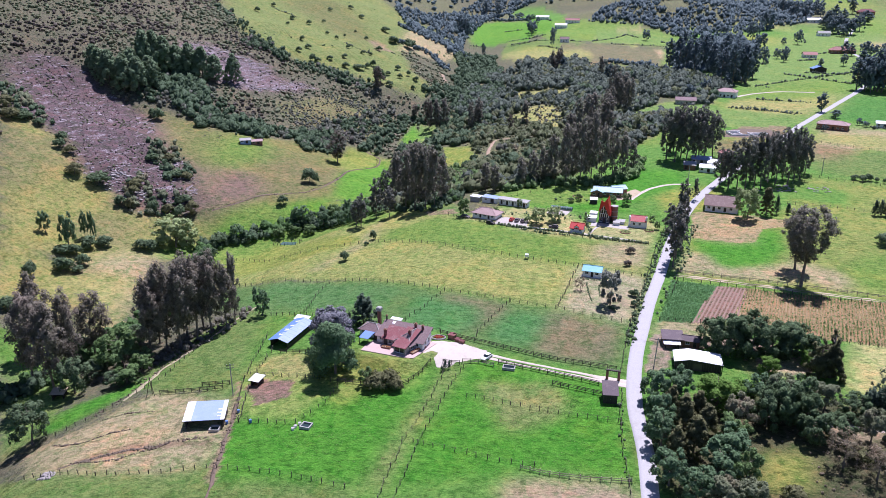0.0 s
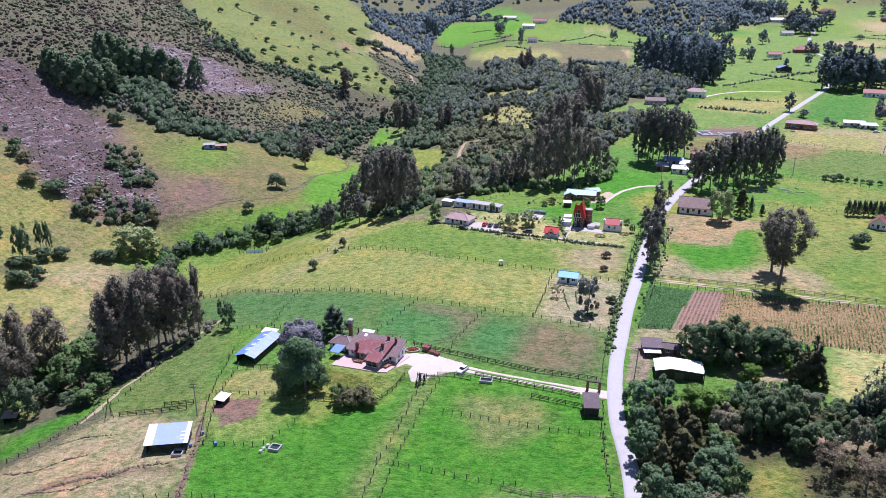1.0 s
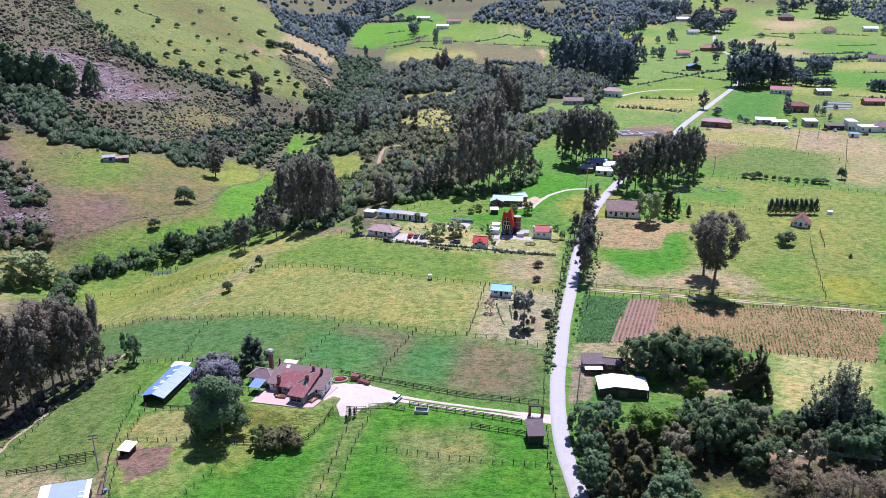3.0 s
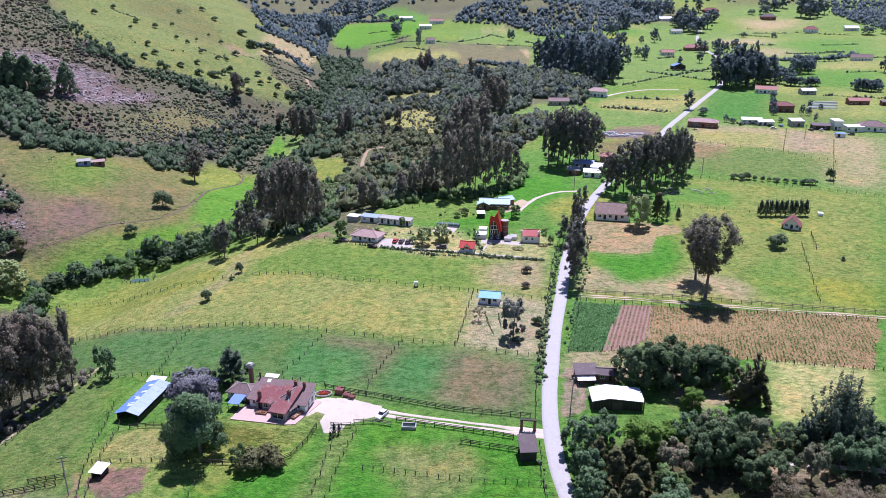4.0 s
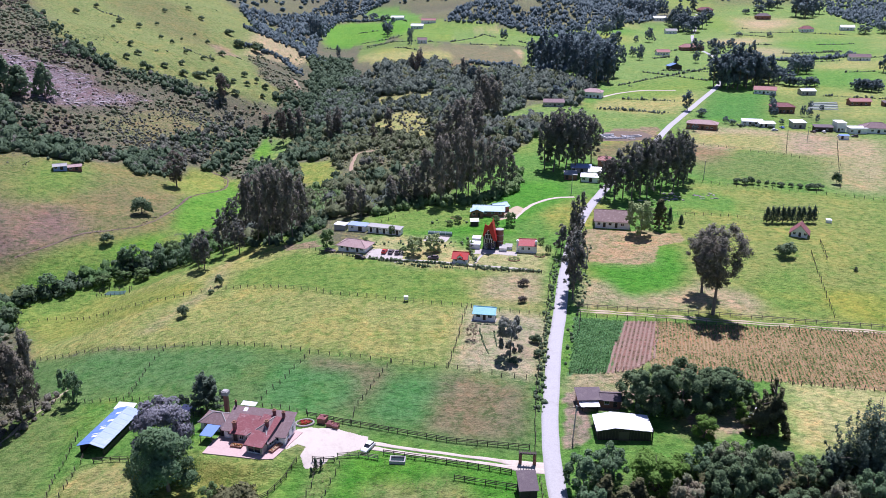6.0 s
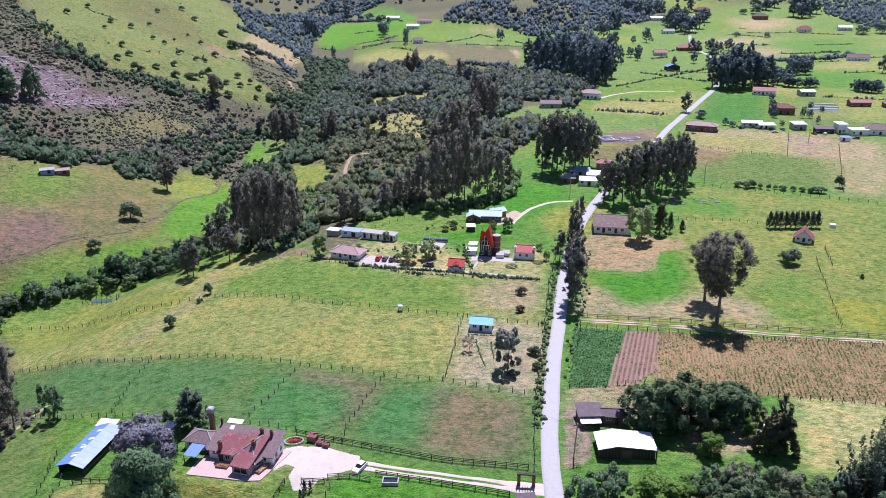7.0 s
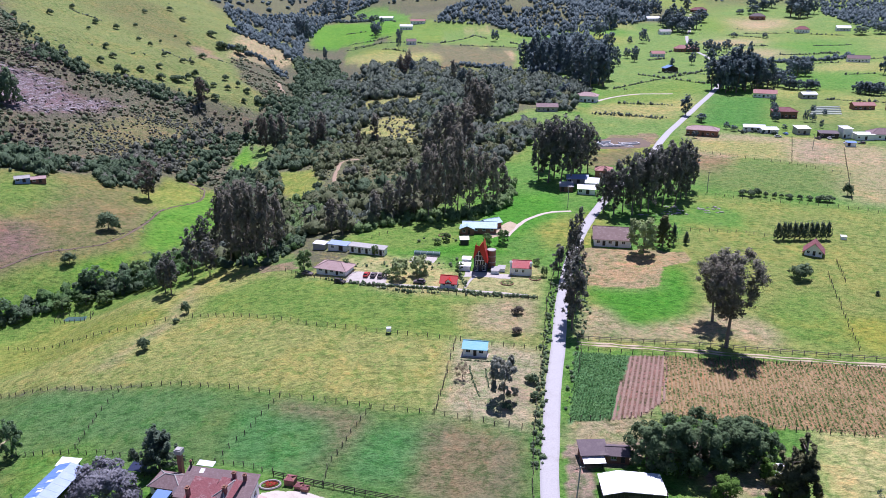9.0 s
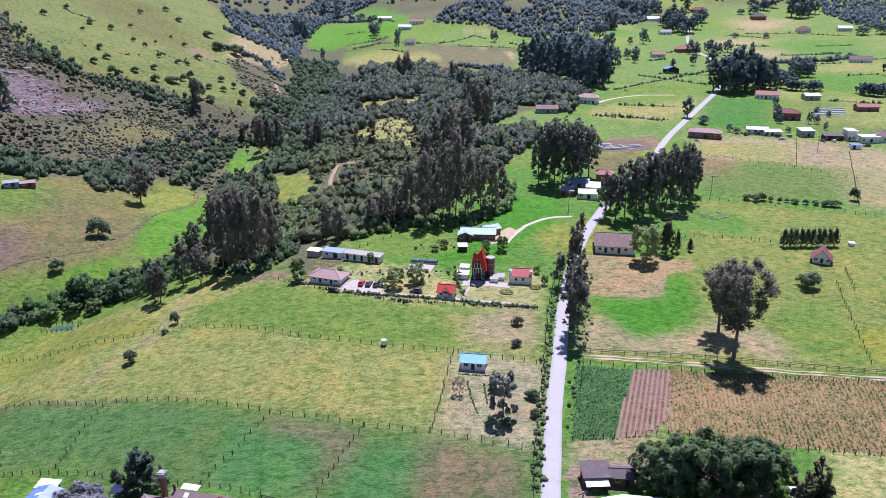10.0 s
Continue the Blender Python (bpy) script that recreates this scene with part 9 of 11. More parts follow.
# ---- roadside sheds and distant houses ----
for name, a, yaw, L, D, wh, rh, wall, roof, label, kind, nwin in (
    ("tin_shed", (69.2, 370.6), -12, 8.0, 6.0, 2.6, 1.2, M_WHITE, M_WHITEROOF, "white shed with a pale tin roof", "gable", 2),
    ("tin_shed", (61.6, 374.6), -6, 6.0, 5.0, 2.4, 0.9, M_BRICK, M_CONCRETE, "brick shed with a grey tin roof", "shed", 1),
    ("tin_shed", (67.0, 387.6), -10, 10.0, 6.0, 2.6, 1.2, M_CONCRETE, M_PALEBLUE, "shed with a light blue tin roof", "gable", 2),
    ("tin_shed", (74.5, 380.0), -14, 6.0, 6.0, 2.6, 1.0, M_WHITE, M_WHITEROOF, "small shed with a white tin roof", "shed", 1),
    ("two_storey_house", (81.4, 392.0), -14, 8.0, 8.0, 5.2, 1.4, M_BRICK, M_REDROOF, "unplastered two-storey brick house with a red roof", "hip", 3),
    ("pink_house", (110.8, 609.8), -20, 15.5, 10.0, 4.6, 2.2, M_WHITE, M_FADED, "two-storey pale house with a pink roof", "hip", 5),
    ("grey_house", (76.2, 571.2), -3, 14.5, 9.0, 3.2, 1.8, M_CONCRETE, M_GREYTILE, "grey house with a brown roof among trees", "gable", 4),
    ("brick_warehouse", (158.2, 492.2), -24, 18.4, 9.0, 3.6, 1.8, M_BRICK, M_FADED, "long brick building with a faded pink roof", "hip", 6),
    ("white_shed", (198.0, 501.8), -14, 12.0, 6.5, 2.8, 1.0, M_WHITE, M_WHITEROOF, "white shed beside a row of outbuildings", "gable", 3),
    ("white_shed", (206.4, 494.4), -2, 10.0, 4.5, 2.4, 0.8, M_WHITE, M_WHITEROOF, "low white shed in a row of outbuildings", "shed", 3),
    ("white_garage", (226.4, 490.2), -1, 8.0, 7.0, 3.6, 0.8, M_CONCRETE, M_WHITEROOF, "garage with a white roof and dark doors", "shed", 2),
    ("dark_shed", (236.2, 481.6), -8, 11.0, 5.0, 2.6, 0.8, M_DARKWOOD, M_DARKROOF, "dark low shed beside the field", "shed", 3),
    ("white_tower_house", (249.4, 479.8), 0, 5.4, 7.0, 5.6, 0.5, M_WHITE, M_WHITEROOF, "tall white house block beside sheds", "shed", 2),
    ("white_walled_house", (255.4, 475.0), -1, 10.5, 6.0, 3.2, 0.4, M_WHITE, M_WHITEROOF, "white walled house with a flat roof", "shed", 2),
    ("tan_roofed_house", (264.8, 476.6), -12, 16.0, 10.0, 3.4, 2.6, M_WHITE, M_GREYTILE, "house with a large tan tiled roof", "hip", 4),
    ("parked_van_shed", (242.0, 460.4), -10, 5.0, 3.0, 2.2, 0.3, M_WHITE, M_BLUEROOF, "small blue-roofed hut in the straw field", "shed", 1),
    ("blue_trimmed_house", (254.6, 628.2), -20, 16.5, 9.0, 3.4, 2.2, M_WHITE, M_REDROOF, "white house with a red roof beside trees", "gable", 5),
    ("dark_red_house", (236.4, 548.2), -9, 15.5, 9.0, 4.6, 2.0, M_BRICK, M_REDTILE, "two-storey house with a dark red roof", "hip", 6),
    ("white_roofed_house", (291.0, 622.6), 0, 11.5, 8.0, 3.2, 1.4, M_CONCRETE, M_WHITEROOF, "house with a pale roof among gardens", "gable", 3),
    ("brick_bungalow", (307.2, 576.4), -2, 15.0, 7.0, 3.2, 1.6, M_BRICK, M_REDROOF, "brick bungalow with a red roof", "gable", 4),
    ("small_brick_hut", (330.0, 572.0), -4, 6.0, 5.0, 2.8, 0.8, M_BRICK, M_DARKROOF, "small brick hut at the field's edge", "shed", 1),
    ("blue_roofed_barn", (223.2, 761.0), 8, 12.5, 8.0, 3.6, 2.2, M_DARKWOOD, M_BLUEROOF, "dark barn with a blue roof", "cross", 2),
    ("pale_farmhouse", (243.0, 880.2), 2, 14.0, 9.0, 3.4, 2.4, M_WHITE, M_REDROOF, "pale distant farmhouse beside trees", "gable", 4),
    ("long_red_house", (284.4, 928.6), 2, 27.0, 10.0, 4.0, 3.4, M_BRICK, M_REDROOF, "long distant house with a red roof", "hip", 7),
    ("dark_farmhouse", (505.0, 1268), -3, 22.0, 12.0, 4.5, 4.0, M_BRICK, M_DARKROOF, "distant dark-roofed farmhouse among fields", "hip", 5),
    ("dark_farmhouse", (510.6, 1118), -2, 17.5, 10.0, 4.2, 3.6, M_WHITE, M_REDTILE, "distant farmhouse with a dark red roof", "hip", 4),
    ("pale_farmhouse", (568.4, 1122), -12, 18.0, 9.0, 4.0, 2.6, M_WHITE, M_WHITEROOF, "distant pale-roofed farmhouse among fields", "gable", 4),
    ("grey_farmhouse", (436.6, 835.6), -16, 21.0, 9.0, 3.8, 2.6, M_WHITE, M_GREYTILE, "distant grey-roofed farmhouse beside trees", "gable", 6),
    ("white_farmhouse", (-80.0, 1236), -8, 20.0, 9.0, 5.0, 2.0, M_WHITE, M_WHITEROOF, "distant white farmhouse on the hill", "gable", 5),
    ("white_farmhouse", (-44.4, 1130), -6, 17.0, 8.0, 4.5, 2.0, M_WHITE, M_WHITEROOF, "distant white farm building", "gable", 4),
    ("pale_farmhouse", (-30.8, 1172), -6, 21.0, 8.0, 4.0, 2.4, M_WHITE, M_REDROOF, "distant pale farm building with a red roof", "gable", 4),
    ("pale_farmhouse", (-29.8, 966), 6, 11.5, 7.0, 3.8, 2.4, M_WHITE, M_GREYTILE, "small distant grey-roofed farmhouse", "gable", 3),
    ("red_farmhouse", (432.8, 1332), 12, 25.0, 11.0, 4.5, 3.6, M_BRICK, M_REDTILE, "distant red-roofed farmhouse among trees", "hip", 4),
    ("pale_farmhouse", (333.8, 1244), 12, 21.0, 9.0, 4.0, 2.6, M_WHITE, M_WHITEROOF, "distant white-roofed house among trees", "gable", 4),
    ("pale_farmhouse", (314.4, 1103), 6, 16.0, 8.0, 4.0, 2.4, M_WHITE, M_CONCRETE, "distant grey-roofed house by the road", "gable", 3),
    ("hill_cottage", (-202.6, 391.6), 26, 6.4, 4.6, 2.1, 0.9, M_PALEBLUE, M_CONCRETE, "small pale blue-walled cottage on the hillside", "gable", 2),
    ("hill_cottage", (-196.4, 394.8), 26, 6.4, 4.6, 2.0, 0.8, M_BRICK, M_FADED, "small rusty-roofed cottage annex on the hillside", "gable", 2),
):
    gap = L / (nwin + 0.4)
    opens = [(0.5 + gap * k, min(1.5, gap * 0.6), 0.0 if k == nwin // 2 else 0.9, 2.1 if k == nwin // 2 else 1.2) for k in range(nwin)]
    if wh > 4.4:
        opens = [(s, w, 0.9 if k % 2 else 0.0, 1.2 if k % 2 else 2.1) for k, (s, w, *_ ) in enumerate(opens)]
    house(name, a, yaw, L, D, wh, rh, wall, roof, label, "house" if "shed" not in name else "shed", kind=kind, front=opens, over=0.4 if L < 12 else 0.7)

M_PLASTIC = surface("weathered_plastic", (0.50, 0.54, 0.50), 0.6, dirt=(0.34, 0.38, 0.30), stain=0.7, scale=0.3, grain=2)
# the building site, the plastic tunnels and the garden beds
site = stand("building_site", 99.5, 459, 14, "unfinished low white foundation walls on bare earth", "building site")
for x0, y0, x1, y1, h in ((0, 0, 14, 0.4, 1.1), (0, 0.4, 0.4, 8, 1.5), (7, 0.4, 7.4, 8, 1.3), (13.6, 0.4, 14, 8, 1.0), (0, 8, 9, 8.4, 1.9), (15, 2, 25, 2.4, 0.9), (15, 6, 25, 6.4, 0.8), (24.6, 2.4, 25, 6, 0.9)):
    part("wall", shaped((x0, y0, -0.8, x1, y1, h)), M_WHITE, site)
part("slab", shaped((0.4, 0.4, -0.8, 6.9, 7.9, 0.2)), M_CONCRETE, site)
for k in range(5):
    tunnel = stand("plastic_tunnel", 267 + 3.6 * k, 558 + 6.4 * k, -2 + 3 * k, "long low white plastic growing tunnel", "greenhouse", "growing tunnels")
    bm = bmesh.new()
    arc = [(0.7 * math.cos(a), 0.9 * math.sin(a)) for a in np.linspace(0, math.pi, 8)]
    rings = [[bm.verts.new((x, 1.2 + w, z)) for w, z in arc] for x in (0, 22)]
    for (p0, p1), (q0, q1) in zip(zip(rings[0], rings[0][1:]), zip(rings[1], rings[1][1:])):
        bm.faces.new((p0, q0, q1, p1))
    bm.faces.new(rings[0])
    bm.faces.new(rings[1][::-1])
    part("cover", bm, M_PLASTIC, tunnel)
    for x in (0.0, 22.0):
        part("end_board", shaped((x - 0.06, 0.2, -0.6, x + 0.06, 2.2, 0.5)), M_PALEWOOD, tunnel)
for x, y, r in ((27.1, 270.6, 2.2), (37.1, 274.0, 1.9), (6.3, 316.8, 2.4)):
    bed = stand("round_garden_bed", x, y, 0, "round clipped garden bed on the lawn", "flower bed", "lawn garden beds")
    bm = bmesh.new()
    ring = [(r * math.cos(a), r * 0.8 * math.sin(a)) for a in np.linspace(0, 2 * math.pi, 16, endpoint=False)]
    for (x0, y0), (x1, y1) in zip(ring, ring[1:] + ring[:1]):
        rod(bm, (x0, y0, 0.1), (x1, y1, 0.1), 0.16, 6)
    part("edging", bm, M_BRICK, bed)
    q = leaf_cards(np.random.default_rng(int(x)), [(0.75 * r * math.cos(a), 0.6 * r * math.sin(a), 0.35, 0.4, 0.4, 0.35) for a in np.linspace(0, 6.28, 10)] + [(0, 0, 0.5, 0.6, 0.6, 0.6)], 300, 0.14)
    fl = new("planting", cards_mesh("planting", q, M_LEAF_GREEN))
    fl.parent = bed

# cars by the white house and in the car park
for x, y, yaw, paint, label in ((234.0, 478.6, 100, M_DARKROOF, "dark car parked beside the sheds"), (240.4, 478.0, 80, M_WHITEROOF, "white car parked beside the sheds"), (245.4, 466.7, 10, M_WHITEROOF, "white pickup beside the straw field"), (254.1, 466.8, 170, M_DARKROOF, "dark car beside the straw field"), (219.8, 491.5, 95, M_BLUEROOF, "blue car in front of the white sheds"), (-3.0, 270.8, 170, M_DARKROOF, "dark car under the garden trees"), (-21.6, 277.4, 78, M_REDPAINT, "red car in the gravel car park"), (-19.1, 276.8, 78, M_DARKROOF, "dark car in the gravel car park"), (-16.5, 276.2, 78, M_DARKROOF, "dark car at the end of the car park"), (-30.5, 272.6, -24, M_DARKWOOD, "black car parked on the lane"), (-43.0, 281.8, -24, M_DARKROOF, "dark car beside the white house"), (246.0, 463.5, 20, M_DARKROOF, "dark car in the farmyard"), (212.0, 484.0, 0, M_WHITEROOF, "white car by the outbuildings")):
    car(x, y, yaw, paint, label)


# ---- fences ----
LEANING = "weathered leaning wooden posts strung with wire"
wire_fence([(-141.6, 235.3), (-134.9, 234.5), (-95.6, 222.1), (-69.6, 216.7), (-53.6, 210.3), (-38.6, 204.5), (-14.2, 197), (2.3, 193.4), (25.8, 185.8)], LEANING, 3.2)
wire_fence([(-161.5, 269.7), (-148.2, 274.5), (-126.3, 267), (-102.9, 259.6), (-82.2, 262.6), (-58.9, 254), (-36.7, 242.8), (-12.7, 236.5), (8.3, 231.7), (31.2, 224.9)], LEANING, 3.2)
wire_fence([(-51.7, 287.5), (-43.8, 280.2), (-9.8, 264.2), (36.1, 258.5)], LEANING, 3.0)
wire_fence([(8.3, 231.7), (2.3, 193.4)], LEANING, 2.2)
wire_fence([(21.9, 156.4), (25.6, 185.8), (33.0, 224.4), (39.0, 257.9), (46.5, 288)], LEANING, 2.8)
wire_fence([(-105.5, 193.9), (-96.5, 192.5), (-78, 187.8), (-69.4, 184), (-59.4, 180.2), (-42, 176.2), (-33.8, 173)], LEANING, 2.6)
wire_fence([(-38.5, 203.8), (-42.9, 190.9), (-48.4, 178.8)], LEANING, 2.6)
wire_fence([(-14.2, 196.6), (-18.2, 185.4), (-21.9, 174.6), (-22.4, 168.6)], LEANING, 2.6)
wire_fence([(-86.7, 218.2), (-88, 206.4), (-87.3, 192.8)], LEANING, 2.8)
wire_fence([(-20, 138.3), (2.1, 134.2), (20.7, 132.5)], LEANING, 2.6)
wire_fence([(-27.8, 151.6), (-30.2, 131.1), (-32.7, 115.7), (-33.5, 95)], LEANING, 3.0)
wire_fence([(-23.1, 152.9), (-25.9, 136.4), (-28.3, 121.8), (-29.7, 95)], LEANING, 3.0)
wire_fence([(-33, 117.5), (-21.4, 115.6), (-10.1, 113.1), (0.6, 112.6)], LEANING, 2.8)
wire_fence([(-79.2, 122), (-63.7, 120.7), (-58.5, 129.8), (-57, 139.7)], LEANING, 2.8)
wire_fence([(-92.8, 172.9), (-90.8, 156.4), (-88.8, 144.9), (-83.1, 127.7)], LEANING, 2.2)
wire_fence([(-87.2, 164), (-86.6, 150), (-84.2, 138), (-79.6, 122)], LEANING, 2.4)
wire_fence([(-87.8, 147.9), (-73.4, 145.3), (-66.1, 144.2)], LEANING, 2.6)
wire_fence([(-139.7, 116.4), (-127.6, 127.2), (-118.6, 147.9), (-117.2, 173.9), (-113.7, 197.3), (-105.5, 194.2)], LEANING, 2.8)
wire_fence([(-128.4, 98.9), (-107.8, 97.3), (-89.2, 98.7), (-76.9, 101.7), (-60, 100.5), (-42, 98)], LEANING, 2.8)
wire_fence([(35, 189.7), (59, 192.8), (90, 185.5), (121, 180.9), (140, 178)], LEANING, 2.6)
wire_fence([(140.4, 275.9), (131.1, 245.8), (124.6, 224.8)], LEANING, 3.0)
wire_fence([(121.3, 370.9), (143.5, 361.1), (177.7, 350.3), (206, 338)], LEANING, 4.0)
wire_fence([(147, 452), (170.4, 435.9), (194.2, 421.6), (212.6, 400)], LEANING, 4.5)
wire_fence([(236.7, 453), (214, 405), (191.9, 358.4)], LEANING, 3.5, jitter=0.07)
wire_fence([(218.7, 479.7), (194.3, 425.5)], LEANING, 3.5, jitter=0.07)
wire_fence([(99.2, 321.8), (127.7, 316.9), (145.7, 306.7)], LEANING, 3.5)
wire_fence([(149.2, 287.9), (143.8, 270.3)], LEANING, 2.5)
wire_fence([(-31.7, 306.8), (-11.7, 324.5), (9.2, 347.6), (32.3, 367.6)], LEANING, 4.0)
wire_fence([(22.0, 146.5), (21.2, 138), (21.4, 122), (22.8, 108), (24, 96)], LEANING, 2.6)
wire_fence([(41.0, 212), (44.5, 226)], LEANING, 2.4)
DARKRAIL = "dark timber rail fence beside the driveway"
rail_fence([(-33.5, 171.8), (-27.2, 169.8), (-12.2, 164.4), (1.9, 160.4), (20.6, 157)], DARKRAIL)
rail_fence([(-13.2, 156.0), (-3.5, 153.8), (5.9, 151.4), (15.7, 148.6)], DARKRAIL)
rail_fence([(3.0, 147.2), (16.6, 143.6)], DARKRAIL)
rail_fence([(-113.2, 138.9), (-104.7, 139.9), (-93.4, 140.6)], "dark timber rail fence across the dry paddock")
rail_fence([(-101.5, 143.2), (-92.6, 143.4)], "short dark timber rail fence above the dry paddock")
rail_fence([(-83.8, 161.6), (-75.7, 160.1), (-67.5, 157.6)], "dark timber rail fence below the cattle shed")
rail_fence([(-60.4, 142.4), (-50.2, 141.6), (-39, 142.2), (-37.4, 143.4)], "dark timber rail fence around the garden")
rail_fence([(-37.4, 143.4), (-35.1, 147.6), (-32.9, 153.4)], "dark timber rail fence up to the farmyard")
rail_fence([(-29.4, 154.0), (-24.4, 154.2)], "short dark timber gate fence by the farmyard")
rail_fence([(-23.8, 155.4), (-19.2, 155.6), (-14.4, 154.2)], "bleached timber rail fence by the driveway", material=M_PALEWOOD)
rail_fence([(44.3, 231.8), (77.3, 228.1), (111.7, 221.3), (145, 215.6)], "bleached rail fence along the farm lane", material=M_PALEWOOD, rails=(0.6, 1.1), step=3.2)
wire_fence([(43.3, 225.1), (75.1, 220.9), (108.9, 215.1), (142, 209.6)], "leaning post and wire fence along the crop strips", 3.0)
rail_fence([(-2.6, 111), (3.4, 109.9), (13.6, 109.5), (23.2, 110.3)], "bleached rail fence at the foot of the paddock", material=M_PALEWOOD, rails=(0.5, 1.0))

# poles
utility_pole(-88.0, 136.2, 10.5, "tall utility pole with crossarms above the hay shed", 2)
utility_pole(31.4, 161.2, 9.0, "utility pole leaning beside the cottage yard", 1, 0.5)
utility_pole(131.3, 374.6, 9.0, "utility pole in the green pasture", 1)
utility_pole(61.5, 352.0, 9.0, "utility pole beside the road", 1)
utility_pole(52.5, 262.0, 8.5, "utility pole on the road verge", 1)
utility_pole(219.5, 455.0, 9.0, "utility pole in the straw field", 1)
mast = stand("timber_mast", -115.8, 137.9, 10, "leaning timber frame mast in the dry paddock", "mast")
for p, q in (((-1.3, 0, -0.4), (0.5, 0, 6.4)), ((1.3, 0, -0.4), (0.3, 0, 6.4)), ((0, 1.5, -0.4), (0.4, 0.1, 6.4))):
    bm = bmesh.new()
    rod(bm, p, q, 0.10, 6)
    part("leg", bm, M_POST, mast)
bm = bmesh.new()
rod(bm, (-0.8, 0, 1.6), (0.95, 0, 1.8), 0.06, 5)
rod(bm, (-0.3, 0, 3.6), (0.7, 0, 3.7), 0.06, 5)
part("brace", bm, M_POST, mast)
wire_fence([(-141.5, 292.6), (-141.5, 297.0), (-128.5, 297.0), (-127.2, 291.0), (-141.5, 292.6)], "small post and wire fence around the pond", 2.0)


# ---- thickets, scrub and woods ----
def likely(x, y, chance, seed):
    """Keeps each place by its own chance."""
    return np.random.default_rng(seed).random(x.shape) < chance


x, y = spots(30, 500, (-66, -5, 480, 668), lambda x, y: np.any([inside(p, x, y) for _, p in CLEARINGS[1:3]], 0))
scatter("clearing_shrubs", (x, y), 1.2 + 3.2 * _r.random(len(x)) ** 2, SMALL, M_LEAF_SCRUB, "scattered shrubs in a dry valley clearing", 27)


def split(x, y, size, seed, cuts):
    """Parts the places into patches by noise: index of the patch."""
    v = wave(x, y, size, seed) + 0.7 * wave(x, y, size / 4, seed + 1)
    return np.searchsorted(cuts, v + 0.16 * np.random.default_rng(seed).normal(size=x.shape))


def line_distance(line, x, y):
    best = np.full(x.shape, 1e9)
    for (x0, y0), (x1, y1) in zip(line[:-1], line[1:]):
        t = np.clip(((x - x0) * (x1 - x0) + (y - y0) * (y1 - y0)) / ((x1 - x0) ** 2 + (y1 - y0) ** 2), 0, 1)
        best = np.minimum(best, np.hypot(x - x0 - t * (x1 - x0), y - y0 - t * (y1 - y0)))
    return best


WOOD_PATH = [(-52.0, 427), (-53.0, 450), (-50.0, 472), (-40.8, 468)]
x, y = spots(31, 16500, (-135, 150, 300, 900), lambda x, y: covered("wood")(x, y) & likely(x, y, 0.95 - 0.9 * (wave(x, y, 30, 40) + 0.7 * wave(x, y, 10, 42) > 0.55) - 0.62 * np.exp(-((x + 40) / 32) ** 2 - ((y - 450) / 45) ** 2), 83) & (line_distance(WOOD_PATH, x, y) > 5.5 + 2.5 * wave(x, y, 9, 39)) & (line_distance([(-52, 310), (-14, 300)], x, y) > 15))
size = 3.8 + 5.2 * _r.random(len(x)) ** 1.8 + 1.5 * (wave(x, y, 50, 41) > 0.1)
which = np.where((y + 30 * wave(x, y, 40, 49) > 560) & likely(x, y, 0.8, 86), 3, split(x, y, 45, 48, [-0.35, 0.35]))
spur = np.exp(-((x + 30) / 45) ** 2 - ((y - 490) / 75) ** 2)
which = np.where(likely(x, y, 1.1 * spur, 97), 1, which)
size = size * (1 - 0.4 * spur)
for k, (m, label) in enumerate(((M_LEAF_THICKET, "green bushes of the valley wood"), (M_LEAF_WOOD, "dense olive scrub wood filling the valley"), (M_LEAF_EUC, "grey-green young eucalyptus wood in the valley"), (M_LEAF_HEAD, "dark green wood at the valley's head"))):
    scatter("valley_wood", (x[which == k], y[which == k]), size[which == k], LARGE, m, label, 101 + k)


x, y = spots(61, 700, (-130, -85, 400, 480), lambda x, y: line_distance([(-108, 470), (-110, 448), (-106, 430), (-101, 412)], x, y) < 6 + 3 * wave(x, y, 8, 96))
scatter("gully_green", (x, y), 1.4 + 3.2 * _r.random(len(x)) ** 2, LARGE, M_LEAF_GREEN, "fresh green bushes filling the wet gully", 49)
x, y = spots(62, 1500, (-60, 40, 420, 640), lambda x, y: covered("wood")(x, y) & (line_distance(WOOD_PATH, x, y) > 5) & likely(x, y, 0.5 + 0.6 * wave(x, y, 22, 97), 99))
scatter("light_bushes", (x, y), 1.8 + 3.4 * _r.random(len(x)) ** 2, LARGE, M_LEAF_DULL, "lighter olive bushes among the valley wood", 50)
x, y = spots(60, 2600, (-80, 25, 410, 590), lambda x, y: covered("wood", "straw3")(x, y) & (line_distance(WOOD_PATH, x, y) > 2.5) & likely(x, y, 1.2 * np.exp(-((x + 30) / 40) ** 2 - ((y - 480) / 70) ** 2), 98))
scatter("spur_scrub", (x, y), 0.7 + 2.2 * _r.random(len(x)) ** 2, TINY, M_LEAF_DULL, "low olive scrub on the dry spur", 45)
x, y = spots(49, 420, (-75, -42, 325, 402), lambda x, y: inside([(-73, 400), (-57, 391), (-46, 352), (-54, 332), (-62, 335)], x, y))
scatter("wood_edge", (x, y), 2.0 + 4.5 * _r.random(len(x)) ** 2, LARGE, M_LEAF_GREEN, "fresh green bushes between the valley wood and the stream", 35)
STREAM = [(-200, 60), (-172, 120), (-160, 180), (-158, 240), (-172, 280), (-157, 294), (-145, 306), (-130, 316), (-116, 324), (-106, 336), (-98, 346), (-88, 340), (-78, 332), (-66, 330), (-55, 318)]
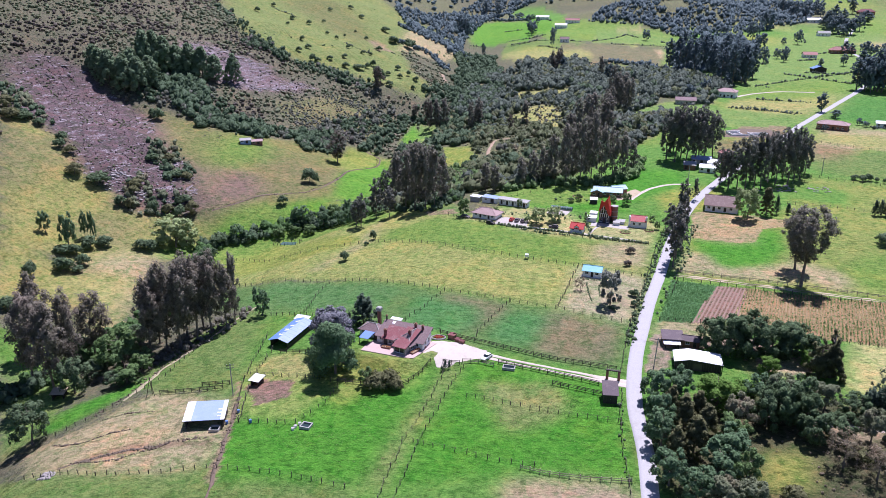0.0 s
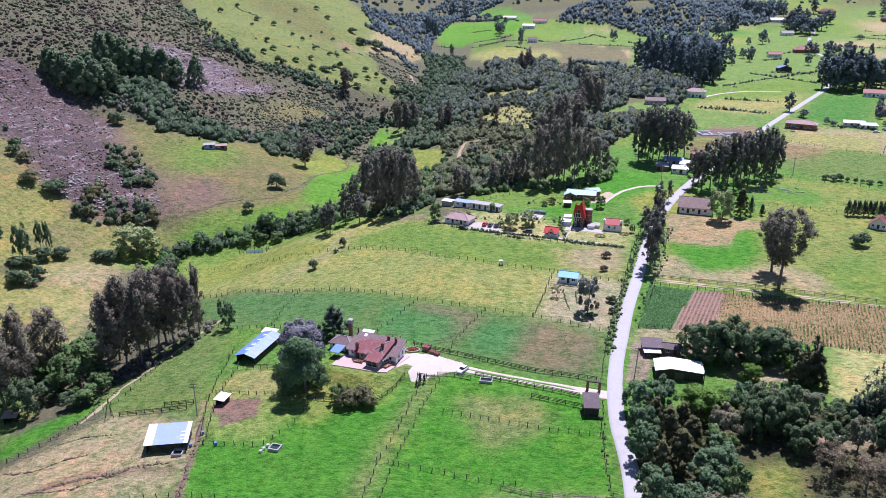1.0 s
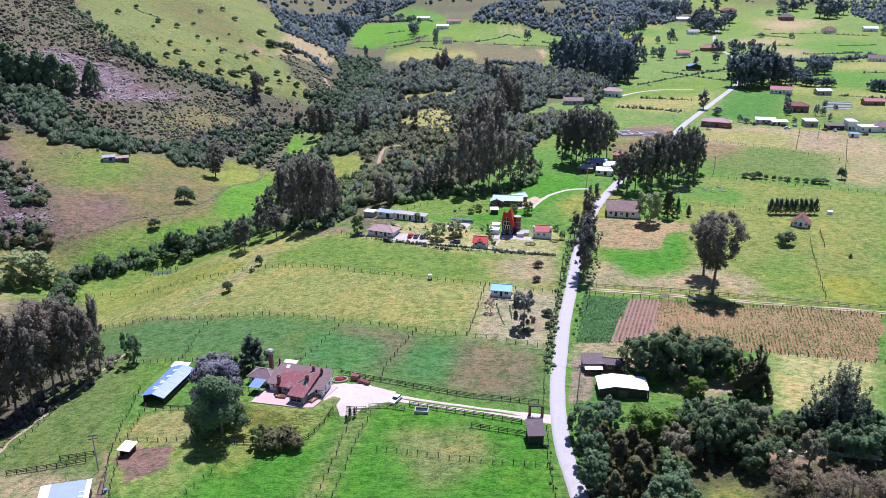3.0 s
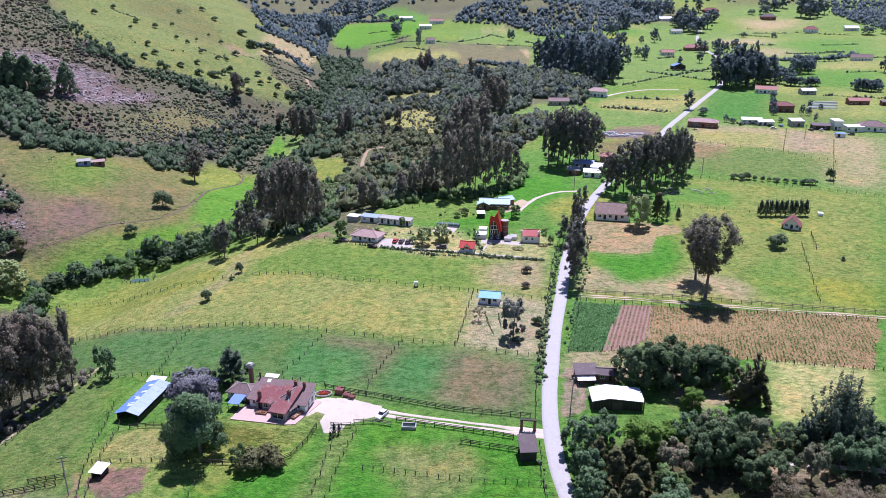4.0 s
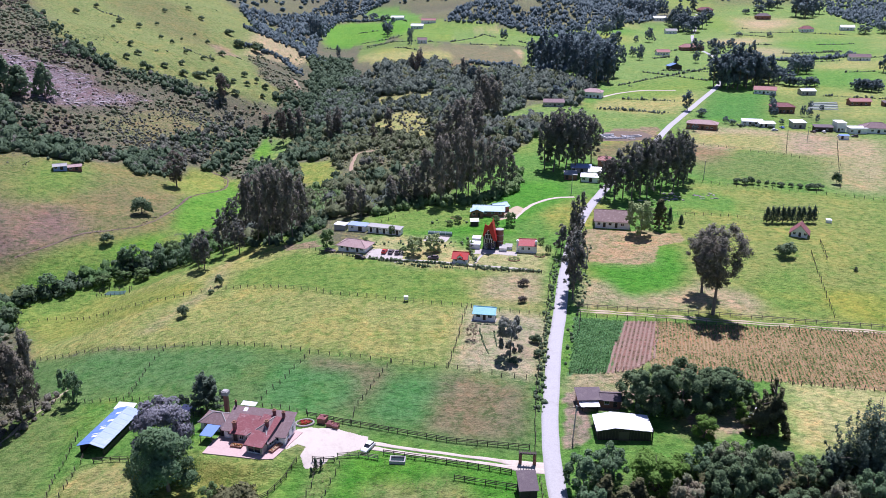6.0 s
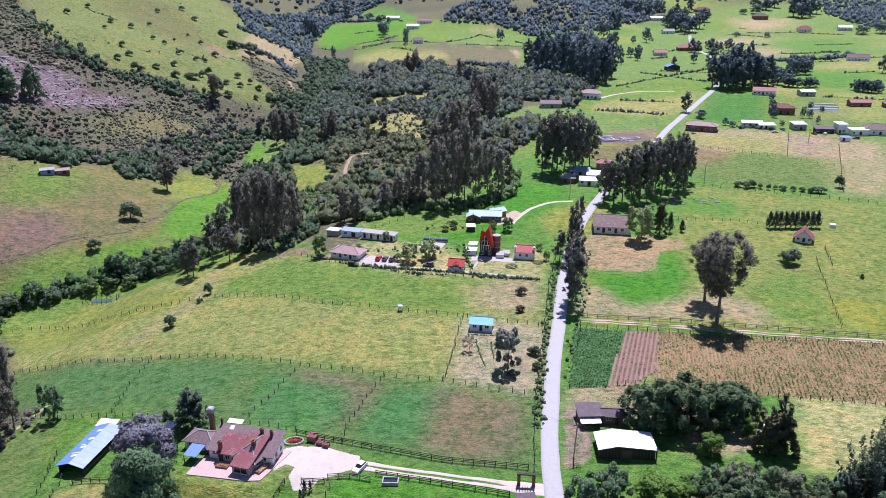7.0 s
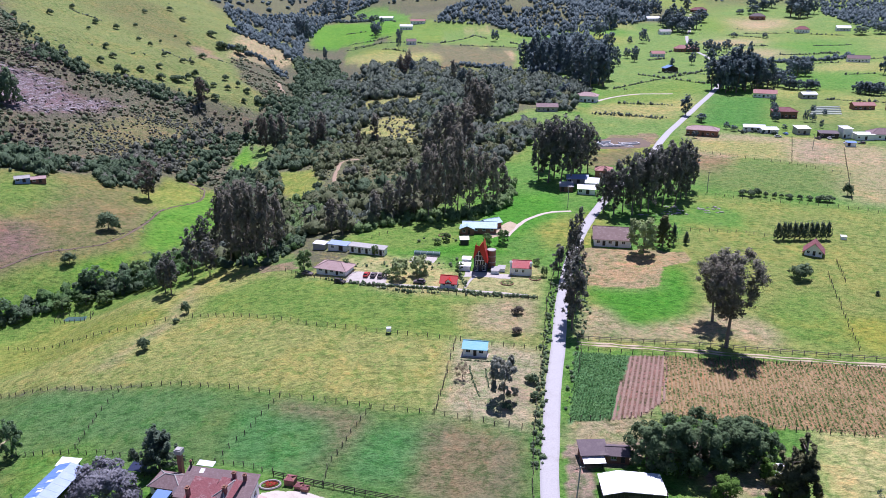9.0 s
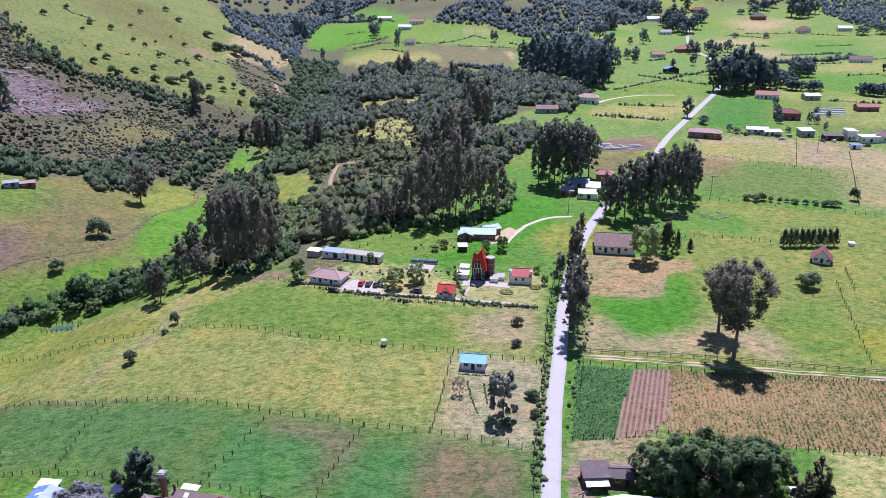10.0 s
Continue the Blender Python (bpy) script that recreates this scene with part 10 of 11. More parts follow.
x, y = spots(32, 16000, (-210, -50, 100, 345), lambda x, y: line_distance(STREAM, x, y) < 5.0 + 3.5 * wave(x, y, 22, 43) + 4.5 * np.clip((x + 150) / 20, 0, 1))
size = 1.8 + 4.2 * _r.random(len(x)) ** 2.2
which = split(x, y, 18, 51, [0.0])
scatter("stream_thicket", (x[which == 0], y[which == 0]), size[which == 0], LARGE, M_LEAF_STREAM, "green thicket along the stream", 4)
scatter("stream_thicket", (x[which == 1], y[which == 1]), size[which == 1], LARGE, M_LEAF_THICKET, "dark thicket along the stream", 5)
GULLY = [(-128, 440), (-126, 470), (-124, 545), (-112, 600), (-98, 660), (-105, 760), (-130, 900)]
x, y = spots(37, 6500, (-190, -60, 420, 900), lambda x, y: (line_distance(GULLY, x, y) < 22 + 9 * wave(x, y, 30, 53)) & (line_distance(GULLY[:3], x, y) > 6) & ~covered("bright2", "bright3", "bright", "past3")(x, y))
scatter("gully_wood", (x, y), 2.8 + 4.8 * _r.random(len(x)) ** 2.2, LARGE, M_LEAF_THICKET, "dark wood in the side gully", 6)

x, y = spots(33, 66000, (-470, -90, 250, 800), lambda x, y: covered("scrub", "")(x, y) & (y < 800) & likely(x, y, 0.72 + 0.45 * wave(x, y, 40, 44) + 0.5 * wave(x, y, 12, 45) - 0.35 * np.clip((x + 230) / 60, 0, 1), 84))
size = 1.3 + 4.8 * _r.random(len(x)) ** 3 + 0.6 * np.clip((y - 480) / 150, 0, 1)
which = split(x, y, 60, 55, [-0.2]) | (x > -235 + 25 * wave(x, y, 30, 56))
scatter("hill_scrub", (x[which == 0], y[which == 0]), size[which == 0], TINY, M_LEAF_BROWN, "low brown scrub on the hillside", 7)
scatter("hill_scrub", (x[which == 1], y[which == 1]), size[which == 1], TINY, M_LEAF_DULL, "low olive scrub on the hillside", 8)
x, y = spots(58, 9000, (-220, -135, 460, 560), lambda x, y: covered("heathgrass")(x, y) & likely(x, y, 0.45 + 0.6 * wave(x, y, 14, 46), 94))
scatter("heath_shrubs", (x, y), 0.8 + 2.8 * _r.random(len(x)) ** 2.5, TINY, M_LEAF_SCRUB, "scattered grey-green shrubs on the rough hill grass", 41)
x, y = spots(34, 10000, (-430, -180, 280, 440), lambda x, y: covered("burn", "rock")(x, y) & likely(x, y, 0.5 + 0.5 * wave(x, y, 14, 46), 85))
scatter("heath", (x, y), 0.8 + 1.3 * _r.random(len(x)) ** 2, TINY, M_LEAF_HEATH, "sparse purple-brown heath on the hillside", 9)
x, y = spots(59, 4000, (-300, -195, 460, 550), lambda x, y: covered("rock")(x, y) & likely(x, y, 0.06 + 0.5 * (wave(x, y, 13, 98) + 0.6 * wave(x, y, 5, 99) > 0.35), 95))
scatter("slab_scrub", (x, y), 0.7 + 2.4 * _r.random(len(x)) ** 2, TINY, M_LEAF_BROWN, "brown scrub rooted in the cracks of the rock slab", 44)
x, y = spots(50, 5200, (-430, -170, 240, 440), lambda x, y: covered("burn", "rock")(x, y) & likely(x, y, 0.25 + 0.9 * wave(x, y, 26, 91) + 0.5 * wave(x, y, 8, 92), 93))
scatter("heath", (x, y), 0.7 + 2.2 * _r.random(len(x)) ** 3, TINY, M_LEAF_WOOD, "low olive shrubs on the purple-brown heath", 36)
x, y = spots(38, 5000, (-260, -110, 280, 460), lambda x, y: covered("meadow", "pastL", "meadow2")(x, y) & (wave(x, y, 20, 57) > 0.45))
scatter("meadow_tussocks", (x, y), 0.5 + 1.0 * _r.random(len(x)) ** 2, TINY, M_LEAF_SCRUB, "rough tussocks on the hillside meadow", 10)
x, y = spots(39, 4000, (-330, -120, 560, 980), lambda x, y: covered("hillfield", "straw2")(x, y) & (np.abs(wave(x, y, 80, 58)) < 0.035))
scatter("field_hedge", (x, y), 1.5 + 2.0 * _r.random(len(x)) ** 2, TINY, M_LEAF_DARK, "thin hedge lines across the hill pasture", 11)

FARWOODS = [
    [(82, 748), (104, 895), (167, 1081), (206, 1081), (217, 991), (155, 704), (134, 673), (122, 739)],
    [(3, 1168), (75, 1432), (328, 1465), (399, 1420), (317, 1208), (218, 1101), (169, 1089), (132, 1048), (85, 1138)],
    [(682, 1416), (816, 1444), (740, 1280), (635, 1117), (620, 1180), (628, 1285)],
    [(-208, 1484), (-90, 1462), (-127, 1405), (-169, 1259), (-162, 1029), (-143, 860), (-169, 870), (-208, 908), (-270, 1058)],
]
# Both far woods take the leaf colour that has haze mixed into it.
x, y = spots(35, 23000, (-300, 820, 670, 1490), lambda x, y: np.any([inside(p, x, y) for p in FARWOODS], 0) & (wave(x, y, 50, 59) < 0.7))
scatter("far_wood", (x, y), 5.0 + 7 * _r.random(len(x)) ** 3, FAR, M_LEAF_HAZED, "dark haze-blue woodland on the far hills", 12)
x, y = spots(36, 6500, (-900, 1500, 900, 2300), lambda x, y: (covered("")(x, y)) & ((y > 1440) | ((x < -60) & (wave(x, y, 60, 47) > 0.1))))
scatter("horizon_wood", (x, y), 8 + 9 * _r.random(len(x)), TINY, M_LEAF_HAZED, "dark woodland on the far slopes", 13)

HEDGES = [
    [(150, 667), (209, 719), (273, 777)], [(349, 991), (400, 977), (460, 984), (573, 1009)], [(295, 840), (339, 852), (380, 847)],
    [(346, 730), (391, 745), (435, 758)], [(181, 813), (263, 870)], [(116, 565), (143, 555), (165, 532)], [(175, 512), (194, 501), (225, 486)],
    [(269, 621), (314, 618), (351, 603)], [(-55, 871), (-16, 842), (26, 801)], [(-153, 1015), (-107, 1009), (-70, 1002)], [(140, 601), (179, 595)],
]
SCRUB_LINES = [
    [(-247, 424), (-234, 422), (-215, 412), (-203, 417), (-203, 436), (-190, 447), (-171, 434), (-157, 435)],
    [(-336, 641), (-302, 605), (-270, 570), (-248, 562), (-231, 564), (-214, 578), (-191, 586), (-172, 581)],
]
hx, hy = [], []
for line in SCRUB_LINES:
    px, py = fence_line(line, 1.1)
    hx.append(px + _r.normal(size=len(px)) * 3.0)
    hy.append(py + _r.normal(size=len(px)) * 4.5)
x, y = np.concatenate(hx), np.concatenate(hy)
scatter("hill_thicket", (x, y), 2.0 + 4.0 * _r.random(len(x)) ** 2, LARGE, M_LEAF_THICKET, "dark green thicket along the hill pasture", 26)
THICKETS = [
    [(-303, 458), (-268, 468), (-239, 451), (-195, 421), (-213, 410), (-242, 422), (-266, 422), (-294, 428)], [(-234, 439), (-214, 454), (-198, 430), (-203, 411), (-217, 405)],
    [(-204, 431), (-181, 455), (-172, 505), (-159, 574), (-144, 558), (-151, 489), (-158, 441), (-172, 416), (-181, 432)],
    [(-286, 566), (-261, 586), (-240, 568), (-206, 591), (-157, 583), (-171, 562), (-203, 569), (-241, 554), (-273, 554)],
]
x, y = spots(47, 9000, (-310, -140, 400, 600), lambda x, y: np.any([inside(p, x + 4 * wave(x, y, 9, 76), y + 6 * wave(x, y, 9, 77)) for p in THICKETS], 0) & ~covered("bright2", "bright3", "bright", "past3")(x, y) & likely(x, y, 0.62 + 0.5 * wave(x, y, 12, 78), 87))
size = 2.0 + 4.0 * _r.random(len(x)) ** 2.5
which = split(x, y, 25, 79, [0.0])
scatter("hill_thicket", (x[which == 0], y[which == 0]), size[which == 0], LARGE, M_LEAF_THICKET, "dark green thicket on the hillside", 30)
scatter("hill_thicket", (x[which == 1], y[which == 1]), size[which == 1], LARGE, M_LEAF_SCRUB, "grey-green thicket on the hillside", 31)
HEATH_THICKETS = [[(-235, 306), (-226, 318), (-206, 311), (-197, 323), (-186, 303), (-198, 294), (-216, 286)], [(-246, 357), (-233, 368), (-211, 348), (-204, 332), (-213, 324), (-232, 338)], [(-349, 372), (-336, 379), (-303, 350), (-288, 337), (-299, 334), (-313, 326)]]
x, y = spots(55, 9000, (-370, -200, 280, 400), lambda x, y: np.any([inside(p, x + 2 * wave(x, y, 6, 76), y + 3 * wave(x, y, 6, 77)) for p in HEATH_THICKETS], 0) & likely(x, y, 0.27 + 0.4 * wave(x, y, 9, 78), 88))
size = 1.8 + 3.6 * _r.random(len(x)) ** 2
which = split(x, y, 14, 80, [-0.1])
scatter("heath_thicket", (x[which == 0], y[which == 0]), size[which == 0], LARGE, M_LEAF_DULL, "dense olive and grey-green bushes on the heath", 38)
scatter("heath_thicket", (x[which == 1], y[which == 1]), size[which == 1], LARGE, M_LEAF_THICKET, "dense dark green bushes on the heath", 39)
PINE_FOOT = [[(-297, 446), (-282, 480), (-258, 456), (-242, 433), (-216, 407), (-231, 407), (-253, 420), (-280, 440)], [(-244, 430), (-220, 443), (-202, 438), (-194, 409), (-221, 410)], [(-185, 447), (-164, 467), (-157, 445), (-169, 435), (-175, 420)]]
x, y = spots(56, 5000, (-310, -120, 380, 480), lambda x, y: np.any([inside(p, x + 2 * wave(x, y, 6, 76), y + 3 * wave(x, y, 6, 77)) for p in PINE_FOOT], 0) & likely(x, y, 0.45, 89))
scatter("broadleaf_thicket", (x, y), 4.0 + 5.0 * _r.random(len(x)) ** 1.5, LARGE, M_LEAF_THICKET, "dark broadleaf wood below the hillside pines", 40)
HEDGES += [
    [(424, 1154), (457, 1145), (516, 1152), (559, 1165)], [(391, 899), (407, 898), (428, 902)], [(445, 911), (472, 919)], [(510, 929), (534, 940)], [(202, 652), (219, 648)], [(231, 647), (262, 655)], [(270, 633), (234, 550)], [(286, 650), (319, 656)], [(373, 1112), (414, 1094), (451, 1072)], [(-149, 1021), (-120, 1046), (-76, 1051), (-55, 1066)], [(-97, 967), (-28, 924)], [(-120, 1387), (-54, 1210)], [(-10, 656), (-1, 644), (6, 638)],
    [(395, 897), (432, 901), (465, 908)], [(391, 840), (424, 858), (466, 885)], [(420, 1143), (458, 1146)], [(497, 927), (536, 940)], [(198, 886), (238, 896), (281, 932)], [(182, 763), (223, 756), (263, 746)], [(224, 648), (250, 644), (288, 668)], [(181, 490), (214, 503), (230, 506)],
    [(199, 637), (217, 622)], [(179, 762), (238, 693)], [(193, 827), (280, 886)], [(113, 562), (161, 545)], [(161, 665), (200, 650)], [(-99, 1020), (-36, 994), (120, 960)], [(-93, 889), (-28, 842), (9, 839)],
    [(-329, 753), (-293, 732), (-267, 716), (-221, 671), (-196, 669)],
    [(403, 1106), (495, 1115), (561, 1086)], [(306, 1165), (259, 926)], [(-120, 1131), (-79, 1131)], [(388, 824), (423, 832), (498, 871)], [(10, 998), (57, 1074), (111, 994)],
]
THICK_HEDGES = [[(403, 842), (430, 854), (464, 876)], [(337, 842), (369, 833), (403, 842)], [(-227, 907), (-185, 880), (-166, 904)], [(-211, 820), (-190, 823), (-169, 827), (-142, 772)], [(-185, 1300), (-148, 1295), (-92, 1270)], [(33, 817), (60, 797), (77, 770)], [(-162, 951), (-132, 865)]]
hx, hy = [], []
for line in THICK_HEDGES:
    px, py = fence_line(line, 1.3)
    hx.append(px + _r.normal(size=len(px)) * 1.8)
    hy.append(py + _r.normal(size=len(px)) * 3.0)
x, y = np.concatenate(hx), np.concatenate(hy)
# The hedges' blue tint is painted haze as well.
scatter("thick_hedges", (x, y), 3.5 + 4.0 * _r.random(len(x)) ** 2, LARGE, M_LEAF_HAZED, "thick dark hedges between distant fields", 37)
hx, hy = [], []
for line in HEDGES:
    px, py = fence_line(line, 1.1)
    gap = wave(px, py, 40, 61) > -0.1
    hx.append(px[gap] + _r.normal(size=gap.sum()) * 0.6)
    hy.append(py[gap] + _r.normal(size=gap.sum()) * 0.6)
x, y = np.concatenate(hx), np.concatenate(hy)
scatter("far_hedges", (x, y), 1.1 + 2.4 * _r.random(len(x)) ** 4, FAR, M_LEAF_HEAD, "dark hedges between the distant fields", 14)
px, py = fence_line([(-30, 324), (-12, 334), (8, 336), (20, 341), (30, 350), (36, 366), (38, 384)], 0.5)
x, y = px + _r.normal(size=len(px)) * 2, py + 2 + _r.normal(size=len(px)) * 3
scatter("wood_edge", (x, y), 2.2 + 3.5 * _r.random(len(x)) ** 1.5, LARGE, M_LEAF_GREEN, "green bushes along the wood's edge", 29)
px, py = fence_line([(20, 502), (41, 478), (59, 478)], 0.7)
x, y = px + _r.normal(size=len(px)) * 3, py + _r.normal(size=len(px)) * 4
scatter("wood_edge", (x, y), 3.0 + 4 * _r.random(len(x)), LARGE, M_LEAF_THICKET, "dark trees along the green field", 15)

x, y = spots(48, 420, (-100, -54, 292, 350), lambda x, y: line_distance([(-92, 346), (-80, 330), (-76, 310), (-62, 303), (-58, 312)], x, y) < 6)
scatter("grove_undergrowth", (x, y), 1.5 + 3.5 * _r.random(len(x)) ** 1.6, LARGE, M_LEAF_THICKET, "dark bushes below the stream-head eucalyptus", 33)
# growth below the near eucalyptus grove
x, y = spots(46, 700, (-150, -108, 150, 200), lambda x, y: line_distance([(-140, 152), (-128, 168), (-118, 182), (-116, 194)], x, y) < 7)
scatter("grove_undergrowth", (x, y), 0.8 + 2.4 * _r.random(len(x)) ** 2, SMALL, M_LEAF_DUSK, "dusky bushes below the eucalyptus grove", 25)

# verge growth along the road and the settlement's hedges
hx, hy = [], []
for line, step, loose in (([(24.6, 172), (27.2, 190), (31.2, 210.6), (35.2, 231.5), (40.6, 257.9), (43.6, 270)], 0.45, 0.7), ([(22.2, 110), (21.4, 124), (21.2, 140)], 2.2, 0.5), ([(34.6, 192), (40.0, 218), (43.0, 226)], 3.0, 0.5), ([(46, 233), (52, 262), (57, 284)], 0.9, 0.9), ([(-36, 276), (-10, 264.8), (3, 263)], 0.8, 0.6), ([(13, 262.5), (36, 259.5)], 0.5, 0.35), ([(-27.5, 272.0), (-17, 269.3), (-2.6, 266.9), (15.5, 263.5), (35.2, 259.7)], 0.3, 0.2), ([(10.6, 281), (12.6, 268)], 0.5, 0.3), ([(-26, 287), (4, 288)], 1.2, 1.5), ([(0, 283), (12, 290)], 0.9, 1.6), ([(-2, 309), (12, 312)], 1.0, 1.8)):
    px, py = fence_line(line, step)
    hx.append(px + _r.normal(size=len(px)) * loose)
    hy.append(py + _r.normal(size=len(px)) * loose)
x, y = np.concatenate(hx), np.concatenate(hy)
scatter("verge_bushes", (x, y), 0.6 + 1.2 * _r.random(len(x)) ** 2, SMALL, M_LEAF_DARK, "dark bushes along road verges and gardens", 16)
hx, hy = [], []
for line in ([(11.7, 216), (12.3, 208.5), (13.5, 201)], [(16.0, 214), (16.2, 204.9)], [(9.5, 219.6), (18, 218.2)]):
    px, py = fence_line(line, 0.4)
    hx.append(px + _r.normal(size=len(px)) * 0.12)
    hy.append(py + _r.normal(size=len(px)) * 0.12)
x, y = np.concatenate(hx), np.concatenate(hy)
scatter("garden_rows", (x, y), 0.45 + 0.3 * _r.random(len(x)), SMALL, M_LEAF_DARK, "dark low plants in curved garden rows", 28)
# the woodland's undergrowth
x, y = spots(40, 900, (30, 104, 100, 160), lambda x, y: covered("forest")(x, y) & (x > 32))
scatter("undergrowth", (x, y), 0.3 + 0.8 * _r.random(len(x)) ** 2.5, SMALL, M_LEAF_DRY, "dry brown undergrowth below the woodland", 17)


# ---- grass tufts ----
def tufts(name, count, box_, keep, size, material, label, seed):
    """Tufts of blades that lean every way, low over the ground."""
    rng = np.random.default_rng(seed)
    x, y = spots(seed, count, box_, keep)
    n = len(x)
    c = np.stack([x, y, ground_z(x, y) + 0.04], -1)
    quads = []
    for k in range(3):
        a = rng.random(n) * 2 * math.pi
        s = (size * (0.4 + rng.random(n)))[:, None]
        d = np.stack([np.cos(a), np.sin(a), 0.10 + 0.45 * rng.random(n)], -1) * s
        e = np.stack([-np.sin(a), np.cos(a), 0.2 * rng.normal(size=n)], -1) * s * 0.45
        quads.append(np.stack([c - e, c + e, c + d], 1))
    tagged(new(name, cards_mesh(name, np.concatenate(quads), material)), label, "grass", kind="stuff")


M_TUFT = leaf_material("grass_tuft", (0.12, 0.24, 0.05), (0.22, 0.40, 0.10), through=0.4)
M_TUFTDRY = leaf_material("dry_grass_tuft", (0.17, 0.18, 0.07), (0.36, 0.35, 0.15), through=0.4)
near = (-130, 60, 90, 300)
tufts("grass_tufts", 30000, near, lambda x, y: covered("bright", "mid", "garden", "olive", "past2")(x, y) & (wave(x, y, 9, 63) > -0.35), 0.24, M_TUFT, "coarse green grass tufts in the paddocks", 71)
tufts("dry_tufts", 24000, near, lambda x, y: covered("past1", "straw", "straw3", "yardB", "past3", "pastR2")(x, y) & (wave(x, y, 7, 64) > -0.2), 0.26, M_TUFTDRY, "dry straw-coloured grass tufts in the pasture", 72)

# ---- crops in rows ----
def rows_of(poly, yaw, gap, step, seed, spare=0.1):
    """Places in straight rows inside an outline."""
    rng = np.random.default_rng(seed)
    pts = np.array(poly, float)
    cx, cy = pts.mean(0)
    c, s = math.cos(radians(yaw)), math.sin(radians(yaw))
    r = np.hypot(*(pts - (cx, cy)).T).max()
    u, v = np.meshgrid(np.arange(-r, r, gap), np.arange(-r, r, step))
    u, v = u.ravel() + rng.normal(size=u.size) * 0.07, v.ravel() + rng.normal(size=u.size) * step * 0.3
    x, y = cx + c * u - s * v, cy + s * u + c * v
    ok = inside([tuple(p) for p in poly], x, y) & (rng.random(len(x)) > spare)
    return x[ok], y[ok]


POLYS = {key: poly for key, poly in FIELDS if key in ("strip", "dkcrop", "soil")}
PLANT = crop_kinds(_r, 4, 10, 0.42, 0.7)
x, y = rows_of(POLYS["strip"], -14.5, 1.05, 0.26, 81, 0.12)
thin = likely(x, y, 0.66 + 0.45 * wave(x, y, 15, 66) + 0.25 * wave(x, y, 5, 67), 95)
scatter("crop_rows", (x[thin], y[thin]), 0.30 + 0.28 * _r.random(thin.sum()), PLANT, M_LEAF_YOUNG, "young crop planted in straight rows", 18)
x, y = rows_of(POLYS["dkcrop"], -20, 0.72, 0.36, 82, 0.08)
scatter("crop_rows", (x, y), 0.38 + 0.3 * _r.random(len(x)), PLANT, M_LEAF_CROP, "dense dark green crop in rows", 19)


def furrows(name, poly, yaw, gap, material, label, high=0.22):
    """Ploughed ridges across an outline."""
    pts = np.array(poly, float)
    cx, cy = pts.mean(0)
    c, s = math.cos(radians(yaw)), math.sin(radians(yaw))
    r = np.hypot(*(pts - (cx, cy)).T).max()
    verts, faces = [], []
    for k, u in enumerate(np.arange(-r, r, gap)):
        v = np.arange(-r, r, 0.55)
        x, y = cx + c * u - s * v, cy + s * u + c * v
        ok = inside([tuple(p) for p in poly], x, y)
        if ok.sum() < 3:
            continue
        x, y = x[ok], y[ok]
        z = ground_z(x, y)
        w = gap * (0.31 + 0.10 * wave(x, y, 1.4, 67))
        h = high * (1 + 0.6 * wave(x, y, 1.5, 68 + k % 5))
        start, n = len(verts), len(x)
        for side, lift in ((-1, -0.05), (-0.35, 1), (0.35, 1), (1, -0.05)):
            verts += list(zip(x + c * side * w, y + s * side * w, z + (h if lift == 1 else lift)))
        for j in range(3):
            for i in range(n - 1):
                a = start + j * n + i
                faces.append((a, a + n, a + n + 1, a + 1))
    tagged(new(name, fast_mesh(name, verts, faces, material)), label, "furrows", kind="stuff")


M_SOIL = surface("ploughed_soil", (0.26, 0.17, 0.125), 0.95, dirt=(0.36, 0.26, 0.19), stain=0.9, scale=0.9, grain=2.5, relief=0.1)
M_STRIP = surface("dry_crop_soil", (0.310, 0.215, 0.105), 0.95, dirt=(0.23, 0.185, 0.085), stain=0.8, scale=0.3, grain=2.5, relief=0.1)
furrows("soil_ridges", POLYS["soil"], -19, 1.25, M_SOIL, "ploughed reddish-brown soil in ridges", 0.20)
furrows("crop_ridges", POLYS["strip"], -14.5, 1.05, M_STRIP, "low soil ridges under the young crop", 0.12)


# ---- rocks ----
def boulders(name, where, sizes, material, label, seed, tall=0.6, along=None, stretch=1.0):
    rng = np.random.default_rng(seed)
    x, y = where
    n = len(x)
    base = np.array([(1, 0, 0), (-1, 0, 0), (0, 1, 0), (0, -1, 0), (0, 0, 0.8), (0, 0, -0.5), (0.6, 0.6, 0.4), (-0.6, -0.6, 0.4)], float)
    tri = np.array([(0, 6, 4), (6, 2, 4), (2, 1, 4), (1, 7, 4), (7, 3, 4), (3, 0, 4), (0, 2, 6), (1, 3, 7), (0, 5, 2), (2, 5, 1), (1, 5, 3), (3, 5, 0)])
    v = base[None] * (0.7 + 0.6 * rng.random((n, 8, 1))) * sizes[:, None, None]
    a = rng.random(n) * 6.28 if along is None else along + 0.25 * rng.normal(size=n)
    c, s = np.cos(a)[:, None], np.sin(a)[:, None]
    v[..., 0] *= stretch
    vx, vy = v[..., 0] * c - v[..., 1] * s * 0.7, v[..., 0] * s + v[..., 1] * c * 0.7
    out = np.stack([vx + x[:, None], vy + y[:, None], v[..., 2] * tall + ground_z(x, y)[:, None]], -1)
    faces = tri[None] + (np.arange(n) * 8)[:, None, None]
    tagged(new(name, fast_mesh(name, out.reshape(-1, 3), faces.reshape(-1, 3), material)), label, "rocks", kind="stuff")


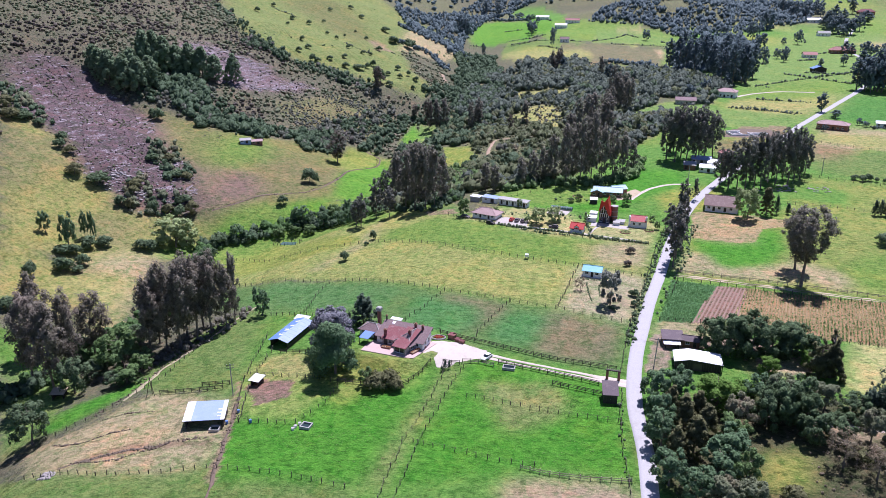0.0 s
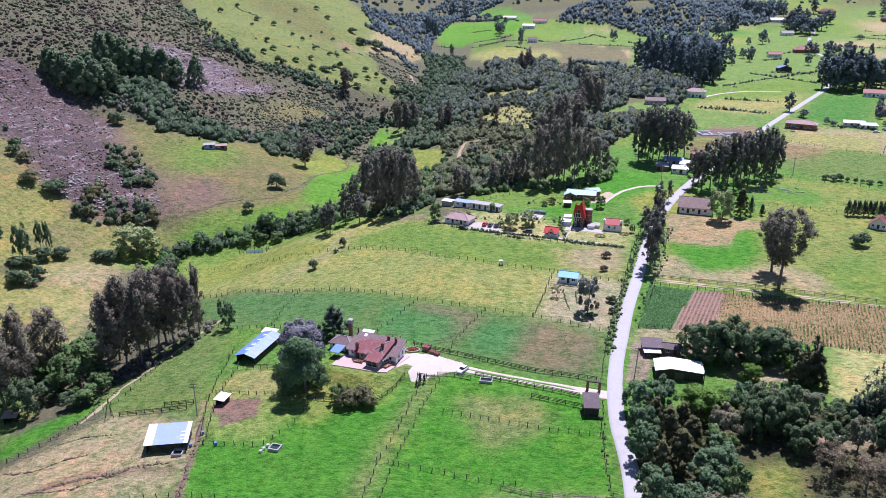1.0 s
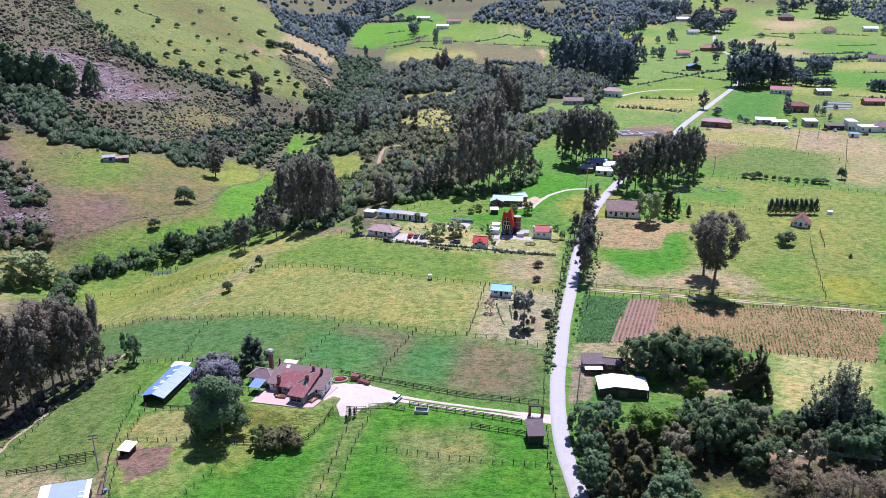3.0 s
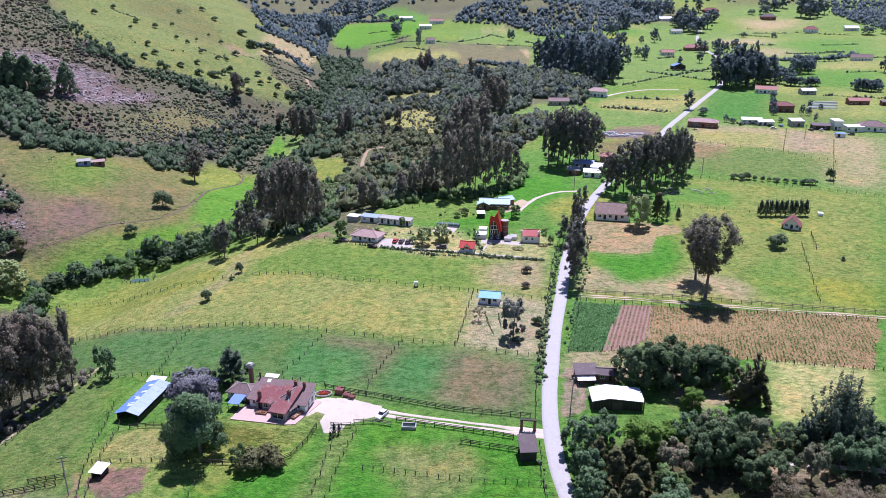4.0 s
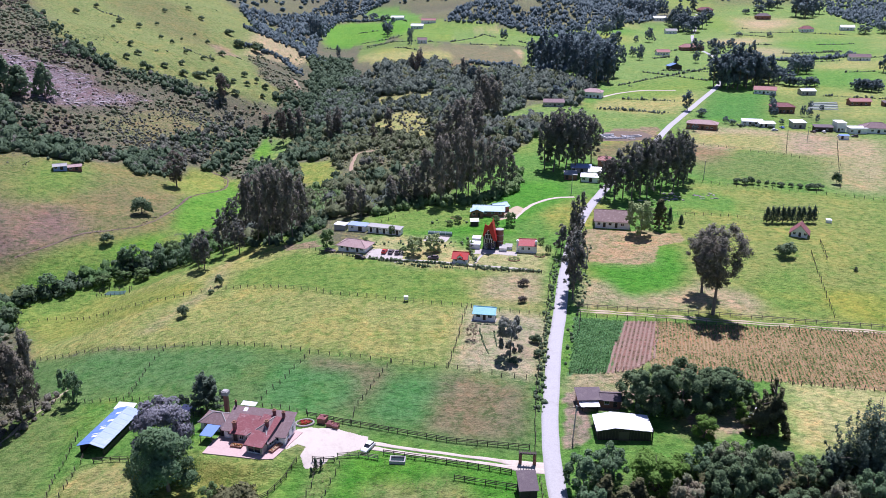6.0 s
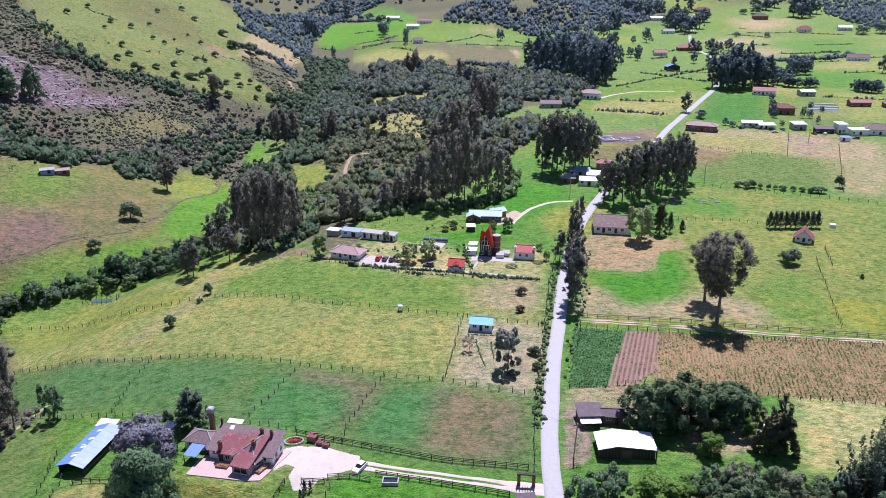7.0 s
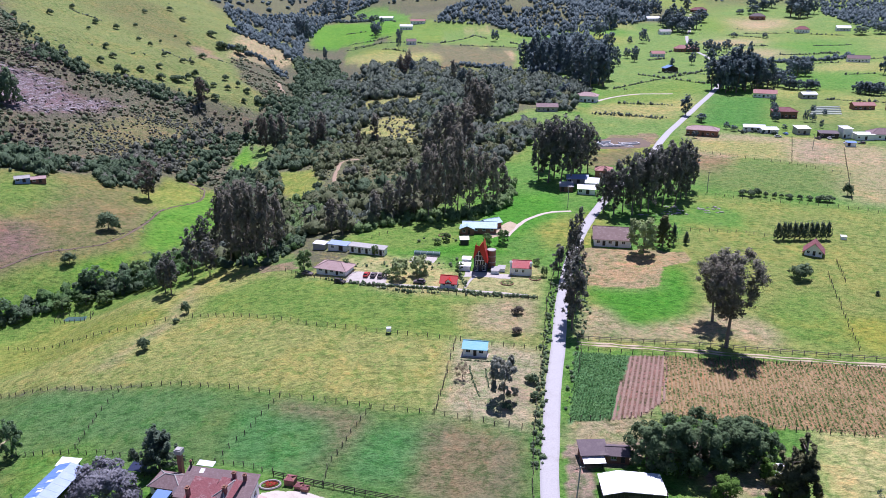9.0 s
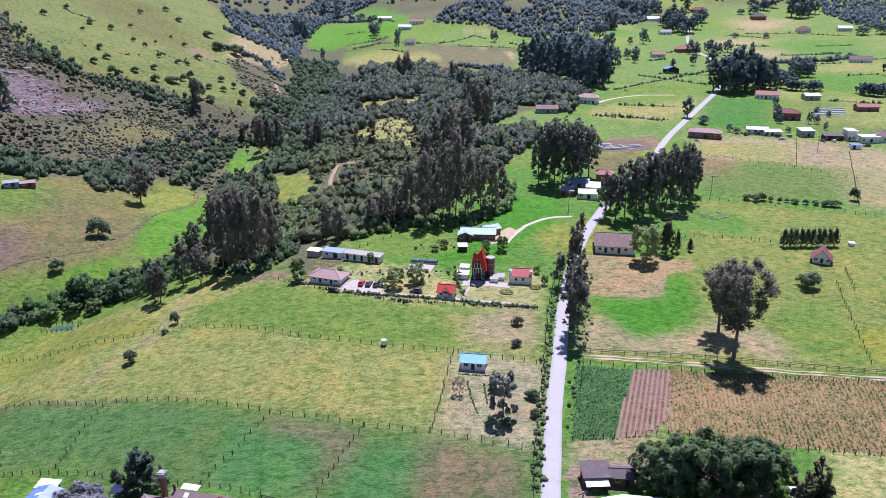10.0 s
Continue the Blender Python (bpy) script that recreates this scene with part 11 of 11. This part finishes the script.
x, y = spots(41, 9000, (-430, -180, 280, 540), lambda x, y: (covered("burn")(x, y) & (wave(x, y, 20, 69) > 0.25)) | (covered("rock")(x, y) & (wave(x, y, 8, 70) > -0.2)))
boulders("hillside_rocks", (x, y), 0.35 + 1.1 * _r.random(len(x)) ** 3, M_STONE, "pale rocks strewn over the hillside", 20, 0.3)
for line, seed in zip([[(-296, 509), (-286, 517), (-274, 519), (-259, 526), (-246, 525), (-236, 522), (-227, 508)], [(-280, 513), (-258, 503), (-244, 499), (-230, 498)], [(-270, 527), (-255, 522), (-240, 519), (-226, 520)], [(-252, 486), (-240, 489), (-226, 500), (-214, 514)], [(-360, 419), (-346, 421), (-334, 426)]], (32, 33, 42, 43, 34)):
    px, py = fence_line(line, 2.0)
    boulders("pale_slabs", (px + _r.normal(size=len(px)) * 2.5, py + _r.normal(size=len(px)) * 5.0), 0.5 + 1.1 * _r.random(len(px)) ** 2, M_PALEROCK, "pale streaks of bare rock slabs", seed, 0.14, -0.17, 4.2)
x, y = spots(57, 2600, (-370, -200, 280, 420), lambda x, y: covered("burn")(x, y) & (wave(x, y, 16, 96) + 0.6 * wave(x, y, 5, 97) > 0.45))
boulders("pale_slabs", (x, y), 0.3 + 0.7 * _r.random(len(x)) ** 2, M_PALEROCK, "pale slabs lying along the heath's contours", 35, 0.14, -0.17, 3.0)
x, y = spots(42, 300, (-240, -215, 300, 325), lambda x, y: wave(x, y, 9, 71) > 0.2)
boulders("pale_outcrop", (x, y), 0.5 + 1.2 * _r.random(len(x)) ** 2, M_STONE, "pale rock outcrop on the heath", 21)
x, y = spots(43, 40, (-123, -119, 97, 100), lambda x, y: x > -200)
boulders("paddock_rocks", (x, y), 0.4 + 0.5 * _r.random(len(x)), M_STONE, "grey rocks in the dry paddock", 22)
x, y = spots(44, 60, (100, 118, 460, 468), lambda x, y: x > -200)
boulders("building_rubble", (x, y), 0.5 + 1.0 * _r.random(len(x)), M_CONCRETE, "heaped pale building rubble beside the road", 23)
x, y = spots(45, 120, (88, 128, 340, 352), lambda x, y: wave(x, y, 8, 73) > -0.1)
boulders("grove_stones", (x, y), 0.5 + 0.9 * _r.random(len(x)), M_STONE, "pale stones under the roadside eucalyptus", 24, 0.25)
M_CLOD = surface("torn_earth", (0.15, 0.115, 0.08), 0.95, dirt=(0.09, 0.08, 0.05), stain=0.6, scale=1.0, grain=5, relief=0.06)
for line, gap, wide, label, seed in (
    ([(-116.9, 102.8), (-110.9, 105.3), (-105.9, 108.3), (-98.6, 110.1), (-92.7, 113.1), (-86, 114.2)], 0.35, 0.35, "torn dark earth along the eroded ditch", 25),
    ([(-128, 128), (-124.6, 137), (-123.9, 146), (-123.2, 155), (-120.6, 167.7), (-117, 180.3)], 0.45, 0.6, "torn earth and roots along the grove's bank", 26),
    ([(-132, 455), (-127, 434), (-135, 410), (-136, 388), (-136, 368), (-143, 345), (-153, 338), (-167, 329), (-172, 321), (-183, 308)], 0.8, 0.5, "torn dark bank of the hillside footpath", 51),
    ([(-132, 115), (-127, 113.6), (-122, 113.4), (-115, 117.6), (-111, 119)], 0.4, 0.16, "torn earth along a cattle terrace", 46),
    ([(-115, 103.5), (-110, 103.2), (-105, 104.4), (-101, 107.6), (-96, 109.6)], 0.4, 0.16, "torn earth along a cattle terrace", 47),
    ([(-124, 125), (-119, 127.2), (-115, 128), (-108, 129.2)], 0.5, 0.14, "torn earth along a cattle terrace", 48),
    ([(-75.6, 99), (-77.9, 108.5), (-80.5, 118.0), (-83.8, 127.7)], 0.6, 0.5, "clods beside the worn farm track", 27),
):
    px, py = fence_line(line, gap)
    boulders("earth_clods", (px + _r.normal(size=len(px)) * wide, py + _r.normal(size=len(px)) * wide), 0.25 + 0.5 * _r.random(len(px)) ** 2, M_CLOD, label, seed, 0.7)
